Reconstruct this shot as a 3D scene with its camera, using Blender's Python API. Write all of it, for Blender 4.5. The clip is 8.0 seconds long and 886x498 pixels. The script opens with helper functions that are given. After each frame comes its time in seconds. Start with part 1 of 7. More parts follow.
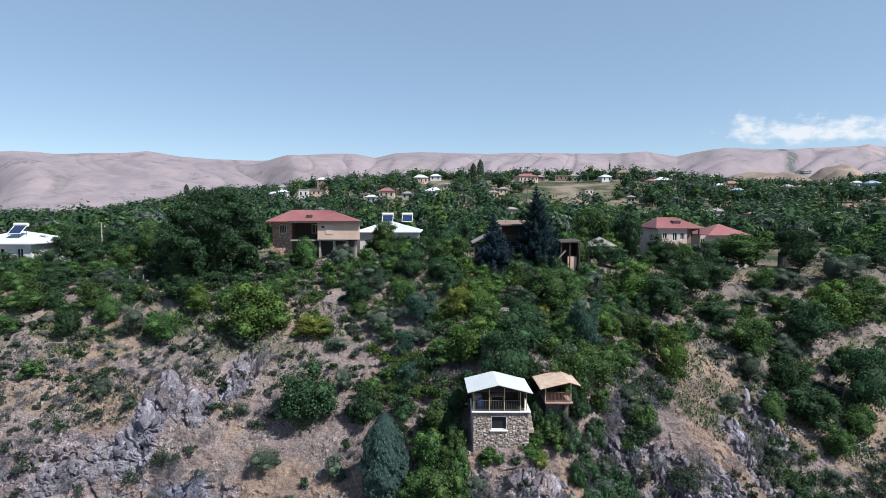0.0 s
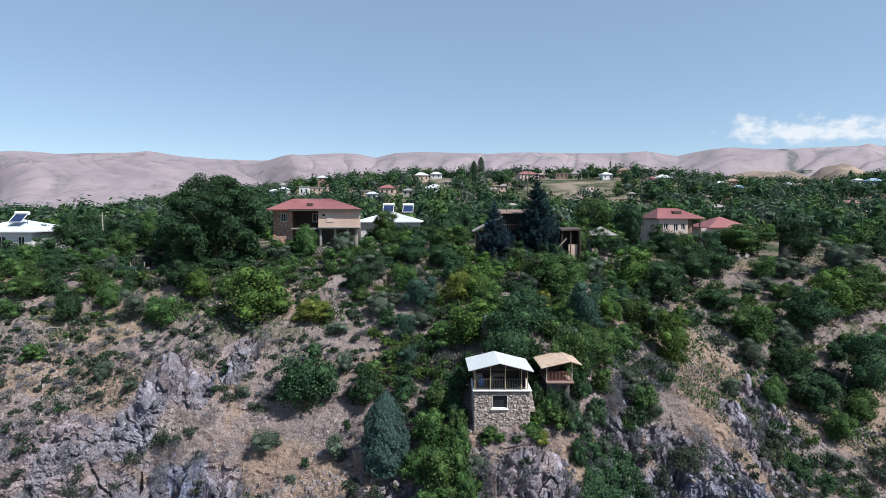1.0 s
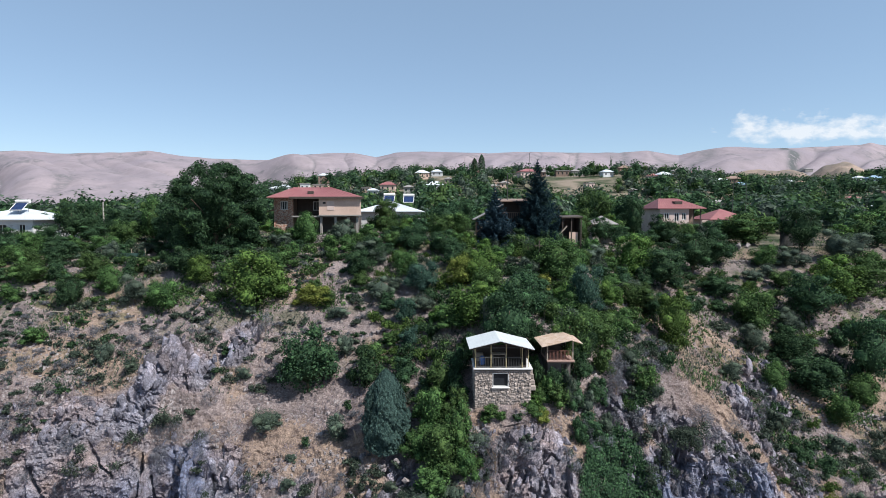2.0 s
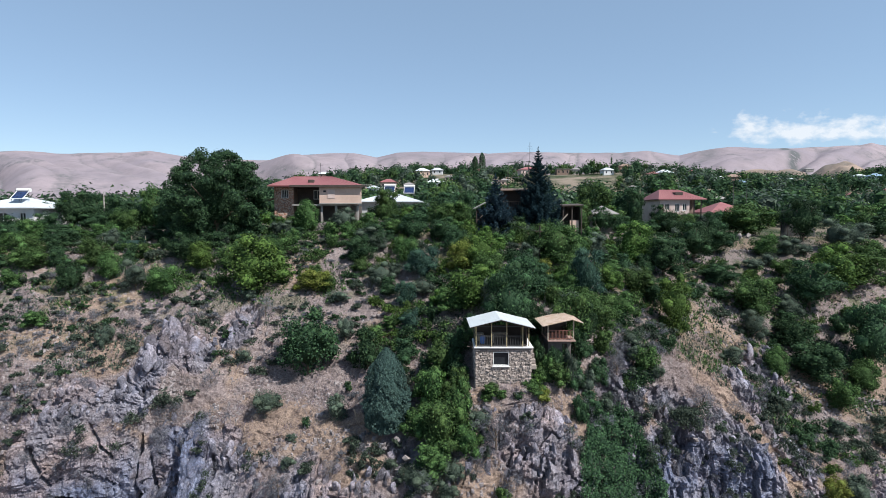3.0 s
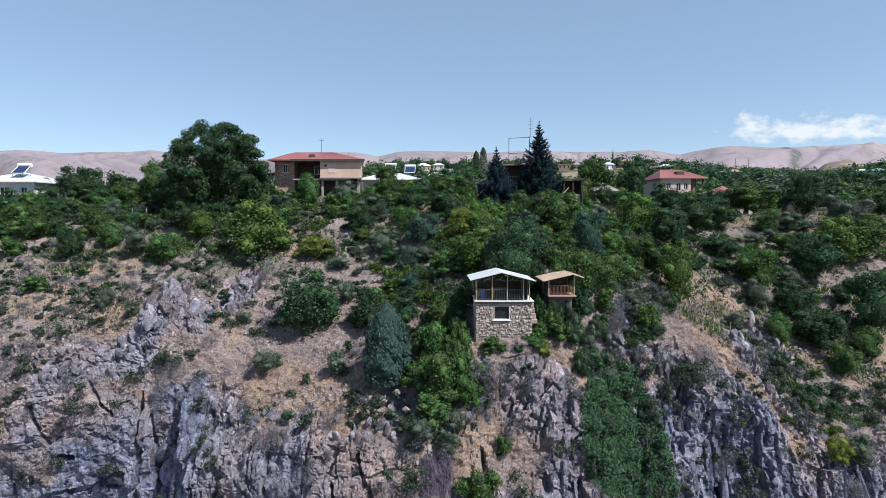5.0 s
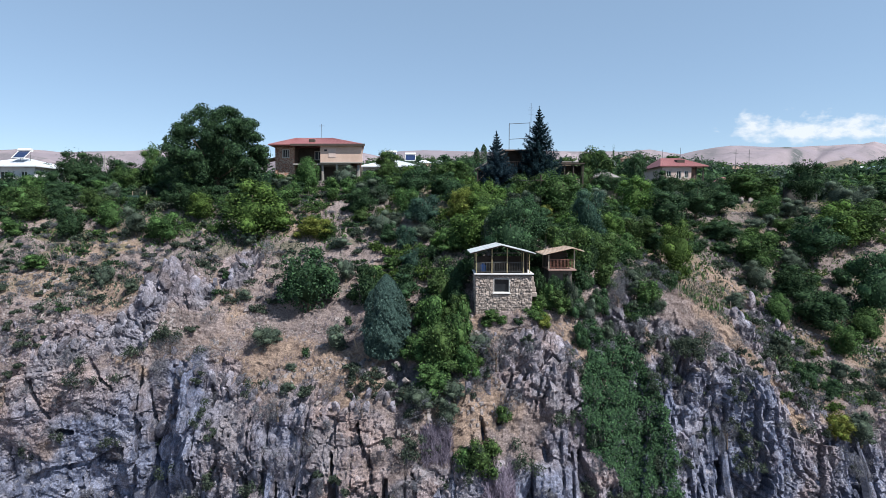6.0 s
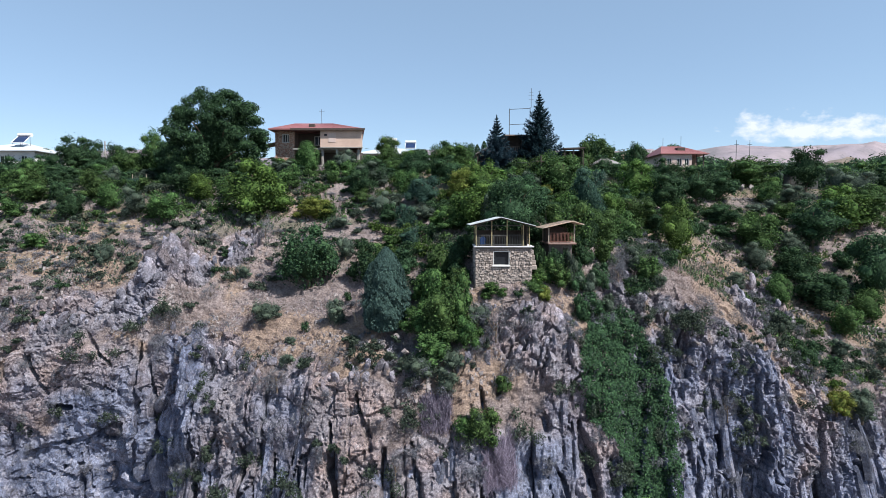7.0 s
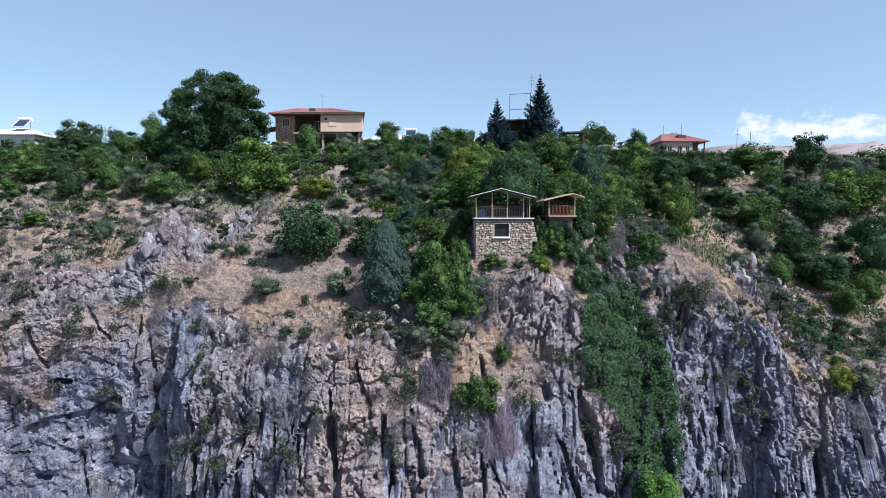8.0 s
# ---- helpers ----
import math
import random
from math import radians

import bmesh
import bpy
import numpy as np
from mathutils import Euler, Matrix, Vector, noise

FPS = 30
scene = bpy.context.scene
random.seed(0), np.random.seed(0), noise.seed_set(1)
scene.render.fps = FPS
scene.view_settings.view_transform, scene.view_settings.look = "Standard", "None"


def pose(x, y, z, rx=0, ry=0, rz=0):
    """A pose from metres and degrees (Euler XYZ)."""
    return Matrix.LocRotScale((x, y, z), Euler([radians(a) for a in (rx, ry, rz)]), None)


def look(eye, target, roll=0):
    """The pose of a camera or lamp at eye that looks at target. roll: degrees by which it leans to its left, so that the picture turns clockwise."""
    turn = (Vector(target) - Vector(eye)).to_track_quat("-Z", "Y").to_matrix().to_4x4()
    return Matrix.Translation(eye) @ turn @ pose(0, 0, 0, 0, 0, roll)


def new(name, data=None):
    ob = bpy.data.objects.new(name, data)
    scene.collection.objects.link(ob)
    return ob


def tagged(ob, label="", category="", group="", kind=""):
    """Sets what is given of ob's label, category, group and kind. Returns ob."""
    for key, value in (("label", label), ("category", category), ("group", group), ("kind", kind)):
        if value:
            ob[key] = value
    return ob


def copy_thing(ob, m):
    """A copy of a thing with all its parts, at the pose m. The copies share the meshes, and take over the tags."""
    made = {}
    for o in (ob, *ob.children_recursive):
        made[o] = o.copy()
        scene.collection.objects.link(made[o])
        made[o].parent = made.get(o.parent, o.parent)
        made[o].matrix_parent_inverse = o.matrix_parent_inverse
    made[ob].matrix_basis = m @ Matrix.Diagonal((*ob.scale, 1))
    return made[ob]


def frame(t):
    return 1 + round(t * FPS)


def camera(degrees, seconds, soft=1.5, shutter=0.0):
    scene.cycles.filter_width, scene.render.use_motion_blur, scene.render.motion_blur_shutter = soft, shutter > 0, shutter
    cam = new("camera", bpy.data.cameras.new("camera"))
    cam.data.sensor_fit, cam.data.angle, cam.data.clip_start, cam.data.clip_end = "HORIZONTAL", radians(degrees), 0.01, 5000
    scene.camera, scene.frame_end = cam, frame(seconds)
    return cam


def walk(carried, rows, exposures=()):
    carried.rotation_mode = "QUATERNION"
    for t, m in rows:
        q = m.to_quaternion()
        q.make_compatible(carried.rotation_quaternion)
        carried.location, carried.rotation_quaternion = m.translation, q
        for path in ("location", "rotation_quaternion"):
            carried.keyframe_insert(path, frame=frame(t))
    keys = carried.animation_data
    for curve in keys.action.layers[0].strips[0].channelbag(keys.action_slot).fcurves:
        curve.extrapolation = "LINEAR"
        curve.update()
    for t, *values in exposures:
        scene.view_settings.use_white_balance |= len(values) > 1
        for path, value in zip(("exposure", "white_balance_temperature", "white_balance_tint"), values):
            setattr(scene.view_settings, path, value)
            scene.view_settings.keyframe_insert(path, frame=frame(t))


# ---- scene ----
cam = camera(78.4, 8.0, 0.6)
METRES, EYE, TILT, LEAN, TURN = 15.4, 20.0, -3.9, 0.0, 0.0
ROWS = [
    (0.0, 0.0, 0.0, 0.0, 0.0, 0.0, -0.0),
    (0.5, -0.0014, 0.0009, -0.0548, 0.04, 0.03, -0.0),
    (1.0, -0.0019, 0.0021, -0.1121, 0.06, 0.06, 0.01),
    (1.5, -0.0014, 0.0034, -0.1683, 0.1, 0.06, 0.03),
    (3.0, -0.002, 0.0062, -0.3375, 0.18, 0.19, 0.02),
    (3.5, -0.0016, 0.008, -0.3935, 0.21, 0.2, 0.03),
    (4.0, -0.0004, 0.0096, -0.4498, 0.25, 0.22, 0.04),
    (4.5, 0.0005, 0.0111, -0.5101, 0.28, 0.25, 0.04),
    (6.0, 0.0058, 0.0171, -0.7164, 0.37, 0.33, -0.04),
    (6.5, 0.0077, 0.0204, -0.7853, 0.39, 0.35, -0.06),
    (7.0, 0.0094, 0.0241, -0.8564, 0.41, 0.37, -0.08),
    (7.5, 0.0102, 0.0271, -0.9277, 0.43, 0.39, -0.13),
    (8.0, 0.0106, 0.0293, -0.9993, 0.45, 0.39, -0.14),
]
walk(cam, [(t, pose(0, 0, EYE, TILT, LEAN, TURN) @ pose(METRES * x, METRES * y, METRES * z, 90 + pitch, roll, yaw)) for t, x, y, z, yaw, pitch, roll in ROWS],
     [(0.0, 0.62), (1.5, 0.63), (4.5, 0.67), (6.5, 0.75), (8.0, 0.87)])


# ---- world, sun, exposure ----
SUN_DIR = Vector((0.72, -0.50, 1.12)).normalized()
world = bpy.data.worlds.new("sky")
scene.world = world
world.use_nodes = True
wn, wl = world.node_tree.nodes, world.node_tree.links
sky = wn.new("ShaderNodeTexSky")
sky.sky_type, sky.sun_disc = "NISHITA", False
sky.sun_elevation = math.asin(SUN_DIR.z)
sky.sun_rotation = math.atan2(SUN_DIR.x, SUN_DIR.y)
sky.altitude, sky.air_density, sky.dust_density, sky.ozone_density = 2000, 1.05, 0.3, 1.2
wn["Background"].inputs["Strength"].default_value = 0.10
haze = wn.new("ShaderNodeMix")
haze.data_type = "RGBA"
haze.inputs[0].default_value, haze.inputs[7].default_value = 0.45, (2.35, 3.42, 4.6, 1)  # thin even haze over the whole sky
wl.new(sky.outputs["Color"], haze.inputs[6])
wl.new(haze.outputs[2], wn["Background"].inputs["Color"])
lamp = bpy.data.lights.new("sun", "SUN")
lamp.energy, lamp.angle, lamp.color = 5.0, radians(0.53), (1.0, 0.965, 0.925)
sun = new("sun", lamp)
sun.matrix_world = look((0, 0, 300), Vector((0, 0, 300)) - SUN_DIR)


# ---- noise on arrays ----
def hash2(i, j, seed):
    h = (i.astype(np.int64) * 374761393 + j.astype(np.int64) * 668265263 + seed * 974634777) & 0xFFFFFFFF
    h = ((h ^ (h >> 13)) * 1274126177) & 0xFFFFFFFF
    h = ((h ^ (h >> 16)) * 2246822519) & 0xFFFFFFFF
    return ((h ^ (h >> 15)) & 0xFFFFFF) / float(0xFFFFFF)


def vnoise(x, y, seed=0):
    """Smooth noise from -1 to 1."""
    x, y = np.asarray(x, float), np.asarray(y, float)
    i, j = np.floor(x), np.floor(y)
    u, v = x - i, y - j
    u, v = u * u * u * (u * (u * 6 - 15) + 10), v * v * v * (v * (v * 6 - 15) + 10)
    a, b = hash2(i, j, seed), hash2(i + 1, j, seed)
    c, d = hash2(i, j + 1, seed), hash2(i + 1, j + 1, seed)
    return 2 * ((a * (1 - u) + b * u) * (1 - v) + (c * (1 - u) + d * u) * v) - 1


def fbm(x, y, octaves=4, seed=0):
    total, amp = 0, 0.5
    for k in range(octaves):
        total = total + amp * vnoise(x * 2 ** k + 17.3 * k, y * 2 ** k - 9.1 * k, seed + k)
        amp *= 0.5
    return total


def cells(x, y, seed=0):
    """Cellular noise: the way to the border between two cells, a number for the nearest cell, and the offset from its middle."""
    i, j = np.floor(x), np.floor(y)
    f1, f2, tag = np.full(x.shape, 9.0), np.full(x.shape, 9.0), np.zeros(x.shape)
    ox, oy = np.zeros(x.shape), np.zeros(x.shape)
    for a in (-1, 0, 1):
        for b in (-1, 0, 1):
            dx = x - (i + a + 0.1 + 0.8 * hash2(i + a, j + b, seed))
            dy = y - (j + b + 0.1 + 0.8 * hash2(i + a, j + b, seed + 1))
            d = np.hypot(dx, dy)
            near = d < f1
            f2 = np.where(near, f1, np.minimum(f2, d))
            tag = np.where(near, hash2(i + a, j + b, seed + 2), tag)
            f1, ox, oy = np.where(near, d, f1), np.where(near, dx, ox), np.where(near, dy, oy)
    return f2 - f1, tag, ox, oy


def facets(x, y, seed, step, tilt_x, tilt_y, slot, slot_width, slot_share=1.0):
    """Flat broken faces: each cell stands out by its own amount and leans its own way; dark slots open between some of them."""
    gap, tag, ox, oy = cells(x, y, seed)
    lean_x, lean_y = (tag * 7.31) % 1 - 0.5, (tag * 13.77) % 1 - 0.5
    return (tag - 0.5) * step + ox * lean_x * tilt_x + oy * lean_y * tilt_y - slot * smooth(slot_width, slot_width * 0.35, gap) * ((tag * 5.13) % 1 < slot_share)


def smooth(a, b, x):
    t = np.clip((x - a) / (b - a), 0, 1)
    return t * t * (3 - 2 * t)


# ---- the lie of the land: lines along the slope, from the gorge up to the plateau ----
KNOTS = [-75, -45, -35, -26, -19, -10, -3, 4, 12, 18, 24, 32, 42, 55, 75]
LINES = [  # y and z at the knots
    ([45.6, 44.6, 43.5, 43.8, 38.0, 31.8, 29.8, 30.8, 32.2, 36.8, 39.6, 41, 44.8, 49, 54], [-19.0] * 15),
    ([48, 45.5, 44.8, 45.4, 42.8, 37.3, 36, 37, 39.5, 42.3, 41.8, 45, 50, 54, 58], [-3, -3.5, -4.3, -3.5, -5.6, -5, -5, -3.7, -3.3, -3.0, -5, -9.3, -9.2, -8.5, -8]),
    ([52, 49, 49, 49, 47, 45, 44, 40.3, 44, 47, 48.3, 52, 56, 60, 64], [0.5, 0.3, 0.4, 1.6, -2.5, -2.0, 0.3, 1.4, 1.9, 1.8, 0.6, -4.6, -5.4, -4.2, -4]),
    ([60, 56, 54, 54, 55, 54, 53, 50, 51, 52, 56, 60, 63, 66, 70], [5, 4.6, 4, 4.8, 5.3, 3.3, 4.6, 5.5, 5.8, 4.6, 2, 0.3, -0.6, 1.2, 2]),
    ([67, 66, 66, 66, 66, 66, 65, 63, 63, 64, 66, 69, 71, 73, 76], [10, 10, 10.3, 10.6, 10.8, 10.6, 9.9, 10.6, 10.4, 9, 6.8, 6, 5, 5.8, 6.5]),
    ([78, 78, 78, 78, 76, 76, 76, 77, 77, 78, 80, 84, 86, 86, 88], [12.2, 12.4, 12.5, 12.8, 13.6, 14.0, 13.4, 12.6, 12.4, 12.3, 11.8, 11.3, 11.2, 11.0, 11]),
    ([105] * 15, [12.5, 12.5, 12.5, 12.8, 13.4, 13.6, 13.2, 12.8, 12.6, 12.6, 12.8, 12.8, 12.4, 11.5, 11]),
]


def along(values, x):
    return sum(np.interp(x + o, KNOTS, values) for o in (-3, -1.5, 0, 1.5, 3)) / 5


def far_height(x, y):
    """The land beyond the gardens: the village's rise, the brown hill and the bare ridge."""
    az = x / np.maximum(y, 1.0)
    rise = np.interp(az, [-0.85, -0.66, -0.5, -0.36, -0.22, -0.1, 0, 0.2, 0.33, 0.46, 0.55, 0.7, 0.85], [12, 12.5, 26, 31, 38, 42, 43, 42.5, 45, 42, 37, 37, 42])
    z = 12.5 + (rise - 12.5) * smooth(130, 410, y) + 2.2 * fbm(x / 60, y / 60, 3, 5) * smooth(120, 260, y)
    z = z - (rise - 8) * smooth(425, 560, y)
    hill = smooth(0.36, 0.62, az) * np.exp(-((y - 660) / 95) ** 2)
    z = z + hill * (31 + 20 * fbm(x / 120, y / 60, 5, 8))
    crest = np.interp(az * 961 + 784, [-200, 0, 30, 100, 215, 265, 300, 370, 455, 500, 520, 580, 625, 665, 700, 745, 860, 910, 1020, 1090, 1140, 1195, 1225, 1280, 1340, 1390, 1450, 1510, 1530, 1545, 1568, 1800],
                      [272, 269, 267, 272, 271, 268, 274, 280, 284, 281, 276, 273, 273, 279, 271, 269, 273, 270, 271, 273, 269, 276, 269, 261.5, 263.5, 265, 262.5, 259, 255, 258, 261, 266])
    top = 20 + (375.5 - crest) / 961 * 1150
    t = np.clip((y - 560) / 590, 0, 1)
    q = az + 0.10 * vnoise(az * 3.1, t * 2.2, 12)
    fold, fold2 = np.abs(vnoise(q * 9, t * 1.1, 21)) * 2, np.abs(vnoise(q * 24 + 3, t * 2.6, 31)) * 2
    shape = t ** 1.15
    return z + (top - 10) * shape + np.sin(np.pi * np.clip(t * 1.02, 0, 1)) * (24 * (fold - 0.6) + 5 * (fold2 - 0.5) + 5 * fbm(q * 16, t * 6, 4, 41))


def gullies(x, y):
    """Where the folds of the bare ridge meet, and scrub grows."""
    az, t = x / np.maximum(y, 1.0), np.clip((y - 560) / 590, 0, 1)
    q = az + 0.10 * vnoise(az * 3.1, t * 2.2, 12)
    a, b = np.abs(vnoise(q * 9, t * 1.1, 21)), np.abs(vnoise(q * 24 + 3, t * 2.6, 31))
    cleft = np.exp(-((az - 0.622 - 0.05 * (1 - t) - 0.006 * vnoise(t * 9, az * 0, 3)) / (0.008 + 0.012 * (1 - t))) ** 2) * smooth(0.25, 0.45, t)
    return np.maximum(np.maximum(np.exp(-(a / 0.07) ** 2), 0.8 * np.exp(-(b / 0.09) ** 2)), cleft * 2.5)


def ground_z(x, y):
    """Height of the plain lie of the land at x, y (above the cliff's lip)."""
    x, y = np.atleast_1d(np.asarray(x, float)), np.atleast_1d(np.asarray(y, float))
    ys = np.array([along(a, x) for a, b in LINES] + [np.full(x.shape, 140.0)])
    zs = np.array([along(b, x) for a, b in LINES] + [far_height(x, np.full(x.shape, 140.0))])
    z = zs[0].copy()
    for k in range(len(ys) - 1):
        inside = (y >= ys[k]) & (y < ys[k + 1])
        t = (y - ys[k]) / (ys[k + 1] - ys[k])
        z = np.where(inside, zs[k] + t * (zs[k + 1] - zs[k]), z)
    return np.where(y >= 140, far_height(x, y), z)


# rocky places on the slope: x, y, radius along x, radius along y, how far they stand out
OUTCROPS = [(-25.4, 50.4, 1.5, 2.0, 4.2), (-26.6, 48.6, 1.6, 1.6, 3.4), (-27.5, 47.0, 2.4, 1.6, 1.8), (-23.4, 50.0, 1.8, 1.8, 1.9), (-20.5, 53.0, 2.0, 2.4, 1.2), (-33, 46.5, 4, 1.8, 1.0), (6.5, 38.8, 3.6, 1.6, 1.2),
            (-4.0, 40.2, 1.2, 0.9, 1.0), (14.2, 43.6, 2.2, 2.0, 1.4), (19.0, 43.6, 2.4, 2.0, 1.2), (33.5, 56.0, 2.6, 3.0, 1.6), (28.5, 50.0, 2.2, 3.4, 1.5), (30.5, 46.5, 2.0, 2.4, 1.2),
            (-44, 47.5, 4, 2.0, 0.8), (-18.5, 44.0, 1.6, 1.2, 0.9), (-2.0, 38.5, 2.6, 1.6, 0.7), (24.0, 43.8, 2.6, 2.2, 0.7), (16.0, 46.5, 1.4, 2.0, 1.0)]

# clefts, overhangs and holes of the cliff: x and z of both ends, half width, depth
CLEFTS = [
    (-25.9, -4.0, -26.5, -19.0, 0.33, 0.9), (-23.0, -7.2, -21.3, -19.0, 0.24, 2.0), (-25.1, -5.8, -23.5, -19.0, 0.25, 1.0), (-19.6, -9.8, -18.3, -19.0, 0.2, 1.7), (-15.0, -10.1, -13.8, -19.0, 0.2, 1.5),
    (-7.9, -7.5, -6.4, -19.0, 0.3, 1.8), (-4.1, -8.8, -2.6, -19.0, 0.42, 1.5), (-2.3, -8.3, -1.5, -11.9, 0.22, 1.0), (-17.7, -12.6, -17.1, -19.0, 0.14, 0.9), (-16.5, -13.8, -15.6, -19.0, 0.2, 1.0),
    (-12.1, -10.0, -11.5, -14.3, 0.15, 0.8), (-9.9, -10.4, -9.2, -19.0, 0.14, 0.8), (-19.0, -4.8, -18.7, -6.6, 0.4, 1.6), (-35.7, -4.8, -33.8, -8.3, 0.24, 1.1), (-34.1, -9.3, -31.8, -9.5, 0.28, 1.1),
    (-35.2, -17.8, -33.7, -17.7, 0.2, 0.8), (22.3, -5.5, 21.5, -12.5, 0.24, 1.5), (9.3, -7.6, 10.4, -13.5, 0.45, 1.2), (6.8, -6.9, 6.9, -7.9, 0.3, 0.9), (5.9, -9.5, 6.1, -11.2, 0.3, 0.9),
    (25.6, -8.3, 25.4, -11.8, 0.18, 0.9), (27.4, -10.4, 29.1, -13.0, 0.24, 0.9), (24.1, -12.7, 25.9, -19.0, 0.22, 1.1), (19.4, -2.1, 18.6, -5.2, 0.55, 1.8), (15.3, 1.4, 15.6, -1.6, 0.32, 1.2),
    (19.6, -9.1, 18.8, -14.0, 0.18, 0.8), (23.7, -6.8, 23.6, -11.0, 0.18, 0.9), (31.6, -12.0, 32.2, -19.0, 0.2, 0.9), (28.5, -13.7, 29.1, -19.0, 0.18, 0.8), (4.8, -2.6, 3.6, -5.4, 0.2, 0.7),
    (7.6, -10.1, 8.8, -14.5, 0.2, 0.9), (-6.1, -5.5, -5.0, -8.8, 0.22, 0.8), (2.1, -4.7, 2.8, -7.2, 0.2, 0.8), (-14.6, -6.4, -14.5, -8.9, 0.15, 0.6), (0.7, -10.4, 1.0, -19.0, 0.16, 0.9),
    (2.4, -10.8, 2.4, -19.0, 0.15, 0.8), (-1.0, -5.3, -0.1, -6.9, 0.2, 0.6), (-31.2, -3.1, -28.4, -5.9, 0.17, 0.6), (-36.9, -10.7, -34.9, -11.6, 0.17, 0.7), (-31.0, -13.5, -30.6, -19.0, 0.14, 0.7),
    (16.2, -11.3, 16.0, -19.0, 0.16, 0.8), (-29.5, -12.0, -27.6, -12.4, 0.16, 0.6), (-32.8, -14.6, -30.9, -14.4, 0.14, 0.5), (20.6, -13.0, 21.4, -19.0, 0.16, 0.8), (26.6, -14.0, 27.6, -19.0, 0.16, 0.8),
    (11.6, -3.0, 11.0, -6.2, 0.25, 0.9), (13.2, -1.0, 14.0, -3.2, 0.24, 0.9), (21.4, -4.4, 20.4, -6.0, 0.2, 0.8)]


def cleft_depth(x, z, wob):
    """How deep the named clefts cut into the cliff at x, z."""
    out = np.zeros(x.shape)
    for x0, z0, x1, z1, half, deep in CLEFTS:
        ex, ez = x1 - x0, z1 - z0
        t = np.clip(((x - x0) * ex + (z - z0) * ez) / (ex * ex + ez * ez), 0, 1)
        jag = 0.5 * half * vnoise(z / 0.9 + 7 * x0, x / 0.9, 6) + 0.35 * wob
        wide = half * (0.75 + 0.5 * vnoise(z / 1.6 + x0, z * 0 + z1, 8)) * (0.35 + 0.65 * smooth(0, 0.25, t))
        d = np.hypot(x - x0 - t * ex - jag, z - z0 - t * ez)
        out = np.maximum(out, deep * smooth(wide * 1.5, wide * 0.5, d))
    return out


# bare stretches of orange dry grass: x, y and radii
DRY_SPOTS = [(29.6, 60.0, 3.0, 4.0), (43.0, 56.5, 5.0, 2.4), (25.0, 49.0, 3.6, 4.6), (24.6, 54.5, 3.0, 4.5), (29.0, 46.0, 3.0, 3.0), (-14.5, 44.5, 4.5, 2.6), (-31.0, 50.0, 4.0, 2.0), (-17.0, 61.5, 2.6, 3.2), (38.0, 57.0, 5.0, 2.6), (47.0, 60.0, 4.0, 2.4), (1.0, 36.6, 3.0, 1.4), (-8.0, 41.5, 3.4, 1.8), (9.6, 40.4, 1.6, 1.6), (46.0, 84.0, 4.0, 3.0), (-39.0, 52.0, 7.0, 3.0), (-11.0, 42.5, 4.0, 2.2), (-36.0, 57.0, 5.0, 2.0), (-6.0, 38.5, 3.5, 1.4)]


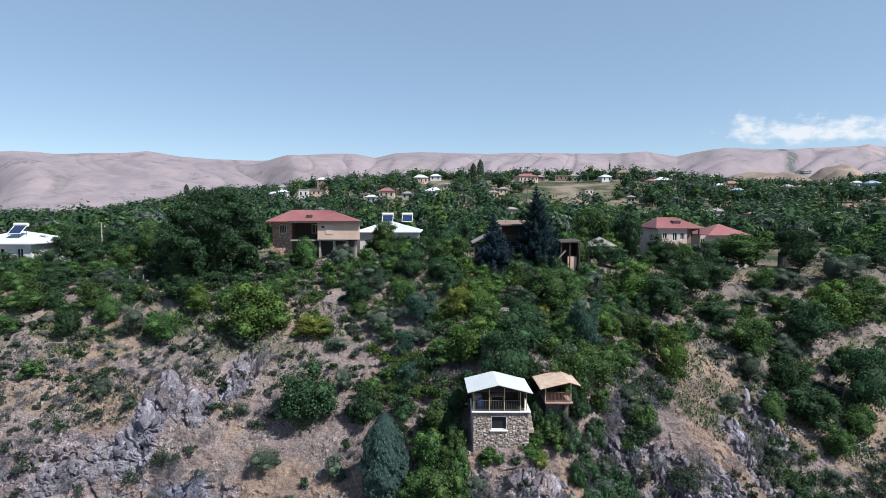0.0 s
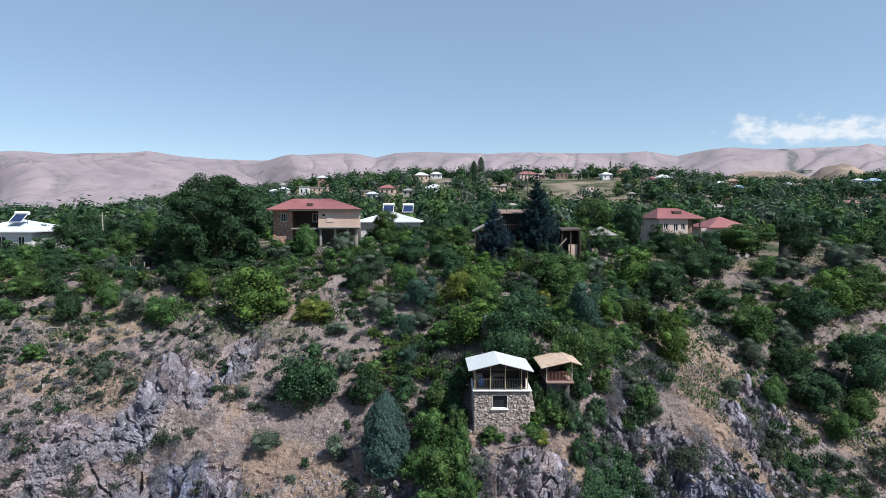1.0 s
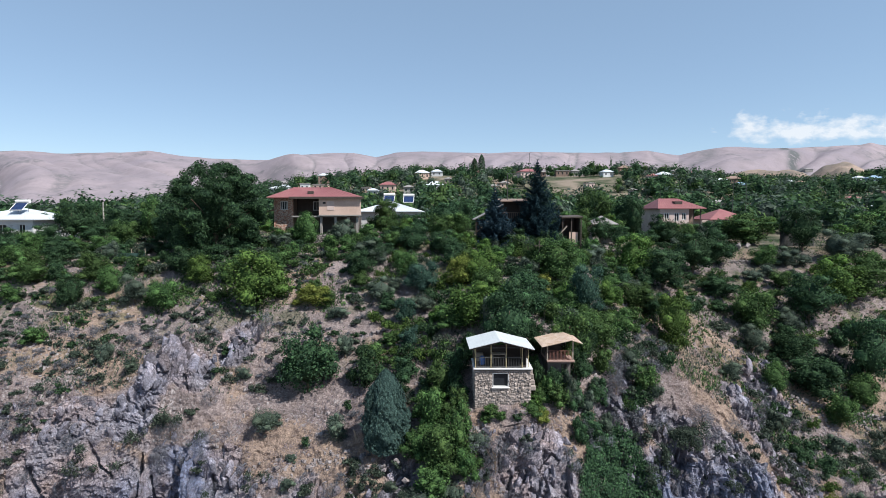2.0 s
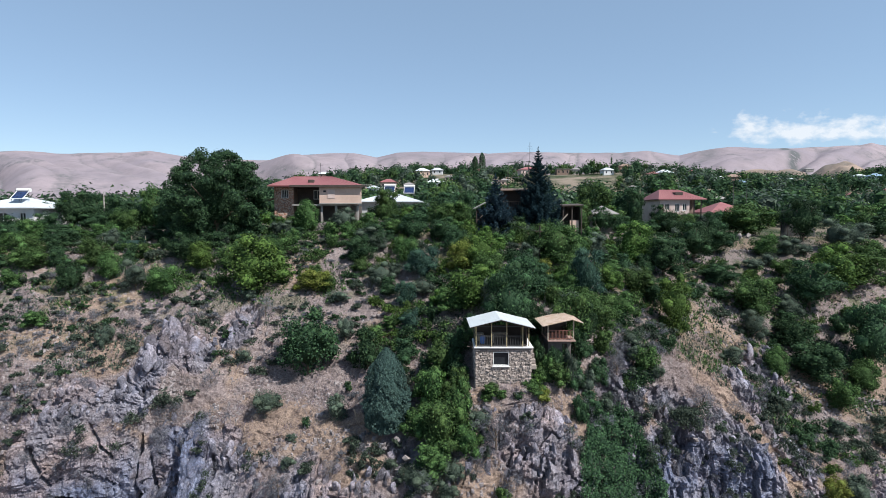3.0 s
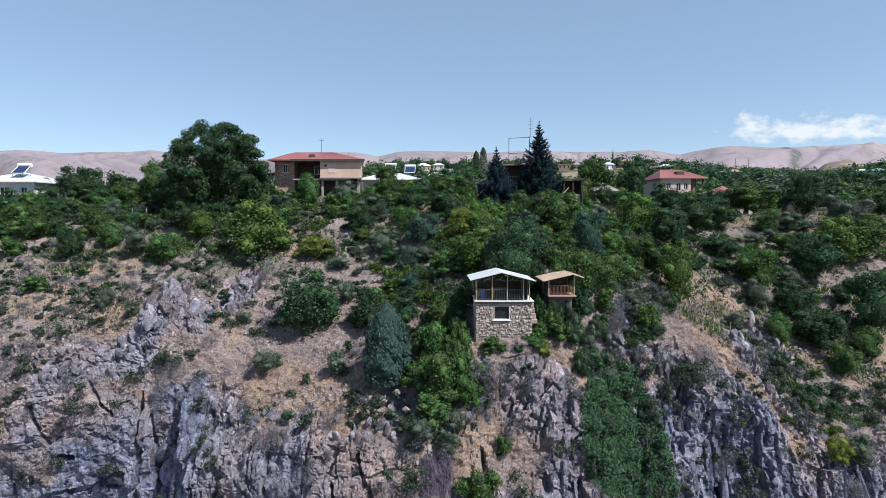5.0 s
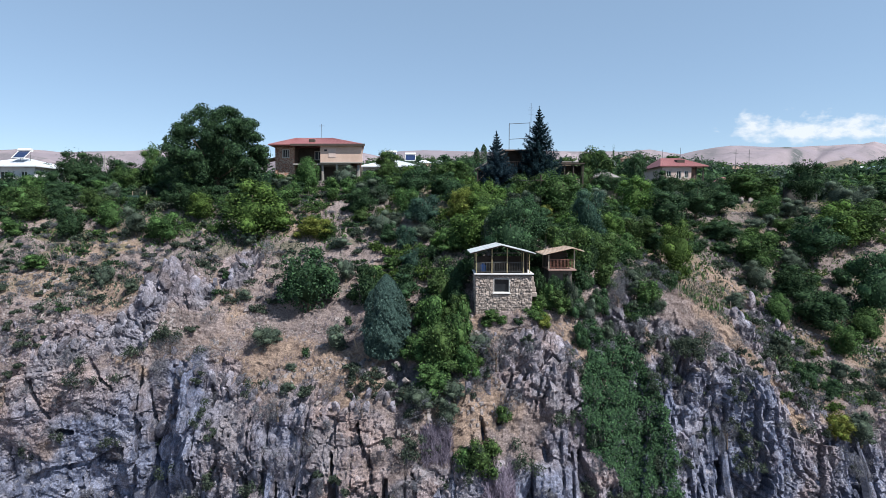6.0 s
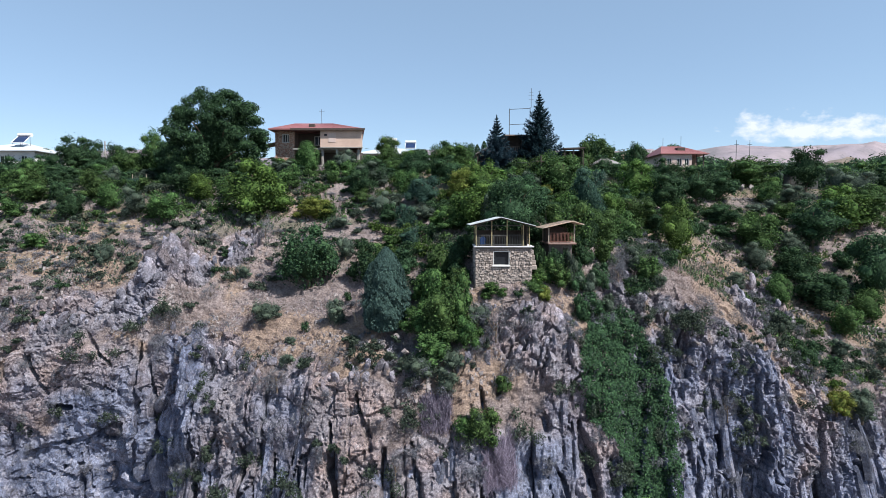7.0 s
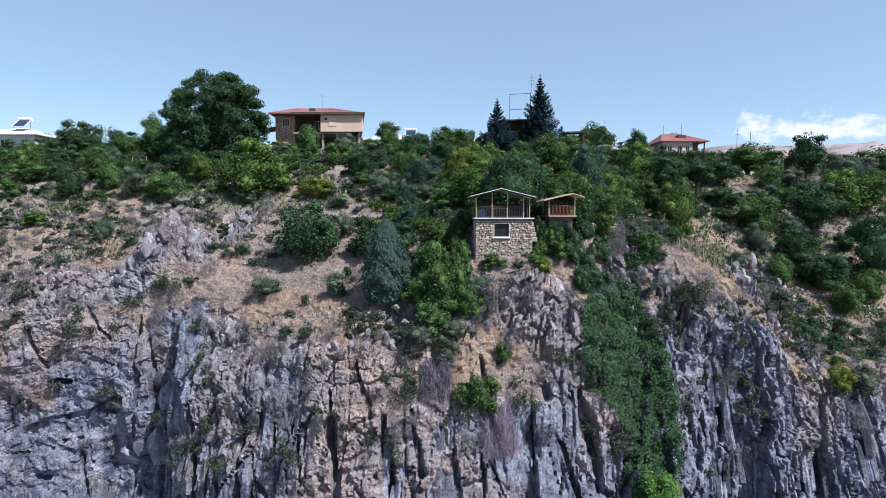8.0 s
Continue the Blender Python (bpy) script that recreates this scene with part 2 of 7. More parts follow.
def build_ground():
    s = np.concatenate([np.linspace(-85, -46, 95, endpoint=False), np.linspace(-46, 46, 760, endpoint=False), np.linspace(46, 85, 96)])
    columns = len(s)
    rows_y, rows_z, rows_x, cliff = [], [], [], []
    a = [(along(p, s), along(q, s)) for p, q in LINES]
    foot = (a[0][0] - 3.0, np.full(columns, -60.0))
    chain = [foot] + a
    steps = [10, 128, 74, 54, 44, 30, 24]
    for y, z in ((-900, 30), (-500, -10), (-260, -55), (-120, -61), (0, -63)):  # the gorge's floor and far side
        rows_y.append(np.full(columns, float(y))), rows_z.append(np.full(columns, float(z)) + 6 * fbm(s / 30, s * 0 + y / 40, 3, 66))
        rows_x.append(s * 6), cliff.append(np.full(columns, 60.0))
    for k, n in enumerate(steps):
        for t in np.arange(n) / n:
            rows_y.append(chain[k][0] * (1 - t) + chain[k + 1][0] * t)
            rows_z.append(chain[k][1] * (1 - t) + chain[k + 1][1] * t)
            rows_x.append(s)
            cliff.append(np.full(columns, k + t))
    far = np.concatenate([np.linspace(105, 140, 14, endpoint=False), np.geomspace(140, 430, 36, endpoint=False), np.geomspace(430, 560, 12, endpoint=False),
                          np.linspace(560, 1150, 80), np.array([1170.0, 1200.0, 1250.0])])
    for y in far:
        x = s * (1 + (y - 105) / 105.0 * 1.08)
        yy = np.full(columns, y)
        z = far_height(x, np.minimum(yy, 1150)) - max(0.0, y - 1150) * 0.5
        if y < 140:
            near = along(LINES[-1][1], x)
            z = near + (z - near) * (y - 105) / 35
        rows_y.append(yy), rows_z.append(z), rows_x.append(x), cliff.append(np.full(columns, 99.0))
    X, Y, Z, K = (np.array(v) for v in (rows_x, rows_y, rows_z, cliff))
    # rounding of the lines' kinks along the slope
    near = K[:, 0] < 7
    for _ in range(10):
        for V in (Y, Z):
            V[1:-1] = np.where((K[1:-1] < 6.5) & (K[1:-1] > 0.5), 0.25 * V[:-2] + 0.5 * V[1:-1] + 0.25 * V[2:], V[1:-1])
    # outward direction in the plane across the slope
    dy, dz = np.gradient(Y, axis=0), np.gradient(Z, axis=0)
    ln = np.hypot(dy, dz) + 1e-9
    ny, nz = -dz / ln, dy / ln
    # how rocky: the cliff, its broken lip and the outcrops
    wob = fbm(X / 5, Z / 5 + Y / 7, 4, 3)
    rock = smooth(2.35, 1.75, K + 0.9 * wob)
    crag = np.zeros(X.shape)
    for ox, oy, rx, ry, out in OUTCROPS:
        d = ((X - ox) / rx) ** 2 + ((Y - oy) / ry) ** 2
        g = np.exp(-d * (1 + 0.6 * wob)) * (K < 7)
        rock, crag = np.maximum(rock, smooth(0.25, 0.55, g + 0.25 * wob)), np.maximum(crag, g * out)
    # columns and blocks of basalt
    wx = X + 0.5 * fbm(X / 7, Z / 9, 2, 13) + 0.10 * Z * vnoise(X / 14, Z * 0 + 3.3, 2)
    blocky = smooth(-21, -27, X + 4 * wob)
    upper = smooth(1.5, 2.15, K + 0.6 * wob + 0.22 * np.exp(-((X + 5) / 10) ** 2) + 0.3 * vnoise(X / 6, Z / 14, 17) - 0.75 * np.exp(-((X + 22.3 + 0.12 * Z) / 1.8) ** 2))
    upper = upper * (1 - 0.55 * np.clip(crag / 2.5, 0, 1))
    low = Z + 0.5 * vnoise(X / 3, Z / 3, 4)
    column = facets(wx / 3.1, low / 13.0, 50, 1.5, 1.9, 0.9, 0.9, 0.05, 0.4) + facets(wx / 1.05, low / 4.6, 60, 0.45, 0.9, 0.5, 0.5, 0.08, 0.3) + facets(wx / 0.5, low / 1.7, 63, 0.16, 0.4, 0.35, 0.12, 0.1, 0.3)
    column = column - 0.16 * np.abs(vnoise(wx / 0.6, low / 4.0, 57))
    block = facets(X / 5.4 + 0.3 * wob, Z / 4.6 - 0.2 * X / 4, 70, 0.55, 0.9, 0.6, 0.35, 0.03, 0.5) + facets(X / 1.7 + 0.2 * wob, Z / 1.3, 75, 0.3, 0.5, 0.65, 0.3, 0.06, 0.35) + facets(X / 0.7, Z / 0.6, 77, 0.12, 0.3, 0.35, 0.0, 0.05)
    broken = facets(X / 1.9 + 0.2 * wob, (Z * 1.1 + Y * 0.7) / 2.0, 80, 1.1, 1.5, 1.3, 0.6, 0.06, 0.35) + facets(X / 0.85, (Z + Y) / 1.0, 85, 0.5, 1.0, 0.9, 0.3, 0.12, 0.4) + facets(X / 0.42, (Z + Y) / 0.5, 87, 0.2, 0.45, 0.45, 0.0, 0.1)
    ragged = smooth(8, 14, X + 3 * wob)
    face = column * (1 - blocky) + block * blocky
    face = face + ragged * (facets(wx / 0.55 + 0.3 * wob, low / 1.5, 65, 0.45, 0.8, 0.7, 0.35, 0.1, 0.4) + facets(wx / 0.3, low / 0.7, 67, 0.12, 0.3, 0.3, 0.0, 0.1))
    crumb = 1 - 0.6 * blocky - 0.25 * (1 - ragged) * (1 - blocky)
    face = face * (1 - 0.8 * upper * crumb) + 0.75 * broken * (0.12 + 0.88 * upper) * crumb
    recess = 0.75 * np.exp(-((X + 24.2 + 0.02 * Z) / 1.7) ** 4) * smooth(-2.5, -6, Z)
    face = face - recess
    lumps = fbm(X / 9, (Z * 1.4 + Y) / 9, 3, 90) * 1.5
    bumps = fbm(X / 1.6, (Y + Z) / 1.6, 4, 100) * 0.45 + 0.2 * np.maximum(0, vnoise(X / 0.4, (Y + Z) / 0.4, 110)) + 0.3 * facets(X / 1.1, (Y + Z) / 0.9, 115, 0.8, 0.6, 0.6, 0.2, 0.1, 0.4) * smooth(-0.1, 0.25, fbm(X / 6, Y / 6, 3, 133))
    plain = smooth(6.5, 4.5, K)
    disp = rock * (face + lumps + 0.22 * fbm(X / 1.1, (Z + Y) / 1.1, 4, 120)) + (1 - rock) * (bumps * (0.4 + 0.6 * plain)) * (K < 7) + crag * (0.5 + 0.22 * broken) - cleft_depth(X, Z, wob) * (K < 3.2)
    disp = np.where(K > 50, 0, disp)
    Y, Z = Y + ny * disp, Z + nz * disp
    n_r, n_c = X.shape
    co = np.stack([X, Y, Z], axis=-1).reshape(-1, 3)
    r, c = np.meshgrid(np.arange(n_r - 1), np.arange(n_c - 1), indexing="ij")
    q = (r * n_c + c).ravel()
    faces = np.stack([q, q + 1, q + n_c + 1, q + n_c], axis=-1)
    me = bpy.data.meshes.new("ground")
    me.vertices.add(len(co)), me.loops.add(faces.size), me.polygons.add(len(faces))
    me.vertices.foreach_set("co", co.ravel().astype(np.float32))
    me.loops.foreach_set("vertex_index", faces.ravel().astype(np.int32))
    me.polygons.foreach_set("loop_start", np.arange(0, faces.size, 4, dtype=np.int32))
    me.polygons.foreach_set("use_smooth", (K.ravel()[faces[:, 0]] > 7) & (K.ravel()[faces[:, 0]] != 60))
    me.update(calc_edges=True)
    me.attributes.new("rock", "FLOAT", "POINT").data.foreach_set("value", rock.ravel().astype(np.float32))
    me.attributes.new("wild", "FLOAT", "POINT").data.foreach_set("value", np.where(K > 50, gullies(X, Y), 1 - upper).ravel().astype(np.float32))
    dry = np.zeros(X.shape)
    for ox, oy, rx, ry in DRY_SPOTS:
        dry = np.maximum(dry, np.exp(-((X - ox) / rx) ** 2 - ((Y - oy) / ry) ** 2) * (K < 7))
    dry = smooth(0.3, 0.6, dry + 0.45 * fbm(X / 2.2, (Y + Z) / 2.2, 4, 171))
    me.attributes.new("dry", "FLOAT", "POINT").data.foreach_set("value", dry.ravel().astype(np.float32))
    return me, (X, Y, Z, K, rock)


# ---- materials ----
def nodes_of(name):
    m = bpy.data.materials.new(name)
    m.use_nodes = True
    nt = m.node_tree
    return m, nt, nt.nodes["Principled BSDF"]


def add(nt, kind, inputs=None, **attrs):
    n = nt.nodes.new(kind)
    for k, v in attrs.items():
        setattr(n, k, v)
    for k, v in (inputs or {}).items():
        if isinstance(v, bpy.types.NodeSocket):
            nt.links.new(v, n.inputs[k])
        else:
            n.inputs[k].default_value = v
    return n


def blend(nt, fac, a, b, kind="MIX"):
    n = nt.nodes.new("ShaderNodeMix")
    n.data_type, n.blend_type = "RGBA", kind
    for k, v in ((0, fac), (6, a), (7, b)):
        if isinstance(v, bpy.types.NodeSocket):
            nt.links.new(v, n.inputs[k])
        else:
            n.inputs[k].default_value = v if k == 0 else (*v, 1)
    return n.outputs[2]


def grain(nt, where, scale, detail=4.0, rough=0.6):
    return add(nt, "ShaderNodeTexNoise", {"Vector": where, "Scale": scale, "Detail": detail, "Roughness": rough}).outputs["Fac"]


def span(nt, value, a, b):
    n = add(nt, "ShaderNodeMapRange", {"Value": value, "From Min": a, "From Max": b}, clamp=True)
    return n.outputs["Result"]


def times(nt, a, b):
    return add(nt, "ShaderNodeMath", {0: a, 1: b}, operation="MULTIPLY").outputs[0]


def bumped(nt, bsdf, height, strength, distance):
    b = add(nt, "ShaderNodeBump", {"Height": height, "Strength": strength, "Distance": distance})
    nt.links.new(b.outputs["Normal"], bsdf.inputs["Normal"])


def surface(name, a, b, scale=2.0, rough=0.85, fine=14.0, bump=0.3, metal=0.0, depth=0.02, vary=0.0):
    """A two-scale mottled surface between two colours."""
    a, b = [v * 0.8 for v in a], [v * 0.8 for v in b]
    m, nt, bsdf = nodes_of(name)
    where = add(nt, "ShaderNodeTexCoord").outputs["Object"]
    big, small = grain(nt, where, scale), grain(nt, where, fine, 3.0)
    col = blend(nt, span(nt, big, 0.3, 0.7), a, b)
    col = blend(nt, times(nt, span(nt, small, 0.35, 0.75), 0.35), col, [v * 0.55 for v in a])
    if vary:
        rnd = add(nt, "ShaderNodeObjectInfo").outputs["Random"]
        n = add(nt, "ShaderNodeMapRange", {"Value": rnd, "To Min": 1 - vary, "To Max": 1 + vary})
        hsv = add(nt, "ShaderNodeHueSaturation", {"Color": col, "Value": n.outputs["Result"]})
        col = hsv.outputs["Color"]
    nt.links.new(col, bsdf.inputs["Base Color"])
    bsdf.inputs["Roughness"].default_value, bsdf.inputs["Metallic"].default_value = rough, metal
    bumped(nt, bsdf, small, bump, depth)
    return m


def leaf_material(name, a, b, shine=0.6):
    m, nt, bsdf = nodes_of(name)
    rnd = add(nt, "ShaderNodeNewGeometry").outputs["Random Per Island"]
    one = add(nt, "ShaderNodeObjectInfo").outputs["Random"]
    deep = add(nt, "ShaderNodeMath", {0: rnd, 1: 2.0}, operation="POWER").outputs[0]
    col = blend(nt, deep, [v * f for v, f in zip(a, (0.77, 0.79, 1.2))], [v * f for v, f in zip(b, (1.26, 1.34, 1.85))])
    fine = grain(nt, add(nt, "ShaderNodeNewGeometry").outputs["Position"], 8.0, 3, 0.7)
    n = times(nt, add(nt, "ShaderNodeMapRange", {"Value": one, "To Min": 0.76, "To Max": 1.22}).outputs["Result"], add(nt, "ShaderNodeMapRange", {"Value": fine, "From Min": 0.3, "From Max": 0.7, "To Min": 0.62, "To Max": 1.42}).outputs["Result"])
    h = add(nt, "ShaderNodeMapRange", {"Value": one, "To Min": 0.485, "To Max": 0.515})
    hsv = add(nt, "ShaderNodeHueSaturation", {"Color": col, "Value": n, "Hue": h.outputs["Result"], "Saturation": 1.05})
    nt.links.new(hsv.outputs["Color"], bsdf.inputs["Base Color"])
    bsdf.inputs["Roughness"].default_value = shine
    bsdf.inputs["Specular IOR Level"].default_value = 0.06
    bumped(nt, bsdf, fine, 0.7, 0.08)
    glow = add(nt, "ShaderNodeBsdfTranslucent", {"Color": hsv.outputs["Color"]})
    mix = add(nt, "ShaderNodeMixShader", {0: 0.3, 1: bsdf.outputs[0], 2: glow.outputs[0]})
    nt.links.new(mix.outputs[0], nt.nodes["Material Output"].inputs["Surface"])
    return m


def speckled(nt, where, col):
    """Fine grit over a colour."""
    n = add(nt, "ShaderNodeMapRange", {"Value": grain(nt, where, 7.0, 6, 0.75), "From Min": 0.34, "From Max": 0.66, "To Min": 0.5, "To Max": 1.3}).outputs["Result"]
    return add(nt, "ShaderNodeHueSaturation", {"Color": col, "Value": n}).outputs["Color"]


def stone_colour(nt, where, wild, n1, n2, n3):
    """Grey-brown broken crust above, blue-grey basalt with long stains below."""
    tall = add(nt, "ShaderNodeVectorMath", {0: where, 1: (0.9, 0.9, 0.10)}, operation="MULTIPLY").outputs[0]
    streak = grain(nt, tall, 1.2, 4, 0.55)
    crust = blend(nt, span(nt, n2, 0.34, 0.66), (0.15, 0.14, 0.162), (0.335, 0.305, 0.325))
    crust = blend(nt, times(nt, span(nt, n1, 0.45, 0.60), 0.8), crust, (0.38, 0.29, 0.272))
    basalt = blend(nt, span(nt, streak, 0.40, 0.62), (0.060, 0.076, 0.128), (0.215, 0.245, 0.35))
    basalt = blend(nt, times(nt, span(nt, grain(nt, where, 0.5, 5, 0.65), 0.47, 0.60), 0.6), basalt, (0.34, 0.365, 0.475))
    basalt = blend(nt, times(nt, span(nt, n1, 0.54, 0.68), 0.5), basalt, (0.29, 0.25, 0.26))
    basalt = blend(nt, times(nt, span(nt, n2, 0.46, 0.34), 0.6), basalt, (0.05, 0.055, 0.075))
    stone = blend(nt, wild, crust, basalt)
    stone = blend(nt, times(nt, span(nt, n3, 0.48, 0.34), 0.5), stone, (0.09, 0.085, 0.092))
    cracks = add(nt, "ShaderNodeTexVoronoi", {"Vector": add(nt, "ShaderNodeVectorMath", {0: where, 1: (1.0, 1.0, 0.55)}, operation="MULTIPLY").outputs[0], "Scale": 1.5}, feature="DISTANCE_TO_EDGE").outputs["Distance"]
    stone = blend(nt, times(nt, span(nt, cracks, 0.035, 0.01), times(nt, span(nt, n1, 0.4, 0.6), 0.7)), stone, (0.05, 0.048, 0.052))
    pale = times(nt, span(nt, grain(nt, where, 1.6, 6, 0.7), 0.56, 0.66), 0.6)
    stone = blend(nt, pale, stone, (0.47, 0.455, 0.50))
    return add(nt, "ShaderNodeHueSaturation", {"Color": stone, "Value": 1.12}).outputs["Color"]


def rock_material(name, wild):
    """The cliff's stone for its loose pieces; wild: 0 for the grey crust, 1 for blue-grey basalt."""
    m, nt, bsdf = nodes_of(name)
    where = add(nt, "ShaderNodeNewGeometry").outputs["Position"]
    n1, n2, n3 = grain(nt, where, 0.22, 5), grain(nt, where, 1.1, 5), grain(nt, where, 6.0, 4)
    share = add(nt, "ShaderNodeValue")
    share.outputs[0].default_value = wild
    col = speckled(nt, where, stone_colour(nt, where, share.outputs[0], n1, n2, n3))
    rnd = add(nt, "ShaderNodeObjectInfo").outputs["Random"]
    v = add(nt, "ShaderNodeMapRange", {"Value": rnd, "To Min": 0.42, "To Max": 1.45}).outputs["Result"]
    col = add(nt, "ShaderNodeHueSaturation", {"Color": col, "Value": v}).outputs["Color"]
    nt.links.new(col, bsdf.inputs["Base Color"])
    bsdf.inputs["Roughness"].default_value = 0.9
    bsdf.inputs["Specular IOR Level"].default_value = 0.2
    both = add(nt, "ShaderNodeMath", {0: n3, 1: grain(nt, where, 22.0, 3)}, operation="ADD").outputs[0]
    rough = add(nt, "ShaderNodeTexNoise", {"Vector": where, "Scale": 2.4, "Detail": 9.0, "Roughness": 0.72}).outputs["Fac"]
    high = add(nt, "ShaderNodeMath", {0: times(nt, rough, 2.4), 1: both}, operation="ADD").outputs[0]
    bumped(nt, bsdf, high, 1.0, 0.13)
    return m


def ground_material():
    m, nt, bsdf = nodes_of("ground")
    where = add(nt, "ShaderNodeNewGeometry").outputs["Position"]
    rock = add(nt, "ShaderNodeAttribute", attribute_name="rock").outputs["Fac"]
    wild = add(nt, "ShaderNodeAttribute", attribute_name="wild").outputs["Fac"]
    xyz = add(nt, "ShaderNodeSeparateXYZ", {0: where})
    n1, n2, n3 = grain(nt, where, 0.22, 5), grain(nt, where, 1.1, 5), grain(nt, where, 6.0, 4)
    # stony soil with dry grass and weeds
    soil = blend(nt, span(nt, n1, 0.35, 0.65), (0.30, 0.245, 0.238), (0.19, 0.157, 0.157))
    soil = blend(nt, times(nt, span(nt, n3, 0.5, 0.7), 0.6), soil, (0.40, 0.345, 0.325))
    soil = blend(nt, times(nt, span(nt, n3, 0.47, 0.33), 0.6), soil, (0.12, 0.095, 0.08))
    n4 = grain(nt, add(nt, "ShaderNodeVectorMath", {0: where, 1: (31, 7, 3)}, operation="ADD").outputs[0], 0.16, 5)
    soil = blend(nt, times(nt, span(nt, n4, 0.53, 0.62), 0.85), soil, (0.32, 0.235, 0.178))
    dry = add(nt, "ShaderNodeAttribute", attribute_name="dry").outputs["Fac"]
    soil = blend(nt, times(nt, dry, 0.8), soil, (0.335, 0.248, 0.19))
    n5 = grain(nt, add(nt, "ShaderNodeVectorMath", {0: where, 1: (-17, 43, 9)}, operation="ADD").outputs[0], 0.3, 5)
    weeds = times(nt, span(nt, n5, 0.5, 0.6), span(nt, xyz.outputs["Y"], 48, 60))
    soil = blend(nt, times(nt, weeds, 0.75), soil, (0.085, 0.10, 0.045))
    stone = stone_colour(nt, where, wild, n1, n2, n3)
    near = speckled(nt, where, blend(nt, span(nt, rock, 0.35, 0.65), soil, stone))
    # gardens and fields beyond, then bare hills
    field = blend(nt, span(nt, grain(nt, where, 0.05, 4), 0.42, 0.6), (0.036, 0.05, 0.024), (0.20, 0.165, 0.13))
    col = blend(nt, span(nt, xyz.outputs["Y"], 76, 95), near, field)
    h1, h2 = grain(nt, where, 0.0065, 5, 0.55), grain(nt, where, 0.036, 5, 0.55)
    # the bluish haze of distance is mixed into the hills' mauve-grey colours
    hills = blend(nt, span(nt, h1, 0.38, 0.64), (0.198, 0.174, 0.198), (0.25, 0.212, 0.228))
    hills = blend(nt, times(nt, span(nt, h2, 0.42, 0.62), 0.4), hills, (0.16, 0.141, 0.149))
    ochre = blend(nt, span(nt, h2, 0.4, 0.6), (0.26, 0.20, 0.16), (0.16, 0.132, 0.11))
    right = add(nt, "ShaderNodeMath", {0: span(nt, xyz.outputs["Y"], 800, 720), 1: span(nt, xyz.outputs["X"], 190, 240)}, operation="MULTIPLY").outputs[0]
    hills = blend(nt, right, hills, ochre)
    h3 = grain(nt, where, 0.09, 5, 0.7)
    scrub = times(nt, times(nt, wild, span(nt, h1, 0.36, 0.48)), span(nt, h3, 0.36, 0.5))
    hills = blend(nt, times(nt, span(nt, grain(nt, where, 0.22, 4, 0.75), 0.54, 0.62), 0.18), hills, (0.11, 0.105, 0.11))
    patch = times(nt, span(nt, grain(nt, where, 0.0125, 5, 0.55), 0.56, 0.64), span(nt, h3, 0.46, 0.54))
    both = add(nt, "ShaderNodeMath", {0: scrub, 1: patch}, operation="MAXIMUM").outputs[0]
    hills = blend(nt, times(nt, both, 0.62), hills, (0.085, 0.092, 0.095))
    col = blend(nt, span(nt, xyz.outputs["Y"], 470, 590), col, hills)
    nt.links.new(col, bsdf.inputs["Base Color"])
    bsdf.inputs["Roughness"].default_value = 0.95
    bsdf.inputs["Specular IOR Level"].default_value = 0.15
    both = add(nt, "ShaderNodeMath", {0: n3, 1: grain(nt, where, 22.0, 3)}, operation="ADD").outputs[0]
    rough = add(nt, "ShaderNodeTexNoise", {"Vector": where, "Scale": 2.4, "Detail": 9.0, "Roughness": 0.72}).outputs["Fac"]
    high = add(nt, "ShaderNodeMath", {0: times(nt, rough, add(nt, "ShaderNodeMapRange", {"Value": rock, "To Min": 1.2, "To Max": 2.4}).outputs["Result"]), 1: both}, operation="ADD").outputs[0]
    bumped(nt, bsdf, high, 1.0, 0.13)
    return m


LEAVES = {
    "green": leaf_material("leaf_green", (0.039, 0.073, 0.020), (0.084, 0.138, 0.036)),
    "dark": leaf_material("leaf_dark", (0.026, 0.052, 0.020), (0.054, 0.095, 0.033)),
    "bright": leaf_material("leaf_bright", (0.052, 0.098, 0.022), (0.102, 0.165, 0.034)),
    "yellow": leaf_material("leaf_yellow", (0.11, 0.14, 0.023), (0.17, 0.18, 0.04)),
    "olive": leaf_material("leaf_olive", (0.051, 0.070, 0.039), (0.092, 0.115, 0.060)),
    "grey": leaf_material("leaf_grey", (0.11, 0.115, 0.09), (0.17, 0.165, 0.13), 0.7),
    "pine": leaf_material("needles_bluish", (0.028, 0.056, 0.032), (0.056, 0.098, 0.048)),
    "spruce": leaf_material("needles_dark", (0.018, 0.038, 0.034), (0.036, 0.062, 0.054)),
    "juniper": leaf_material("scales_bluish", (0.044, 0.077, 0.046), (0.064, 0.098, 0.058)),
}
BARK = surface("bark", (0.12, 0.085, 0.06), (0.2, 0.15, 0.11), 3, 0.95, 20, 0.6)
GROUND = ground_material()
CRUST, BASALT = rock_material("rock_crust", 0.45), rock_material("basalt", 0.95)
STONE = surface("field_stone", (0.43, 0.365, 0.325), (0.27, 0.235, 0.215), 1.7, 0.95, 12, 0.6, 0, 0.03, 0.42)
MORTAR = surface("mortar", (0.22, 0.20, 0.185), (0.15, 0.135, 0.125), 3, 0.95)
CONCRETE = surface("concrete", (0.42, 0.40, 0.37), (0.30, 0.285, 0.265), 1.5, 0.9)
PINK_TUFF = surface("pink_tuff", (0.72, 0.53, 0.44), (0.58, 0.42, 0.34), 0.8, 0.9)
CLAY_SLAB = surface("clay_slab", (0.40, 0.27, 0.23), (0.30, 0.20, 0.17), 1.6, 0.9)
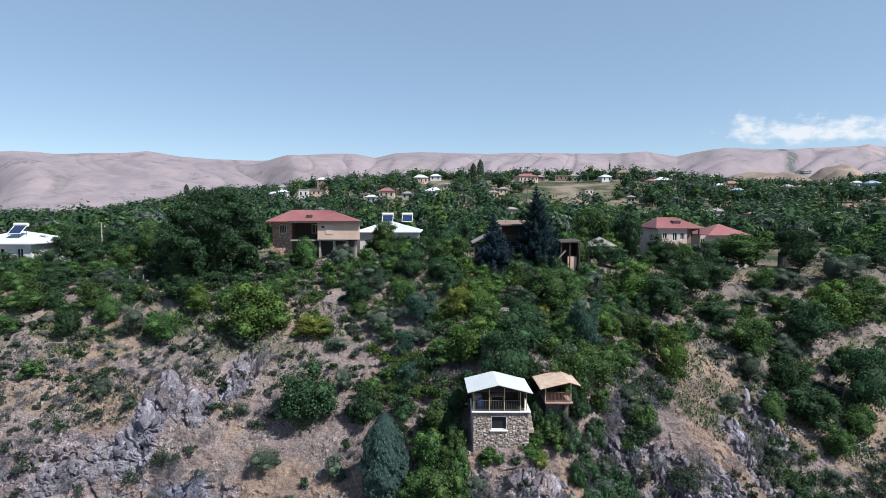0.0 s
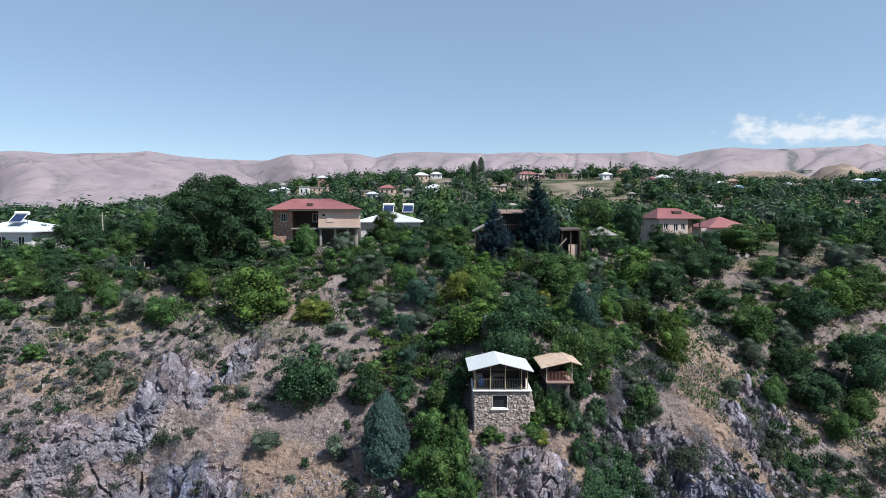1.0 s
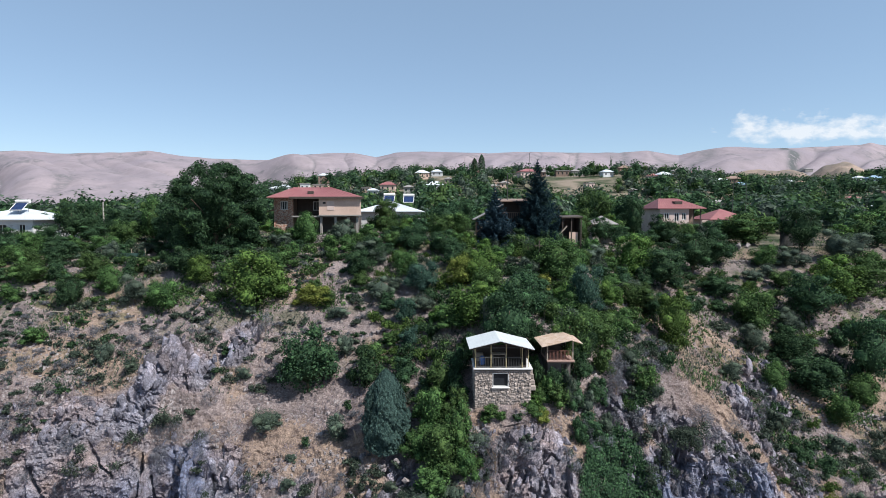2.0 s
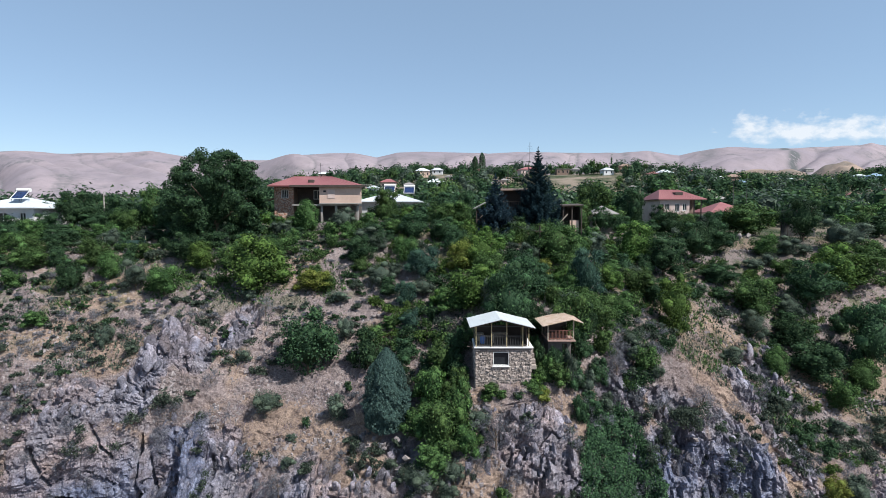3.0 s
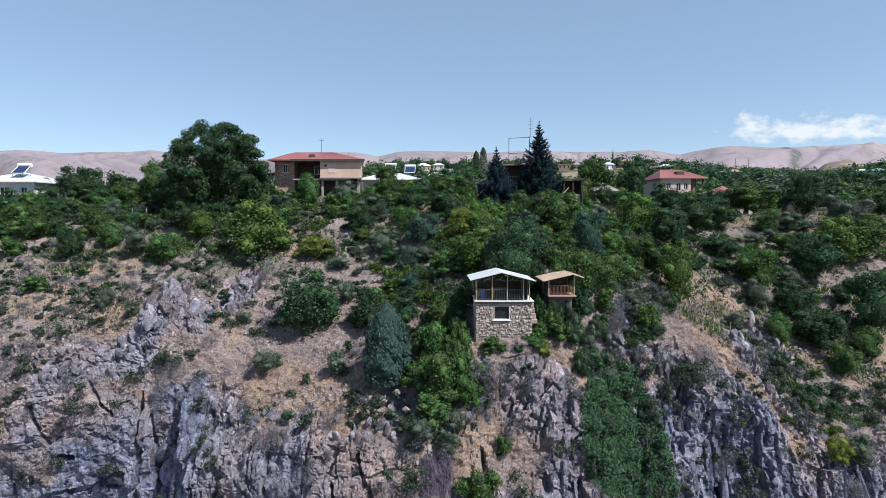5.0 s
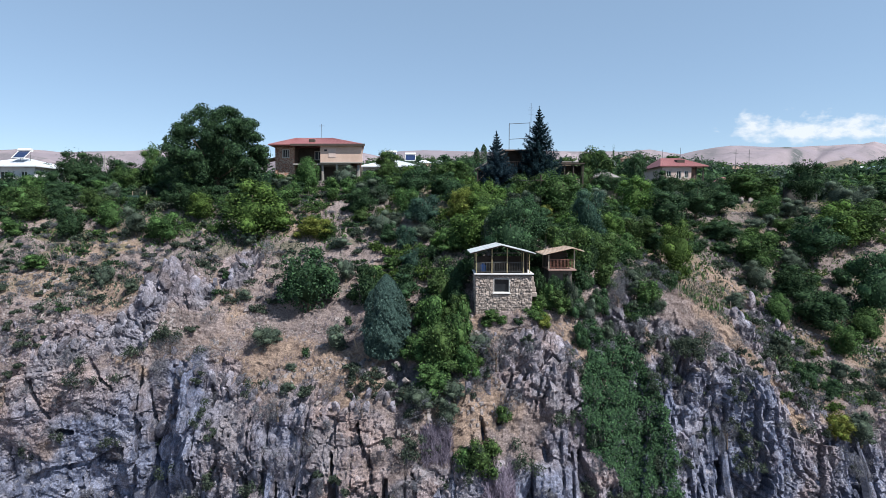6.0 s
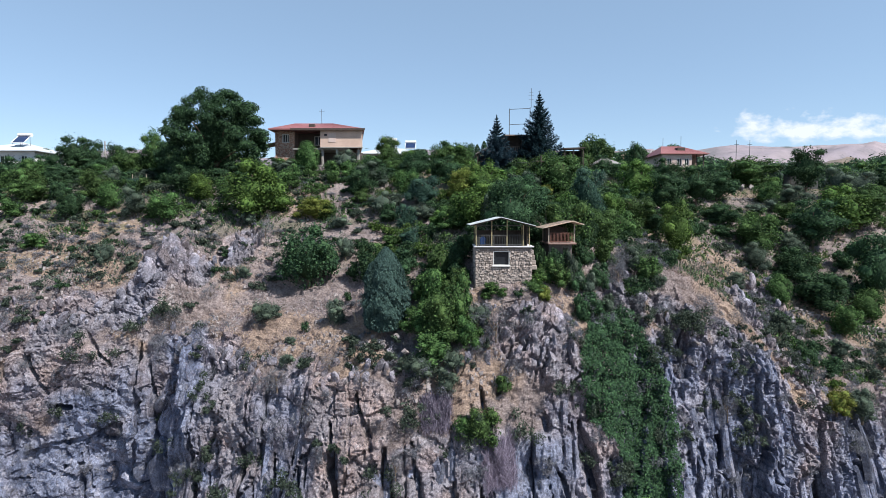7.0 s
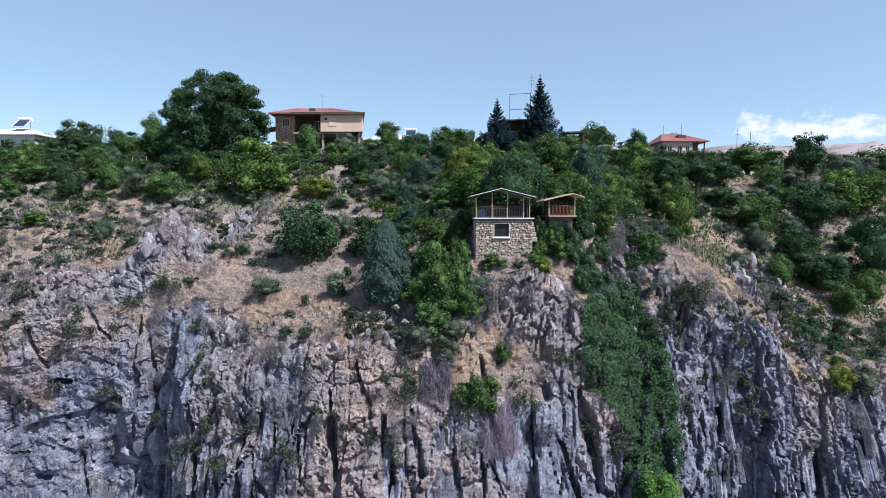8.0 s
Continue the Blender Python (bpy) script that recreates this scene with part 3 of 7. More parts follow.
CREAM = surface("cream_plaster", (0.74, 0.60, 0.545), (0.58, 0.43, 0.385), 0.7, 0.9)
WHITEWASH = surface("whitewash", (0.72, 0.73, 0.74), (0.60, 0.61, 0.62), 0.8, 0.85)
BRICK = surface("old_brick", (0.44, 0.19, 0.11), (0.60, 0.46, 0.37), 2.2, 0.95, 5, 0.6)
PATCHED_BRICK = surface("patched_brick", (0.44, 0.19, 0.11), (0.60, 0.46, 0.37), 2.2, 0.95, 5, 0.6)


def patched(m):
    """Mixed courses of red brick and pale tuff."""
    nt = m.node_tree
    where = add(nt, "ShaderNodeVectorMath", {0: add(nt, "ShaderNodeTexCoord").outputs["Object"], 1: (6.5, 6.5, 11.0)}, operation="MULTIPLY").outputs[0]
    cell = add(nt, "ShaderNodeTexVoronoi", {"Vector": where, "Scale": 1.0})
    one = add(nt, "ShaderNodeSeparateXYZ", {0: cell.outputs["Color"]}).outputs[0]
    col = blend(nt, span(nt, one, 0.45, 0.6), (0.29, 0.125, 0.08), (0.48, 0.37, 0.30))
    col = blend(nt, span(nt, one, 0.85, 0.9), col, (0.13, 0.08, 0.065))
    col = blend(nt, times(nt, span(nt, cell.outputs["Distance"], 0.5, 0.75), 0.6), col, (0.5, 0.42, 0.36))
    nt.links.new(col, nt.nodes["Principled BSDF"].inputs["Base Color"])


patched(PATCHED_BRICK)
RED_ROOF = surface("red_roof_sheet", (0.255, 0.082, 0.088), (0.315, 0.135, 0.13), 0.5, 0.6)
WHITE_ROOF = surface("white_roof_sheet", (0.66, 0.71, 0.75), (0.56, 0.61, 0.66), 0.6, 0.45)
ZINC = surface("zinc_sheet", (0.64, 0.69, 0.71), (0.55, 0.60, 0.63), 0.8, 0.5, 9, 0.2)
TAN_SHEET = surface("tan_roof_board", (0.56, 0.37, 0.25), (0.82, 0.70, 0.60), 2.2, 0.85)
RUST = surface("rusty_sheet", (0.20, 0.13, 0.10), (0.28, 0.2, 0.16), 1.0, 0.8)
GREY_ROOF = surface("grey_slate_sheet", (0.20, 0.19, 0.19), (0.30, 0.285, 0.275), 0.8, 0.85)
DARK_WALL = surface("dark_grey_wall", (0.12, 0.105, 0.10), (0.18, 0.155, 0.145), 1.5, 0.95)
TIMBER = surface("dark_timber", (0.05, 0.038, 0.032), (0.085, 0.065, 0.055), 1.5, 0.85)
PLANK = surface("weathered_plank", (0.42, 0.36, 0.29), (0.30, 0.25, 0.2), 2.0, 0.9)
IRON = surface("painted_iron", (0.05, 0.055, 0.055), (0.09, 0.09, 0.085), 3, 0.6)
YELLOW_POST = surface("yellow_paint", (0.45, 0.38, 0.20), (0.36, 0.3, 0.17), 2, 0.7)
BROWN_RAIL = surface("brown_paint", (0.17, 0.07, 0.05), (0.24, 0.11, 0.08), 2, 0.7)
WHITE_PAINT = surface("white_paint", (0.78, 0.78, 0.76), (0.7, 0.7, 0.69), 2, 0.6)
BLUE_PLASTIC = surface("blue_plastic", (0.03, 0.14, 0.45), (0.04, 0.18, 0.52), 2, 0.4)
GREEN_NET = surface("green_netting", (0.035, 0.085, 0.072), (0.05, 0.11, 0.09), 2, 0.8)
DARK_GLASS = surface("dark_glass", (0.02, 0.024, 0.03), (0.03, 0.035, 0.04), 2, 0.08, 3, 0.02)
SOLAR = surface("solar_glass", (0.015, 0.03, 0.09), (0.02, 0.04, 0.11), 2, 0.12, 3, 0.02)
DRY_GRASS = leaf_material("dry_grass", (0.29, 0.215, 0.13), (0.25, 0.195, 0.13), 0.8)
TWIGS = leaf_material("dry_twigs", (0.20, 0.17, 0.15), (0.22, 0.19, 0.17), 0.9)


def strewn_stone():
    m = surface("strewn_stone", (0.35, 0.31, 0.305), (0.23, 0.205, 0.21), 2.5, 0.95, 9, 0.6)
    nt = m.node_tree
    bsdf = nt.nodes["Principled BSDF"]
    v = add(nt, "ShaderNodeMapRange", {"Value": add(nt, "ShaderNodeNewGeometry").outputs["Random Per Island"], "To Min": 0.55, "To Max": 1.35}).outputs["Result"]
    col = add(nt, "ShaderNodeHueSaturation", {"Color": bsdf.inputs["Base Color"].links[0].from_socket, "Value": v}).outputs["Color"]
    nt.links.new(col, bsdf.inputs["Base Color"])
    return m


STREWN = strewn_stone()


# ---- building blocks ----
def mesh_of(name, co, faces, material, smooth_shade=False):
    me = bpy.data.meshes.new(name)
    me.from_pydata([tuple(p) for p in co], [], [tuple(f) for f in faces])
    if smooth_shade:
        me.shade_smooth()
    me.materials.append(material)
    return me


def tris_mesh(name, co, material):
    """A mesh of loose triangles from an array (n, 3, 3)."""
    n = len(co)
    me = bpy.data.meshes.new(name)
    me.vertices.add(n * 3), me.loops.add(n * 3), me.polygons.add(n)
    me.vertices.foreach_set("co", co.reshape(-1).astype(np.float32))
    me.loops.foreach_set("vertex_index", np.arange(n * 3, dtype=np.int32))
    me.polygons.foreach_set("loop_start", np.arange(0, n * 3, 3, dtype=np.int32))
    me.update(calc_edges=True)
    me.materials.append(material)
    return me


def boxes(*spans, bevel=0.0):
    """A bmesh of boxes, each (x0, x1, y0, y1, z0, z1)."""
    bm = bmesh.new()
    for x0, x1, y0, y1, z0, z1 in spans:
        bmesh.ops.create_cube(bm, size=1, matrix=Matrix.LocRotScale(((x0 + x1) / 2, (y0 + y1) / 2, (z0 + z1) / 2), None, (x1 - x0, y1 - y0, z1 - z0)))
    if bevel:
        bmesh.ops.bevel(bm, geom=bm.edges[:], offset=bevel, segments=1, affect="EDGES")
    return bm


def beam(bm, a, b, r, sides=6, r2=None):
    """A round bar from a to b."""
    a, b = Vector(a), Vector(b)
    turn = (b - a).to_track_quat("Z", "Y").to_matrix().to_4x4()
    bmesh.ops.create_cone(bm, cap_ends=True, segments=sides, radius1=r, radius2=r if r2 is None else r2, depth=(b - a).length, matrix=Matrix.Translation((a + b) / 2) @ turn)
    return bm


def slab(bm, corners, thick):
    """A sheet with thickness: corners of its upper face, anticlockwise from above."""
    top = [bm.verts.new(c) for c in corners]
    low = [bm.verts.new((c[0], c[1], c[2] - thick)) for c in corners]
    bm.faces.new(top), bm.faces.new(low[::-1])
    for k in range(len(corners)):
        j = (k + 1) % len(corners)
        bm.faces.new((top[k], low[k], low[j], top[j]))
    return bm


def part(name, bm, material, parent, label=""):
    me = bpy.data.meshes.new(name)
    bmesh.ops.recalc_face_normals(bm, faces=bm.faces)
    bm.to_mesh(me), bm.free()
    me.materials.append(material)
    ob = new(name, me)
    ob.parent = parent
    return tagged(ob, label)


def part_mesh(name, me, parent, label=""):
    ob = new(name, me)
    ob.parent = parent
    return tagged(ob, label)


def thing(name, at, label, category, group="", turn=0.0, kind=""):
    ob = new(name)
    ob.empty_display_size = 0.2
    ob.matrix_basis = pose(*at, 0, 0, turn)
    return tagged(ob, label, category, group, kind)


def lie(x, y):
    return float(ground_z(x, y)[0])


def rest(x, y):
    """Height of the broken ground itself at x, y, outcrops included."""
    X, Y, Z, K, R = GRID
    j = int(np.argmin(np.abs(X[8] - x)))
    near = (K[:, j] > 1.2) & (K[:, j] < 7)
    i = int(np.argmin(np.where(near, np.abs(Y[:, j] - y), 99)))
    return float(Z[i, j])


# ---- the ground ----
ground_mesh, GRID = build_ground()
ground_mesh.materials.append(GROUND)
ground = tagged(new("ground", ground_mesh), "stony dry slope over a basalt cliff with hills behind", "ground", kind="structure")
DARK_GLASS.node_tree.nodes["Principled BSDF"].inputs["Specular IOR Level"].default_value = 0.15


# ---- plants ----
def blades(centre, normal, up, length, width):
    """Leaves of three corners each."""
    side = np.cross(normal, up)
    side /= np.linalg.norm(side, axis=1, keepdims=True) + 1e-9
    up = np.cross(side, normal)
    l, w = length[:, None] / 2, width[:, None] / 2
    return np.stack([centre - up * l - side * w, centre - up * l * 0.6 + side * w, centre + up * l], axis=1)


def unit(v):
    return v / (np.linalg.norm(v, axis=-1, keepdims=True) + 1e-9)


def lobes_of(rng, kind):
    """Ellipsoids that make up a crown of height 1 and width 1, standing on 0."""
    if kind == "bush":
        out = [((0, 0, 0.42), 0.34, 0.42)]
        for k in range(17):
            a, h = 2.4 * k + rng.uniform(-0.5, 0.5), rng.uniform(0.12, 0.84)
            r = rng.uniform(0.2, 0.4) * math.sqrt(max(0.1, 1 - h * h))
            out.append(((r * math.cos(a), r * math.sin(a), h), rng.uniform(0.08, 0.17), rng.uniform(0.09, 0.2)))
        return out
    out = [((0, 0, 0.48), 0.34, 0.42)]
    for k in range(20):
        a, h = 2.4 * k + rng.uniform(-0.5, 0.5), rng.uniform(0.1, 0.88)
        r = rng.uniform(0.22, 0.38) * (1 - 0.8 * abs(h - 0.5))
        out.append(((r * math.cos(a), r * math.sin(a), h), rng.uniform(0.09, 0.18), rng.uniform(0.07, 0.14)))
    return out


def crown_mesh(name, lobes, count, size, material, seed, slender=0.55, upright=0.0, stray=0.4):
    """Many small leaves round the lobes, over a small dark core of twigs and leaves."""
    rng = np.random.default_rng(seed)
    share = np.array([rx * rx + rx * rz for c, rx, rz in lobes])
    pick = rng.choice(len(lobes), count, p=share / share.sum())
    c = np.array([l[0] for l in lobes])[pick]
    rad = np.array([(l[1], l[1], l[2]) for l in lobes])[pick]
    d = unit(rng.normal(size=(count, 3)))
    reach = 1.0 - 0.42 * rng.random(count) ** 1.6 + (rng.random(count) < 0.12) * rng.random(count) * stray
    p = c + d * rad * reach[:, None]
    p[:, 2] = np.maximum(p[:, 2], 0.015)
    nrm = unit(d * 0.9 + rng.normal(size=(count, 3)) * 0.55 + np.array([0, 0, 0.35]))
    up = unit(rng.normal(size=(count, 3)) + np.array([0, 0, upright]))
    ln = size * rng.uniform(0.6, 1.35, count)
    return tris_mesh(name, blades(p, nrm, up, ln, ln * slender), material), lobes


def core_faces(lobes, shrink=0.8):
    co, faces = [], []
    for c, rx, rz in sorted(lobes, key=lambda v: -v[1])[:max(8, len(lobes) // 2)]:
        bm = bmesh.new()
        bmesh.ops.create_icosphere(bm, subdivisions=1, radius=1)
        base = len(co)
        for v in bm.verts:
            co.append((c[0] + v.co.x * rx * shrink, c[1] + v.co.y * rx * shrink, max(0.01, c[2] + v.co.z * rz * shrink)))
        faces += [tuple(base + v.index for v in f.verts) for f in bm.faces]
        bm.free()
    return co, faces


LABELS = {
    "green": "green leafy %s on the dry slope", "dark": "dark green dense %s among the gardens", "bright": "fresh bright green leafy %s in the sun",
    "yellow": "yellowish green %s with light leaves", "olive": "dull olive green %s with small leaves", "grey": "grey half-dry thorny %s on stony soil",
    "pine": "bluish green feathery %s on the slope",
}
PROTOS = {}


def plant(kind, form, x, y, height, width, turn, sink=0.12):
    """A shrub or tree of that height and width, standing on the ground."""
    if form == "small" and width > 1.7:
        form = "bush"
    if form == "bush" and width > 3.6:
        form = "big"
    key = (kind, form, int(turn) % 2)
    z = lie(x, y) - sink
    m = Matrix.LocRotScale((x, y, z), Euler((0, 0, radians(turn))), (width, width, height))
    if key in PROTOS:
        return copy_thing(PROTOS[key], m @ Matrix.Diagonal([1 / v for v in PROTOS[key].scale] + [1]))
    seed = 100 + 13 * list(LABELS).index(kind) + (form == "tree") * 7 + key[2] * 3 + {"small": 0, "bush": 1, "tree": 2, "far": 5, "big": 9}[form]
    rng = random.Random(seed)
    lobes = lobes_of(rng, "tree" if form in ("tree", "far") else "bush")
    count, size = {"small": (1000, 0.08), "bush": (2400, 0.051), "tree": (5200, 0.034), "far": (1300, 0.066), "big": (5000, 0.036)}[form]
    slender, upright = {"pine": (0.36, 1.0), "grey": (0.22, 1.2), "olive": (0.4, 0.3)}.get(kind, (0.8, 0.0))
    if kind == "grey":
        count = int(count * 0.8)
    if kind == "pine":
        count, size = int(count * 1.35), size * 1.25
    noun = "tree" if form in ("tree", "far") else "shrub"
    root = tagged(new(noun), LABELS[kind] % noun, noun, "trees and shrubs of the hillside")
    root.empty_display_size = 0.2
    root.matrix_basis = m
    crown, _ = crown_mesh("crown", lobes, count, size, LEAVES[kind], seed, slender, upright)
    part_mesh("crown" if form == "tree" else "foliage", crown, root)
    if kind != "grey":
        co, faces = core_faces(lobes, 0.74)
        part_mesh("inner_foliage", mesh_of("inner_foliage", co, faces, LEAVES[kind], True), root)
    bm = bmesh.new()
    beam(bm, (0, 0, -0.12), (0.01, 0.01, 0.45), 0.035 if form == "tree" else 0.03, 6, 0.02)
    for k in range(4 if form == "tree" else 3):
        a = 1.7 * k + 0.4
        beam(bm, (0.005, 0.005, 0.15 + 0.08 * k), (0.25 * math.cos(a), 0.25 * math.sin(a), 0.5 + 0.09 * k), 0.014, 5, 0.006)
    part("trunk" if form == "tree" else "stem", bm, BARK, root)
    PROTOS[key] = root
    return root


def spruce(x, y, height, width, seed, label):
    """A conifer with tiers of drooping branches."""
    rng = np.random.default_rng(seed)
    z = lie(x, y) - 0.2
    root = thing("spruce_tree", (x, y, z), label, "tree", "trees and shrubs of the hillside")
    part("trunk", beam(bmesh.new(), (0, 0, 0), (0, 0, height * 0.97), 0.02 * height, 8, 0.02), BARK, root)
    quads = []
    tiers = int(height * 3.0)
    for k in range(tiers):
        h = height * (0.07 + 0.92 * (k / tiers) ** 0.95)
        reach = width / 2 * (1 - h / height) ** 0.9 * rng.uniform(0.85, 1.15) + 0.05
        arms = max(4, int(9 * (1 - h / height) + 4))
        for a in rng.uniform(0, 2 * math.pi) + np.arange(arms) * 2 * math.pi / arms + rng.normal(0, 0.2, arms):
            r = reach * rng.uniform(0.62, 1.12)
            n = max(16, int(r * 120))
            t = rng.random(n) ** 0.75
            out = np.array([math.cos(a), math.sin(a), 0.0])
            side = np.array([-out[1], out[0], 0.0])
            p = out * (t * r)[:, None] + np.array([0, 0, h]) + np.array([0, 0, 1]) * (-0.28 * r * t * (1 - t) * 2 + 0.30 * r * np.maximum(0, t - 0.55))[:, None]
            p += side * (rng.normal(size=n) * (0.04 + 0.13 * r * (1 - t) * t * 2))[:, None] + rng.normal(size=(n, 3)) * 0.035
            p[:, 2] -= rng.random(n) * 0.22 * r
            up = unit(out + rng.normal(size=(n, 3)) * 0.35 + np.array([0, 0, 0.45]))
            nrm = unit(np.array([0, 0, 1.0]) + rng.normal(size=(n, 3)) * 0.5)
            ln = rng.uniform(0.14, 0.34, n)
            quads.append(blades(p, nrm, up, ln, ln * 0.38))
    spike = rng.random(60)
    tip = np.stack([rng.normal(0, 0.03, 60), rng.normal(0, 0.03, 60), height * (0.93 + 0.09 * spike)], axis=1)
    quads.append(blades(tip, unit(rng.normal(size=(60, 3))), unit(np.array([0, 0, 1.0]) + rng.normal(size=(60, 3)) * 0.15), np.full(60, 0.3), np.full(60, 0.07)))
    part_mesh("crown", tris_mesh("crown", np.concatenate(quads), LEAVES["spruce"]), root)
    return root


def juniper(x, y, height, width, seed):
    rng = np.random.default_rng(seed)
    root = thing("juniper_tree", (x, y, lie(x, y) - 0.3), "dense bluish green flame-shaped juniper beside the stone hut", "tree", "trees and shrubs of the hillside")
    n = 42000
    h = rng.random(n) ** 0.85
    a = rng.uniform(0, 2 * math.pi, n)
    lump = 0.9 + 0.16 * vnoise(a * 2.2, h * 9, 3) + 0.10 * vnoise(a * 6, h * 22, 4) + 0.05 * vnoise(a * 14, h * 44, 5)
    prof = np.interp(h, [0, 0.06, 0.2, 0.4, 0.6, 0.8, 0.92, 0.98, 1.0], [0.74, 0.9, 1.0, 0.98, 0.86, 0.62, 0.36, 0.16, 0.05]) * width / 2
    r = prof * lump * (1 - 0.3 * rng.random(n) ** 1.5)
    p = np.stack([r * np.cos(a), r * np.sin(a), h * height + 0.15], axis=1)
    out = np.stack([np.cos(a), np.sin(a), 0.35 + 0 * a], axis=1)
    up = unit(np.array([0, 0, 1.0]) + out * 0.25 + rng.normal(size=(n, 3)) * 0.28)
    nrm = unit(out + rng.normal(size=(n, 3)) * 0.45)
    ln = rng.uniform(0.10, 0.24, n)
    part_mesh("crown", tris_mesh("crown", blades(p, nrm, up, ln, ln * 0.45), LEAVES["juniper"]), root)
    hh = np.linspace(0, 1, 14)
    co, faces = [], []
    for k, v in enumerate(hh):
        for j in range(14):
            q = 2 * math.pi * j / 14
            rr = np.interp(v, [0, 0.08, 0.25, 0.45, 0.7, 0.88, 1.0], [0.45, 0.62, 0.68, 0.62, 0.46, 0.24, 0.01]) * width / 2
            co.append((rr * math.cos(q), rr * math.sin(q), v * height * 0.96 + 0.1))
    for k in range(13):
        for j in range(14):
            faces.append((k * 14 + j, k * 14 + (j + 1) % 14, (k + 1) * 14 + (j + 1) % 14, (k + 1) * 14 + j))
    part_mesh("inner_foliage", mesh_of("inner_foliage", co, faces, LEAVES["juniper"], True), root)
    part("trunk", beam(bmesh.new(), (0, 0, -0.2), (0, 0, 1.0), 0.16, 8, 0.1), BARK, root)
    return root


def walnut(x, y, height, width, seed):
    """The broad old tree on the plateau's edge."""
    rng = random.Random(seed)
    root = thing("walnut_tree", (x, y, lie(x, y) - 0.3), "large round dark green walnut tree on the plateau edge", "tree", "trees and shrubs of the hillside")
    lobes = [((0, 0, 0.46 * height), 0.30 * width, 0.36 * height)]
    for k in range(90):
        a, h = 2.4 * k + rng.uniform(-0.4, 0.4), 0.05 + 0.88 * (k + 0.5) / 90
        r = 0.42 * width * math.sqrt(max(0.01, 1 - ((h - 0.4) / 0.55) ** 2)) * rng.uniform(0.84, 1.08)
        lobes.append(((r * math.cos(a), r * math.sin(a), h * height), rng.uniform(0.055, 0.115) * width, rng.uniform(0.04, 0.075) * height))
    crown, _ = crown_mesh("crown", lobes, 46000, 0.26, LEAVES["dark"], seed, 0.75, 0.0, 0.3)
    part_mesh("crown", crown, root)
    co, faces = core_faces(lobes, 0.72)
    part_mesh("inner_foliage", mesh_of("inner_foliage", co, faces, LEAVES["dark"], True), root)
    bm = beam(bmesh.new(), (0, 0, -0.2), (0, 0, 0.5 * height), 0.45, 10, 0.28)
    for k in range(7):
        a = 0.9 * k
        beam(bm, (0, 0, 0.2 * height + 0.25 * k), (0.35 * width * math.cos(a), 0.35 * width * math.sin(a), 0.45 * height + 0.3 * k), 0.16, 6, 0.06)
    part("trunk", bm, BARK, root)
    return root


# ---- buildings ----
def hip_roof(bm, x0, x1, y0, y1, z, rise, thick=0.14, ridge=None):
    """A hipped roof over a rectangle, its eaves at height z; ridge: the x of its two ends."""
    ym = (y0 + y1) / 2
    a, b = ridge if ridge else (x0 + (y1 - y0) / 2, x1 - (y1 - y0) / 2)
    if a > b:
        a = b = (x0 + x1) / 2
    e = [bm.verts.new(p) for p in ((x0, y0, z), (x1, y0, z), (x1, y1, z), (x0, y1, z))]
    u = [bm.verts.new((p.co.x, p.co.y, z - thick)) for p in e]
    r = [bm.verts.new((a, ym, z + rise)), bm.verts.new((b, ym, z + rise))] if b - a > 0.05 else [bm.verts.new((a, ym, z + rise))] * 2
    if r[0] is r[1]:
        for k in range(4):
            bm.faces.new((e[k], e[(k + 1) % 4], r[0]))
    else:
        bm.faces.new((e[0], e[1], r[1], r[0])), bm.faces.new((e[1], e[2], r[1]))
        bm.faces.new((e[2], e[3], r[0], r[1])), bm.faces.new((e[3], e[0], r[0]))
    for k in range(4):
        bm.faces.new((e[k], u[k], u[(k + 1) % 4], e[(k + 1) % 4]))
    bm.faces.new(u[::-1])
    return bm


def seams(bm, a, b, c, d, count, lift=0.03, r=0.025):
    """Standing seams over a roof plane from edge a-b (eaves) to edge c-d (ridge)."""
    for k in range(count):
        t = (k + 0.5) / count
        p, q = Vector(a).lerp(Vector(b), t), Vector(c).lerp(Vector(d), t)
        beam(bm, p + Vector((0, 0, lift)), q + Vector((0, 0, lift)), r, 4)
    return bm


def window_in(parent, x0, x1, y, z0, z1, frame_material=None, bars=1, name="window"):
    """A framed window whose face looks along -y, its outer face at y."""
    fm = frame_material or WHITE_PAINT
    w = part(name, boxes((x0 + 0.05, x1 - 0.05, y + 0.02, y + 0.06, z0 + 0.05, z1 - 0.05)), DARK_GLASS, parent)
    t = 0.09
    spans = [(x0, x1, y - 0.04, y + 0.05, z0, z0 + t), (x0, x1, y - 0.04, y + 0.05, z1 - t, z1), (x0, x0 + t, y - 0.04, y + 0.05, z0 + t, z1 - t), (x1 - t, x1, y - 0.04, y + 0.05, z0 + t, z1 - t)]
    for k in range(bars):
        xm = x0 + (x1 - x0) * (k + 1) / (bars + 1)
        spans.append((xm - 0.035, xm + 0.035, y - 0.03, y + 0.04, z0 + t, z1 - t))
    part("window_frame", boxes(*spans), fm, w)
    return w


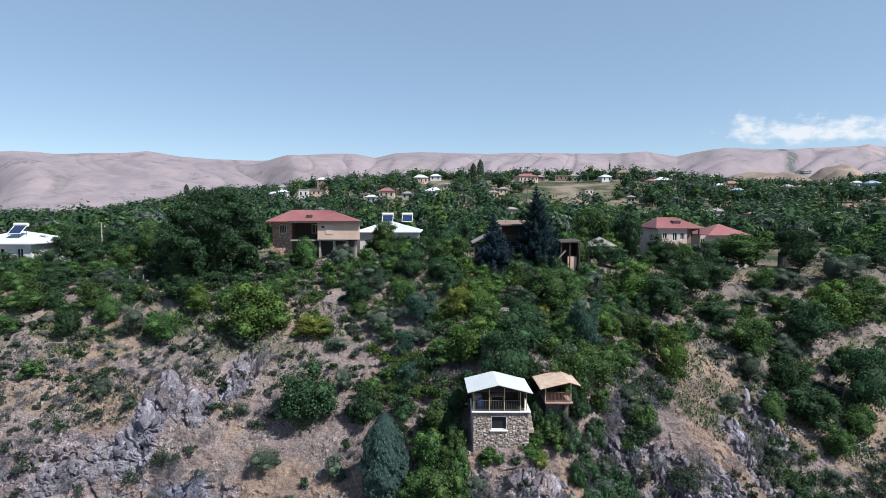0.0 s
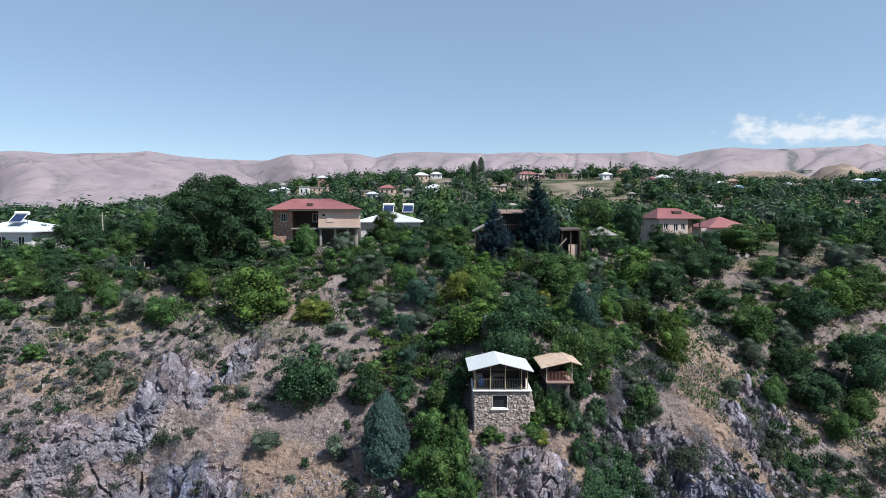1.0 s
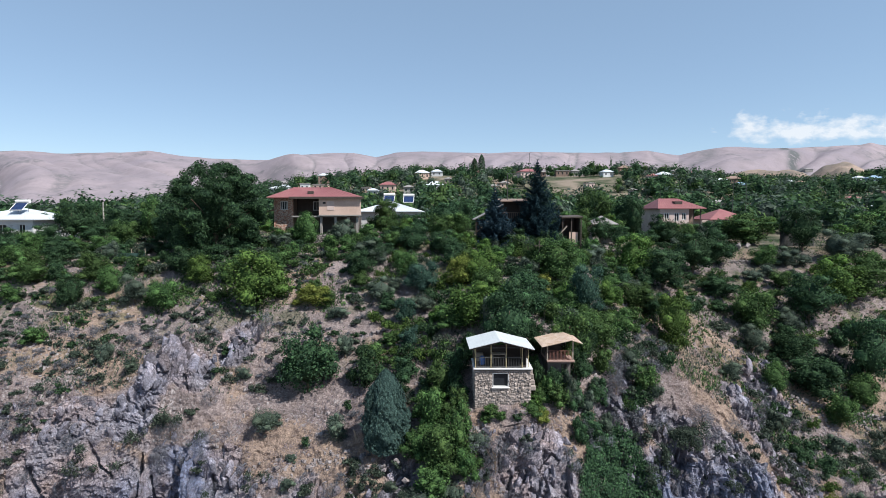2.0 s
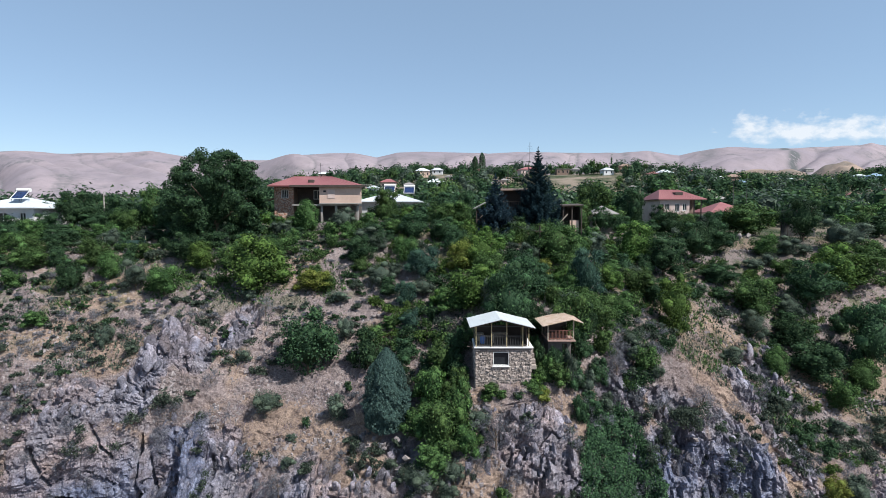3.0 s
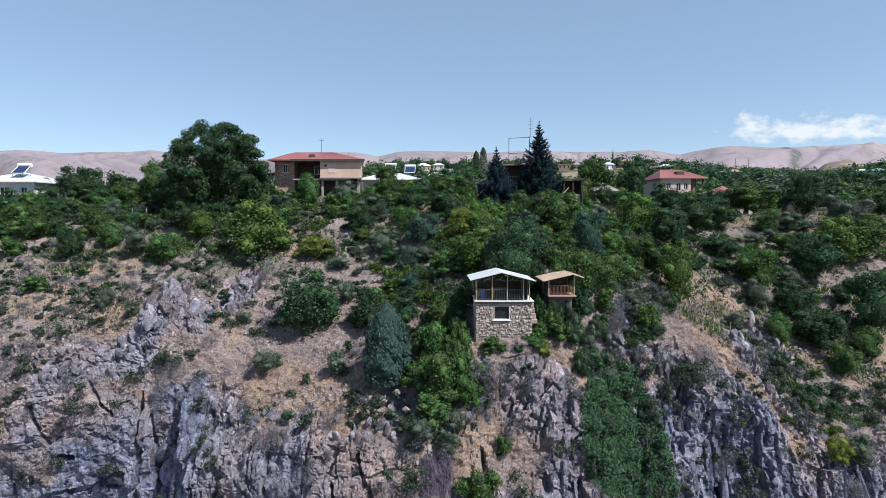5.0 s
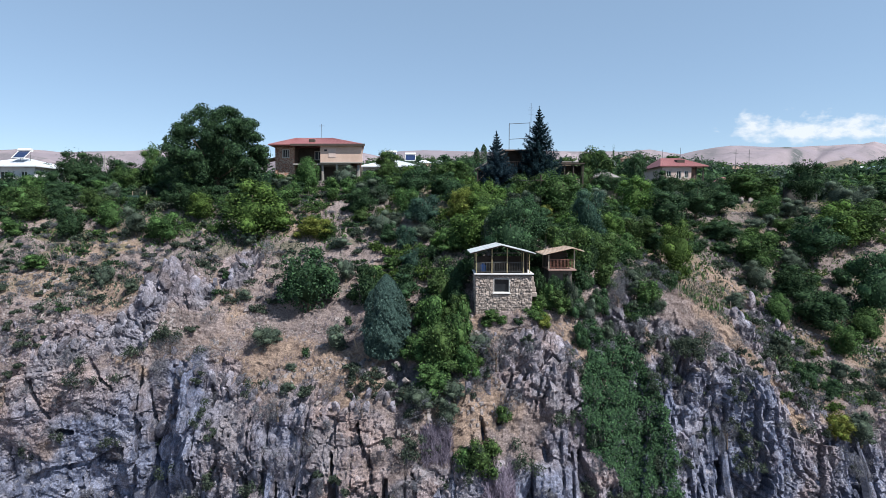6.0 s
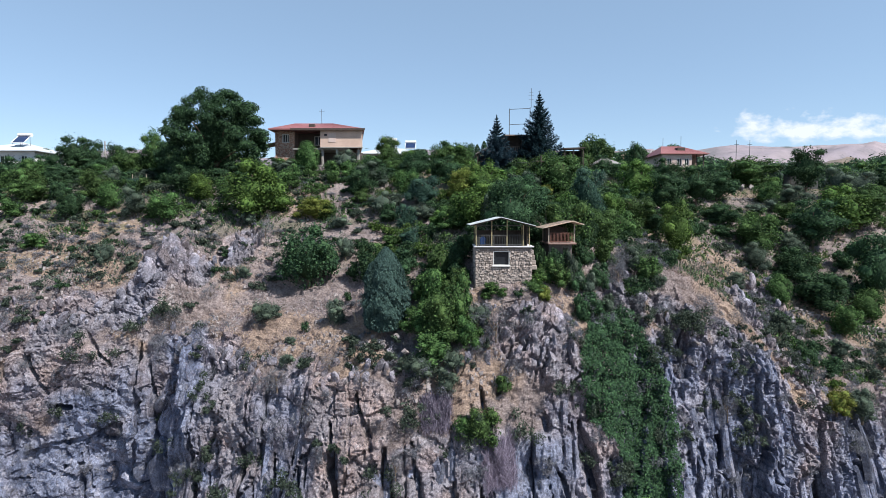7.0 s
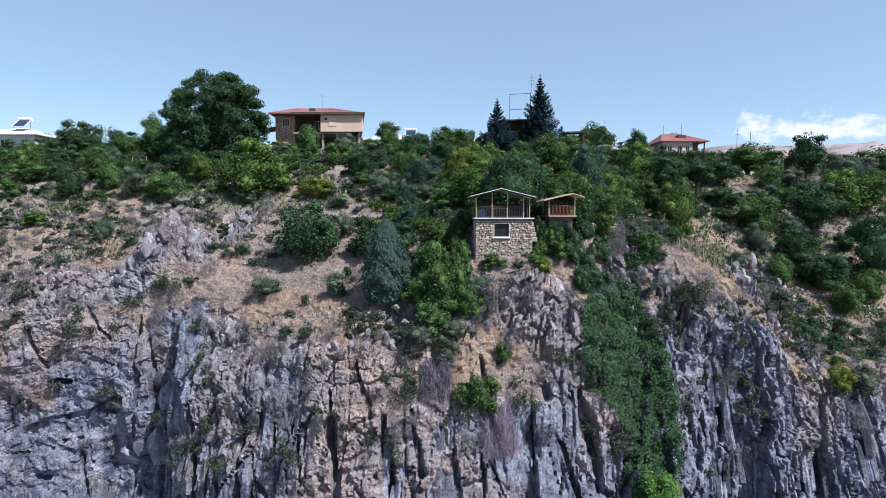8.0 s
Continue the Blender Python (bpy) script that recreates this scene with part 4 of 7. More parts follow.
def wall_with_holes(x0, x1, y0, y1, z0, z1, holes):
    """A wall along x, one solid piece, cut through by holes (x0, x1, z0, z1)."""
    xs = sorted({x0, x1, *[v for o in holes for v in o[:2]]})
    zs = sorted({z0, z1, *[v for o in holes for v in o[2:]]})
    bm = bmesh.new()
    grid = {(i, j, k): bm.verts.new((x, (y0, y1)[k], z)) for i, x in enumerate(xs) for j, z in enumerate(zs) for k in (0, 1)}

    def solid(i, j):
        if not (0 <= i < len(xs) - 1 and 0 <= j < len(zs) - 1):
            return False
        x, z = (xs[i] + xs[i + 1]) / 2, (zs[j] + zs[j + 1]) / 2
        return not any(o[0] < x < o[1] and o[2] < z < o[3] for o in holes)

    for i in range(len(xs) - 1):
        for j in range(len(zs) - 1):
            if not solid(i, j):
                continue
            bm.faces.new([grid[p] for p in ((i, j, 0), (i + 1, j, 0), (i + 1, j + 1, 0), (i, j + 1, 0))])
            bm.faces.new([grid[p] for p in ((i, j, 1), (i, j + 1, 1), (i + 1, j + 1, 1), (i + 1, j, 1))])
            for di, dj, e in ((-1, 0, ((i, j), (i, j + 1))), (1, 0, ((i + 1, j + 1), (i + 1, j))), (0, -1, ((i + 1, j), (i, j))), (0, 1, ((i, j + 1), (i + 1, j + 1)))):
                if not solid(i + di, j + dj):
                    (a, b), (c, d) = e
                    bm.faces.new([grid[p] for p in ((a, b, 0), (c, d, 0), (c, d, 1), (a, b, 1))])
    bmesh.ops.delete(bm, geom=[v for v in bm.verts if not v.link_faces], context="VERTS")
    return bm


def solar_heater(x, y, z, label):
    """A roof water heater: a slanted dark panel with a white tank at its top."""
    root = thing("solar_water_heater", (x, y, z), label, "solar heater", "solar heaters on roofs")
    bm = bmesh.new()
    slab(bm, [(-0.85, -0.75, 0.35), (0.85, -0.75, 0.35), (0.85, 0.6, 1.45), (-0.85, 0.6, 1.45)], 0.08)
    p = part("panel", bm, SOLAR, root, "dark blue glass panel")
    bm = bmesh.new()
    beam(bm, (-0.88, -0.76, 0.36), (0.88, -0.76, 0.36), 0.05, 4), beam(bm, (-0.88, 0.62, 1.48), (0.88, 0.62, 1.48), 0.05, 4)
    for a in (-0.88, 0.88):
        beam(bm, (a, -0.76, 0.36), (a, 0.62, 1.48), 0.05, 4)
    part("panel_frame", bm, WHITE_PAINT, p)
    part("tank", beam(bmesh.new(), (-0.95, 0.75, 1.6), (0.95, 0.75, 1.6), 0.27, 14), WHITE_PAINT, root, "white cylindrical tank")
    for a in (-0.7, 0.7):
        part("leg", beam(bmesh.new(), (a, 0.7, 0), (a, 0.7, 1.4), 0.03, 5), IRON, root)
        part("leg", beam(bmesh.new(), (a, -0.7, 0), (a, -0.7, 0.33), 0.03, 5), IRON, root)
    return root


def stone_hut():
    """The two-storey hut on the cliff's edge: rubble walls below, an open roofed terrace above."""
    hut = thing("stone_hut", (0, 0, 0), "rubble stone hut with open roofed terrace on cliff edge", "hut")
    x0, x1, y0, y1, zf, zs = 2.35, 6.75, 41.5, 44.4, 1.0, 4.3
    wx0, wx1, wz0, wz1 = 3.75, 5.0, 2.95, 4.05
    wall = part("wall", wall_with_holes(x0, x1, y0 + 0.06, y0 + 0.45, zf, zs, [(wx0, wx1, wz0, wz1)]), MORTAR, hut, "rubble masonry front wall")
    side = part("wall", boxes((x0, x0 + 0.4, y0 + 0.452, y1, zf, zs)), MORTAR, hut)
    part("wall", boxes((x1 - 0.4, x1, y0 + 0.452, y1, zf, zs)), MORTAR, hut)
    part("wall", boxes((x0 + 0.4, x1 - 0.4, y1 - 0.3, y1, zf, zs)), MORTAR, hut)
    w = part("window", boxes((wx0 + 0.06, wx1 - 0.06, y0 + 0.2, y0 + 0.23, wz0 + 0.06, wz1 - 0.06)), DARK_GLASS, hut, "dark square window in white frame")
    t = 0.05
    part("window_frame", boxes((wx0, wx1, y0 + 0.02, y0 + 0.25, wz0, wz0 + t), (wx0, wx0 + t, y0 + 0.02, y0 + 0.25, wz0 + t, wz1), (wx1 - t, wx1, y0 + 0.02, y0 + 0.25, wz0 + t, wz1), (wx0 + t, wx1 - t, y0 + 0.02, y0 + 0.25, wz1 - t, wz1)), WHITE_PAINT, w)
    part("window_sill", boxes((wx0 - 0.08, wx1 + 0.08, y0 - 0.12, y0 + 0.06, wz0 - 0.08, wz0 - 0.003), bevel=0.01), WHITE_PAINT, w)
    part("floor_slab", boxes((x0 - 0.12, x1 + 0.12, y0 - 0.15, y1 + 0.1, zs + 0.06, zs + 0.16), bevel=0.02), WHITEWASH, hut, "pale concrete slab")
    part("floor_deck", boxes((x0 + 0.08, x1 - 0.35, y0 + 0.12, y1 - 0.13, zs + 0.162, zs + 0.185)), TIMBER, hut, "dark worn floor boards")
    # posts and roof
    ridge_x, ze, zr = 4.3, 6.1, 6.72
    fl = zs + 0.16
    posts = [2.42, 3.62, 4.8, 6.05]
    for px in posts:
        ztop = zr - 0.1 - abs(px - ridge_x) * 0.3
        part("post", boxes((px - 0.032, px + 0.032, y0, y0 + 0.065, fl, ztop)), YELLOW_POST, hut)
    for px, py in ((2.45, y1 - 0.2), (6.3, y1 - 0.2), (2.45, 43.0), (6.5, 43.0), (6.55, 41.7)):
        part("post", boxes((px - 0.03, px + 0.03, py, py + 0.06, fl, zr - 0.12 - abs(px - ridge_x) * 0.3)), YELLOW_POST, hut)
    for s in (-1, 1):
        eave = 1.9 if s < 0 else 6.95
        bm = bmesh.new()
        lo = zr - abs(eave - ridge_x) * 0.25
        pts = [(eave, 41.0, lo), (ridge_x, 41.0, zr), (ridge_x - 0.12, 44.7, zr), (eave - 0.12, 44.7, lo)]
        slab(bm, pts[::-1] if s > 0 else pts, 0.05)
        roof = part("roof_slope", bm, ZINC, hut, "pale grey metal sheet")
        bm = bmesh.new()
        for k in range(9):
            f = (k + 0.5) / 9
            px, pz = ridge_x + (eave - ridge_x) * f, zr + (lo - zr) * f
            beam(bm, (px, 41.0, pz + 0.01), (px - 0.12, 44.7, pz + 0.004), 0.006, 4)
        part("seam", bm, ZINC, roof)
        bm = beam(bmesh.new(), (eave + s * -0.05, 41.08, lo - 0.09), (ridge_x, 41.08, zr - 0.09), 0.05, 4)
        part("rafter", bm, TIMBER, hut)
    part("tie_beam", beam(bmesh.new(), (2.42, y0 + 0.05, 6.05), (6.1, y0 + 0.05, 6.05), 0.035, 4), IRON, hut)
    # added near-black sheet, the terrace's inner shade put into its colour
    part("back_wall", boxes((x0, x1 - 0.3, y1 - 0.12, y1, fl, 5.6)), TIMBER, hut, "added dark sheet for the terrace's inner shade")
    # added on the open right side, keeps the sun out of the terrace
    part("sun_blocker", boxes((x1 - 0.34, x1 - 0.28, y0 + 0.6, y1 - 0.123, fl, 6.0)), TIMBER, hut, "added dark board keeping sun off the terrace")
    # railing
    rail = part("railing", boxes((x0, x1 - 0.6, y0 + 0.02, y0 + 0.06, fl + 0.82, fl + 0.87), (x0, x1 - 0.6, y0 + 0.02, y0 + 0.06, fl + 0.1, fl + 0.14)), IRON, hut, "dark iron railing")
    for k in range(30):
        bx = x0 + 0.07 + k * (x1 - 0.7 - x0) / 29
        part("baluster", boxes((bx - 0.012, bx + 0.012, y0 + 0.03, y0 + 0.054, fl + 0.14, fl + 0.82)), IRON, rail)
    part("railing", boxes((x0, x0 + 0.04, y0 + 0.1, y1 - 0.2, fl + 0.82, fl + 0.87), (x0, x0 + 0.04, y0 + 0.1, y1 - 0.2, fl + 0.1, fl + 0.14)), IRON, hut)
    # stair stones up the side
    for k in range(4):
        part("step", boxes((x1 + 0.003, x1 + 0.42 - 0.04 * k, y0 + 0.2 + 0.3 * k, y0 + 1.4, 2.6 + 0.38 * k, 2.95 + 0.38 * k), bevel=0.03), STONE, hut)
    # rubble stones: a few shapes, many stones, on the face and the sides
    shapes = []
    rng = random.Random(4)
    for k in range(7):
        bm = boxes((-0.5, 0.5, -0.5, 0.5, -0.5, 0.5))
        for v in bm.verts:
            v.co += Vector([rng.uniform(-0.2, 0.2) for _ in range(3)])
        bmesh.ops.bevel(bm, geom=bm.edges[:], offset=0.18, segments=1, affect="EDGES")
        me = bpy.data.meshes.new("stone")
        bm.to_mesh(me), bm.free()
        me.materials.append(STONE)
        shapes.append(me)

    def course(owner, a0, a1, place):
        z = zf + 0.1
        while z < zs - 0.12:
            h = min(rng.uniform(0.1, 0.175), zs - 0.01 - z)
            a = a0
            while a < a1 - 0.05:
                w_ = rng.uniform(0.12, 0.31)
                if a + w_ > a1 - 0.12:
                    w_ = a1 - a
                yield a, w_, z, h
                a += w_
            z += h

    def clear(a, w_, z, h):
        return a + w_ < wx0 or a > wx1 or z + h < wz0 - 0.06 or z > wz1

    for a, w_, z, h in course(wall, x0, x1, None):
        if not clear(a, w_, z, h):
            if a < wx0 - 0.1:
                w_ = wx0 - a
            elif a + w_ > wx1 + 0.1:
                w_, a = a + w_ - wx1, wx1
            else:
                continue
        st = part_mesh("stone", rng.choice(shapes), wall)
        st.matrix_basis = Matrix.LocRotScale((a + w_ / 2, y0 + 0.09, z + h / 2), Euler((0, rng.uniform(-0.28, 0.28), 0)), (w_ * rng.uniform(0.86, 0.98), rng.uniform(0.1, 0.24), h * rng.uniform(0.8, 1.0)))
    for a, w_, z, h in course(side, y0 + 0.1, y1, None):
        st = part_mesh("stone", rng.choice(shapes), side)
        st.matrix_basis = Matrix.LocRotScale((x0 + 0.02, a + w_ / 2, z + h / 2), Euler((rng.uniform(-0.09, 0.09), 0, 0)), (rng.uniform(0.12, 0.2), w_ - 0.025, h - 0.025))
    # things on the terrace
    drum = thing("water_drum", (3.0, 42.5, fl + 0.025), "blue plastic drum standing on the terrace", "drum")
    bm = bmesh.new()
    bmesh.ops.create_cone(bm, cap_ends=True, segments=18, radius1=0.21, radius2=0.21, depth=0.62, matrix=Matrix.Translation((0, 0, 0.31)))
    bmesh.ops.bevel(bm, geom=[e for e in bm.edges if abs(e.verts[0].co.z - e.verts[1].co.z) < 0.01], offset=0.05, segments=2, affect="EDGES")
    part("body", bm, BLUE_PLASTIC, drum)
    part("lid", beam(bmesh.new(), (0, 0, 0.62), (0, 0, 0.66), 0.15, 14), BLUE_PLASTIC, drum)
    table = thing("table", (4.4, 43.0, fl + 0.025), "plain wooden table on the terrace", "table")
    part("tabletop", boxes((-0.6, 0.6, -0.35, 0.35, 0.7, 0.75)), PLANK, table)
    for a in (-0.53, 0.53):
        for b in (-0.28, 0.28):
            part("leg", boxes((a - 0.03, a + 0.03, b - 0.03, b + 0.03, 0, 0.7)), PLANK, table)
    box_ = thing("storage_box", (2.85, 43.6, fl + 0.025), "weathered wooden storage box on the terrace", "box")
    part("body", boxes((-0.3, 0.3, -0.25, 0.25, 0, 0.6), bevel=0.02), PLANK, box_)


def balcony_shed():
    """The small timber shed with a railed balcony beside the hut."""
    shed = thing("balcony_shed", (0, 0, 0), "small shed with railed balcony and tan roof", "shed")
    x0, x1, y0, y1 = 8.3, 10.4, 43.0, 45.8
    zf = 4.5
    part("base_wall", wall_with_holes(x0 + 0.15, x1 - 0.1, y0 + 0.6, y0 + 0.85, 2.3, zf, [(9.55, 10.0, 3.2, 4.2)]), DARK_WALL, shed, "rough dark lower wall")
    part("base_wall", boxes((x0 + 0.15, x0 + 0.4, y0 + 0.852, y1, 2.3, zf)), DARK_WALL, shed)
    part("base_wall", boxes((x1 - 0.35, x1 - 0.1, y0 + 0.852, y1, 2.3, zf)), DARK_WALL, shed)
    part("door", boxes((9.55, 10.0, y0 + 0.75, y0 + 0.8, 3.2, 4.2)), TIMBER, shed)
    part("floor_slab", boxes((x0 - 0.05, x1 + 0.1, y0 - 0.1, y1, zf + 0.02, zf + 0.15), bevel=0.015), CLAY_SLAB, shed, "dull pinkish floor slab")
    fl = zf + 0.15
    for px, py, zt in ((x0, y0, 5.8), (x1 - 0.05, y0, 6.28), (x0, y1 - 0.2, 5.8), (x1 - 0.05, y1 - 0.2, 6.28)):
        part("post", boxes((px - 0.045, px + 0.045, py, py + 0.09, fl, zt)), PLANK, shed)
    top = 10.15
    for e, ez, count in ((x0 - 0.5, 5.85, 13), (x1 + 0.65, 6.12, 5)):
        pts = [(e, y0 - 0.35, ez), (top, y0 - 0.35, 6.4), (top - 0.1, y1 + 0.2, 6.4), (e - 0.1, y1 + 0.2, ez)]
        roof = part("roof_slope", slab(bmesh.new(), pts if e < top else pts[::-1], 0.05), TAN_SHEET, shed, "tan ribbed roof sheet")
        for k in range(count):
            t = (k + 0.5) / count
            a, z = e + t * (top - e), ez + t * (6.4 - ez)
            part("rib", beam(bmesh.new(), (a, y0 - 0.35, z + 0.012), (a - 0.1, y1 + 0.2, z + 0.012), 0.025, 4), TAN_SHEET, roof)
    part("back_wall", boxes((x0 + 0.05, x1 - 0.1, y1 - 0.25, y1 - 0.1, fl, 5.9)), TIMBER, shed)
    part("side_wall", boxes((x0 + 0.02, x0 + 0.08, y0 + 1.4, y1 - 0.26, fl, 5.8)), TIMBER, shed)
    rail = part("railing", boxes((x0 + 0.045, x1 - 0.095, y0 + 0.02, y0 + 0.06, fl + 0.75, fl + 0.8), (x0 + 0.045, x1 - 0.095, y0 + 0.02, y0 + 0.06, fl + 0.08, fl + 0.12)), BROWN_RAIL, shed, "reddish brown railing")
    for k in range(17):
        bx = x0 + 0.14 + k * (x1 - x0 - 0.32) / 16
        part("baluster", boxes((bx - 0.014, bx + 0.014, y0 + 0.025, y0 + 0.055, fl + 0.12, fl + 0.75)), BROWN_RAIL, rail)


def red_house():
    h = thing("red_roofed_house", (0, 0, 0), "tuff house on pillars with red sheet roof", "house")
    g = lie(-17, 77) - 0.3
    ze = 18.75
    # brick wing, shaded loggia, panelled bay
    part("wall", wall_with_holes(-24.0, -21.3, 76.4, 76.7, g, ze - 0.1, [(-23.05, -22.0, 17.0, 18.2)]), PATCHED_BRICK, h, "patched red brick wall")
    w = window_in(h, -23.05, -22.0, 76.45, 17.0, 18.2, bars=3)
    part("wall", boxes((-24.0, -23.7, 76.702, 85, g, ze - 0.1)), BRICK, h)
    part("wall", boxes((-21.6, -21.3, 76.702, 79, g, ze - 0.1)), RUST, h)
    # the recess's deep shade is put into this wall's near-black colour
    part("wall", wall_with_holes(-21.3, -17.4, 78.6, 78.9, 16.1, ze - 0.1, [(-19.0, -17.9, 16.9, 18.2)]), TIMBER, h, "loggia wall with its deep shade in the colour")
    window_in(h, -19.0, -17.9, 78.65, 16.9, 18.2, bars=1)
    part("floor_slab", boxes((-21.3, -13.6, 75.6, 84.5, 15.95, 16.15)), CONCRETE, h)
    part("bay_wall", boxes((-17.4, -11.6, 75.3, 75.55, 16.3, ze - 0.12)), PINK_TUFF, h, "pinkish panelled bay wall")
    part("bay_wall", boxes((-17.4, -17.15, 75.553, 78.6, 16.3, ze - 0.12)), PINK_TUFF, h)
    part("bay_wall", slab(bmesh.new(), [(-11.85, 75.553, ze - 0.12), (-11.6, 75.553, ze - 0.12), (-13.3, 84.6, ze - 0.12), (-13.55, 84.6, ze - 0.12)], ze - 16.42), PINK_TUFF, h)
    part("vent", boxes((-16.85, -16.45, 75.27, 75.296, 17.8, 18.05)), DARK_GLASS, h)
    part("panel", boxes((-16.25, -15.25, 75.26, 75.297, 16.95, 18.15)), CREAM, h, "blocked-up pale window panel")
    part("cornice", boxes((-17.45, -11.55, 75.22, 75.6, 16.15, 16.29)), CONCRETE, h)
    for px in (-15.2, -13.4, -12.2, -17.2):
        part("pillar", boxes((px - 0.14, px + 0.14, 75.7, 75.98, g - 0.4, 15.95)), CONCRETE, h)
    part("rear_wall", boxes((-23.7, -13.6, 84.6, 84.9, g, ze - 0.1)), PINK_TUFF, h)
    # the shade under the house is put into this wall's dark colour
    part("undercroft_wall", boxes((-21.3, -12.2, 79.5, 79.8, g, 15.95)), DARK_WALL, h)
    bm = bmesh.new()
    hip_roof(bm, -24.5, -11.5, 74.9, 85.4, ze, 1.55, 0.16, (-22.2, -16.6))
    for v in bm.verts:
        if v.co.x > -12 and v.co.y > 80:
            v.co.x = -13.1
        elif v.co.x > -12:
            v.co.x = -11.2
    roof = part("roof", bm, RED_ROOF, h, "faded red sheet metal roof")
    bm = bmesh.new()
    seams(bm, (-24.3, 74.95, ze), (-11.7, 74.95, ze), (-22.2, 80.1, ze + 1.52), (-16.6, 80.1, ze + 1.52), 19)
    part("seam", bm, RED_ROOF, roof)
    part("fascia", boxes((-21.4, -11.15, 74.82, 74.895, ze - 0.26, ze + 0.03)), TIMBER, roof)
    part("chimney", boxes((-19.2, -18.4, 76.3, 76.9, ze, ze + 0.85), bevel=0.03), TIMBER, roof)
    bm = beam(bmesh.new(), (-18.0, 79, ze + 1.3), (-18.0, 79, ze + 3.4), 0.03, 5)
    part("antenna", beam(bm, (-18.4, 79, ze + 3.1), (-17.6, 79, ze + 3.1), 0.02, 4), IRON, h)
    part("awning", slab(bmesh.new(), [(-26.3, 76.5, 16.7), (-24.0, 76.5, 17.1), (-24.0, 79.5, 17.1), (-26.3, 79.5, 16.7)], 0.08), RUST, h)


def plain_house(name, label, x0, x1, y0, y1, zb, ze, rise, wall_m, roof_m, openings=(), over=0.5, turn=0.0, ridge=None, seam_count=0, wing=0.0):
    """A walled house with a hipped roof; openings: (x0, x1, z0, z1) windows of the front."""
    cx, cy = (x0 + x1) / 2, (y0 + y1) / 2
    h = thing(name, (cx, cy, 0), label, "house", turn=turn)
    a, b, c, d = x0 - cx, x1 - cx, y0 - cy, y1 - cy
    part("wall", wall_with_holes(a, b, c, c + 0.3, zb, ze, [(o[0] - cx, o[1] - cx, o[2], o[3]) for o in openings]), wall_m, h)
    part("wall", boxes((a, a + 0.3, c + 0.302, d, zb, ze)), wall_m, h)
    part("wall", boxes((b - 0.3, b, c + 0.302, d, zb, ze)), wall_m, h)
    part("wall", boxes((a + 0.3, b - 0.3, d - 0.3, d, zb, ze)), wall_m, h)
    for o in openings:
        window_in(h, o[0] - cx, o[1] - cx, c + 0.1, o[2], o[3])
    bm = hip_roof(bmesh.new(), a - over, b + over + wing, c - over, d + over, ze + 0.1, rise, 0.12, ridge and (ridge[0] - cx, ridge[1] - cx))
    roof = part("roof", bm, roof_m, h)
    if seam_count:
        run = (d - c) / 2 + over
        r0, r1 = (ridge[0] - cx, ridge[1] - cx) if ridge else (a - over + run, b + over - run)
        part("seam", seams(bmesh.new(), (a - over + 0.2, c - over + 0.05, ze + 0.1), (b + over + wing - 0.2, c - over + 0.05, ze + 0.1), (r0, 0, ze + 0.07 + rise), (r1, 0, ze + 0.07 + rise), seam_count), roof_m, roof)
    return h


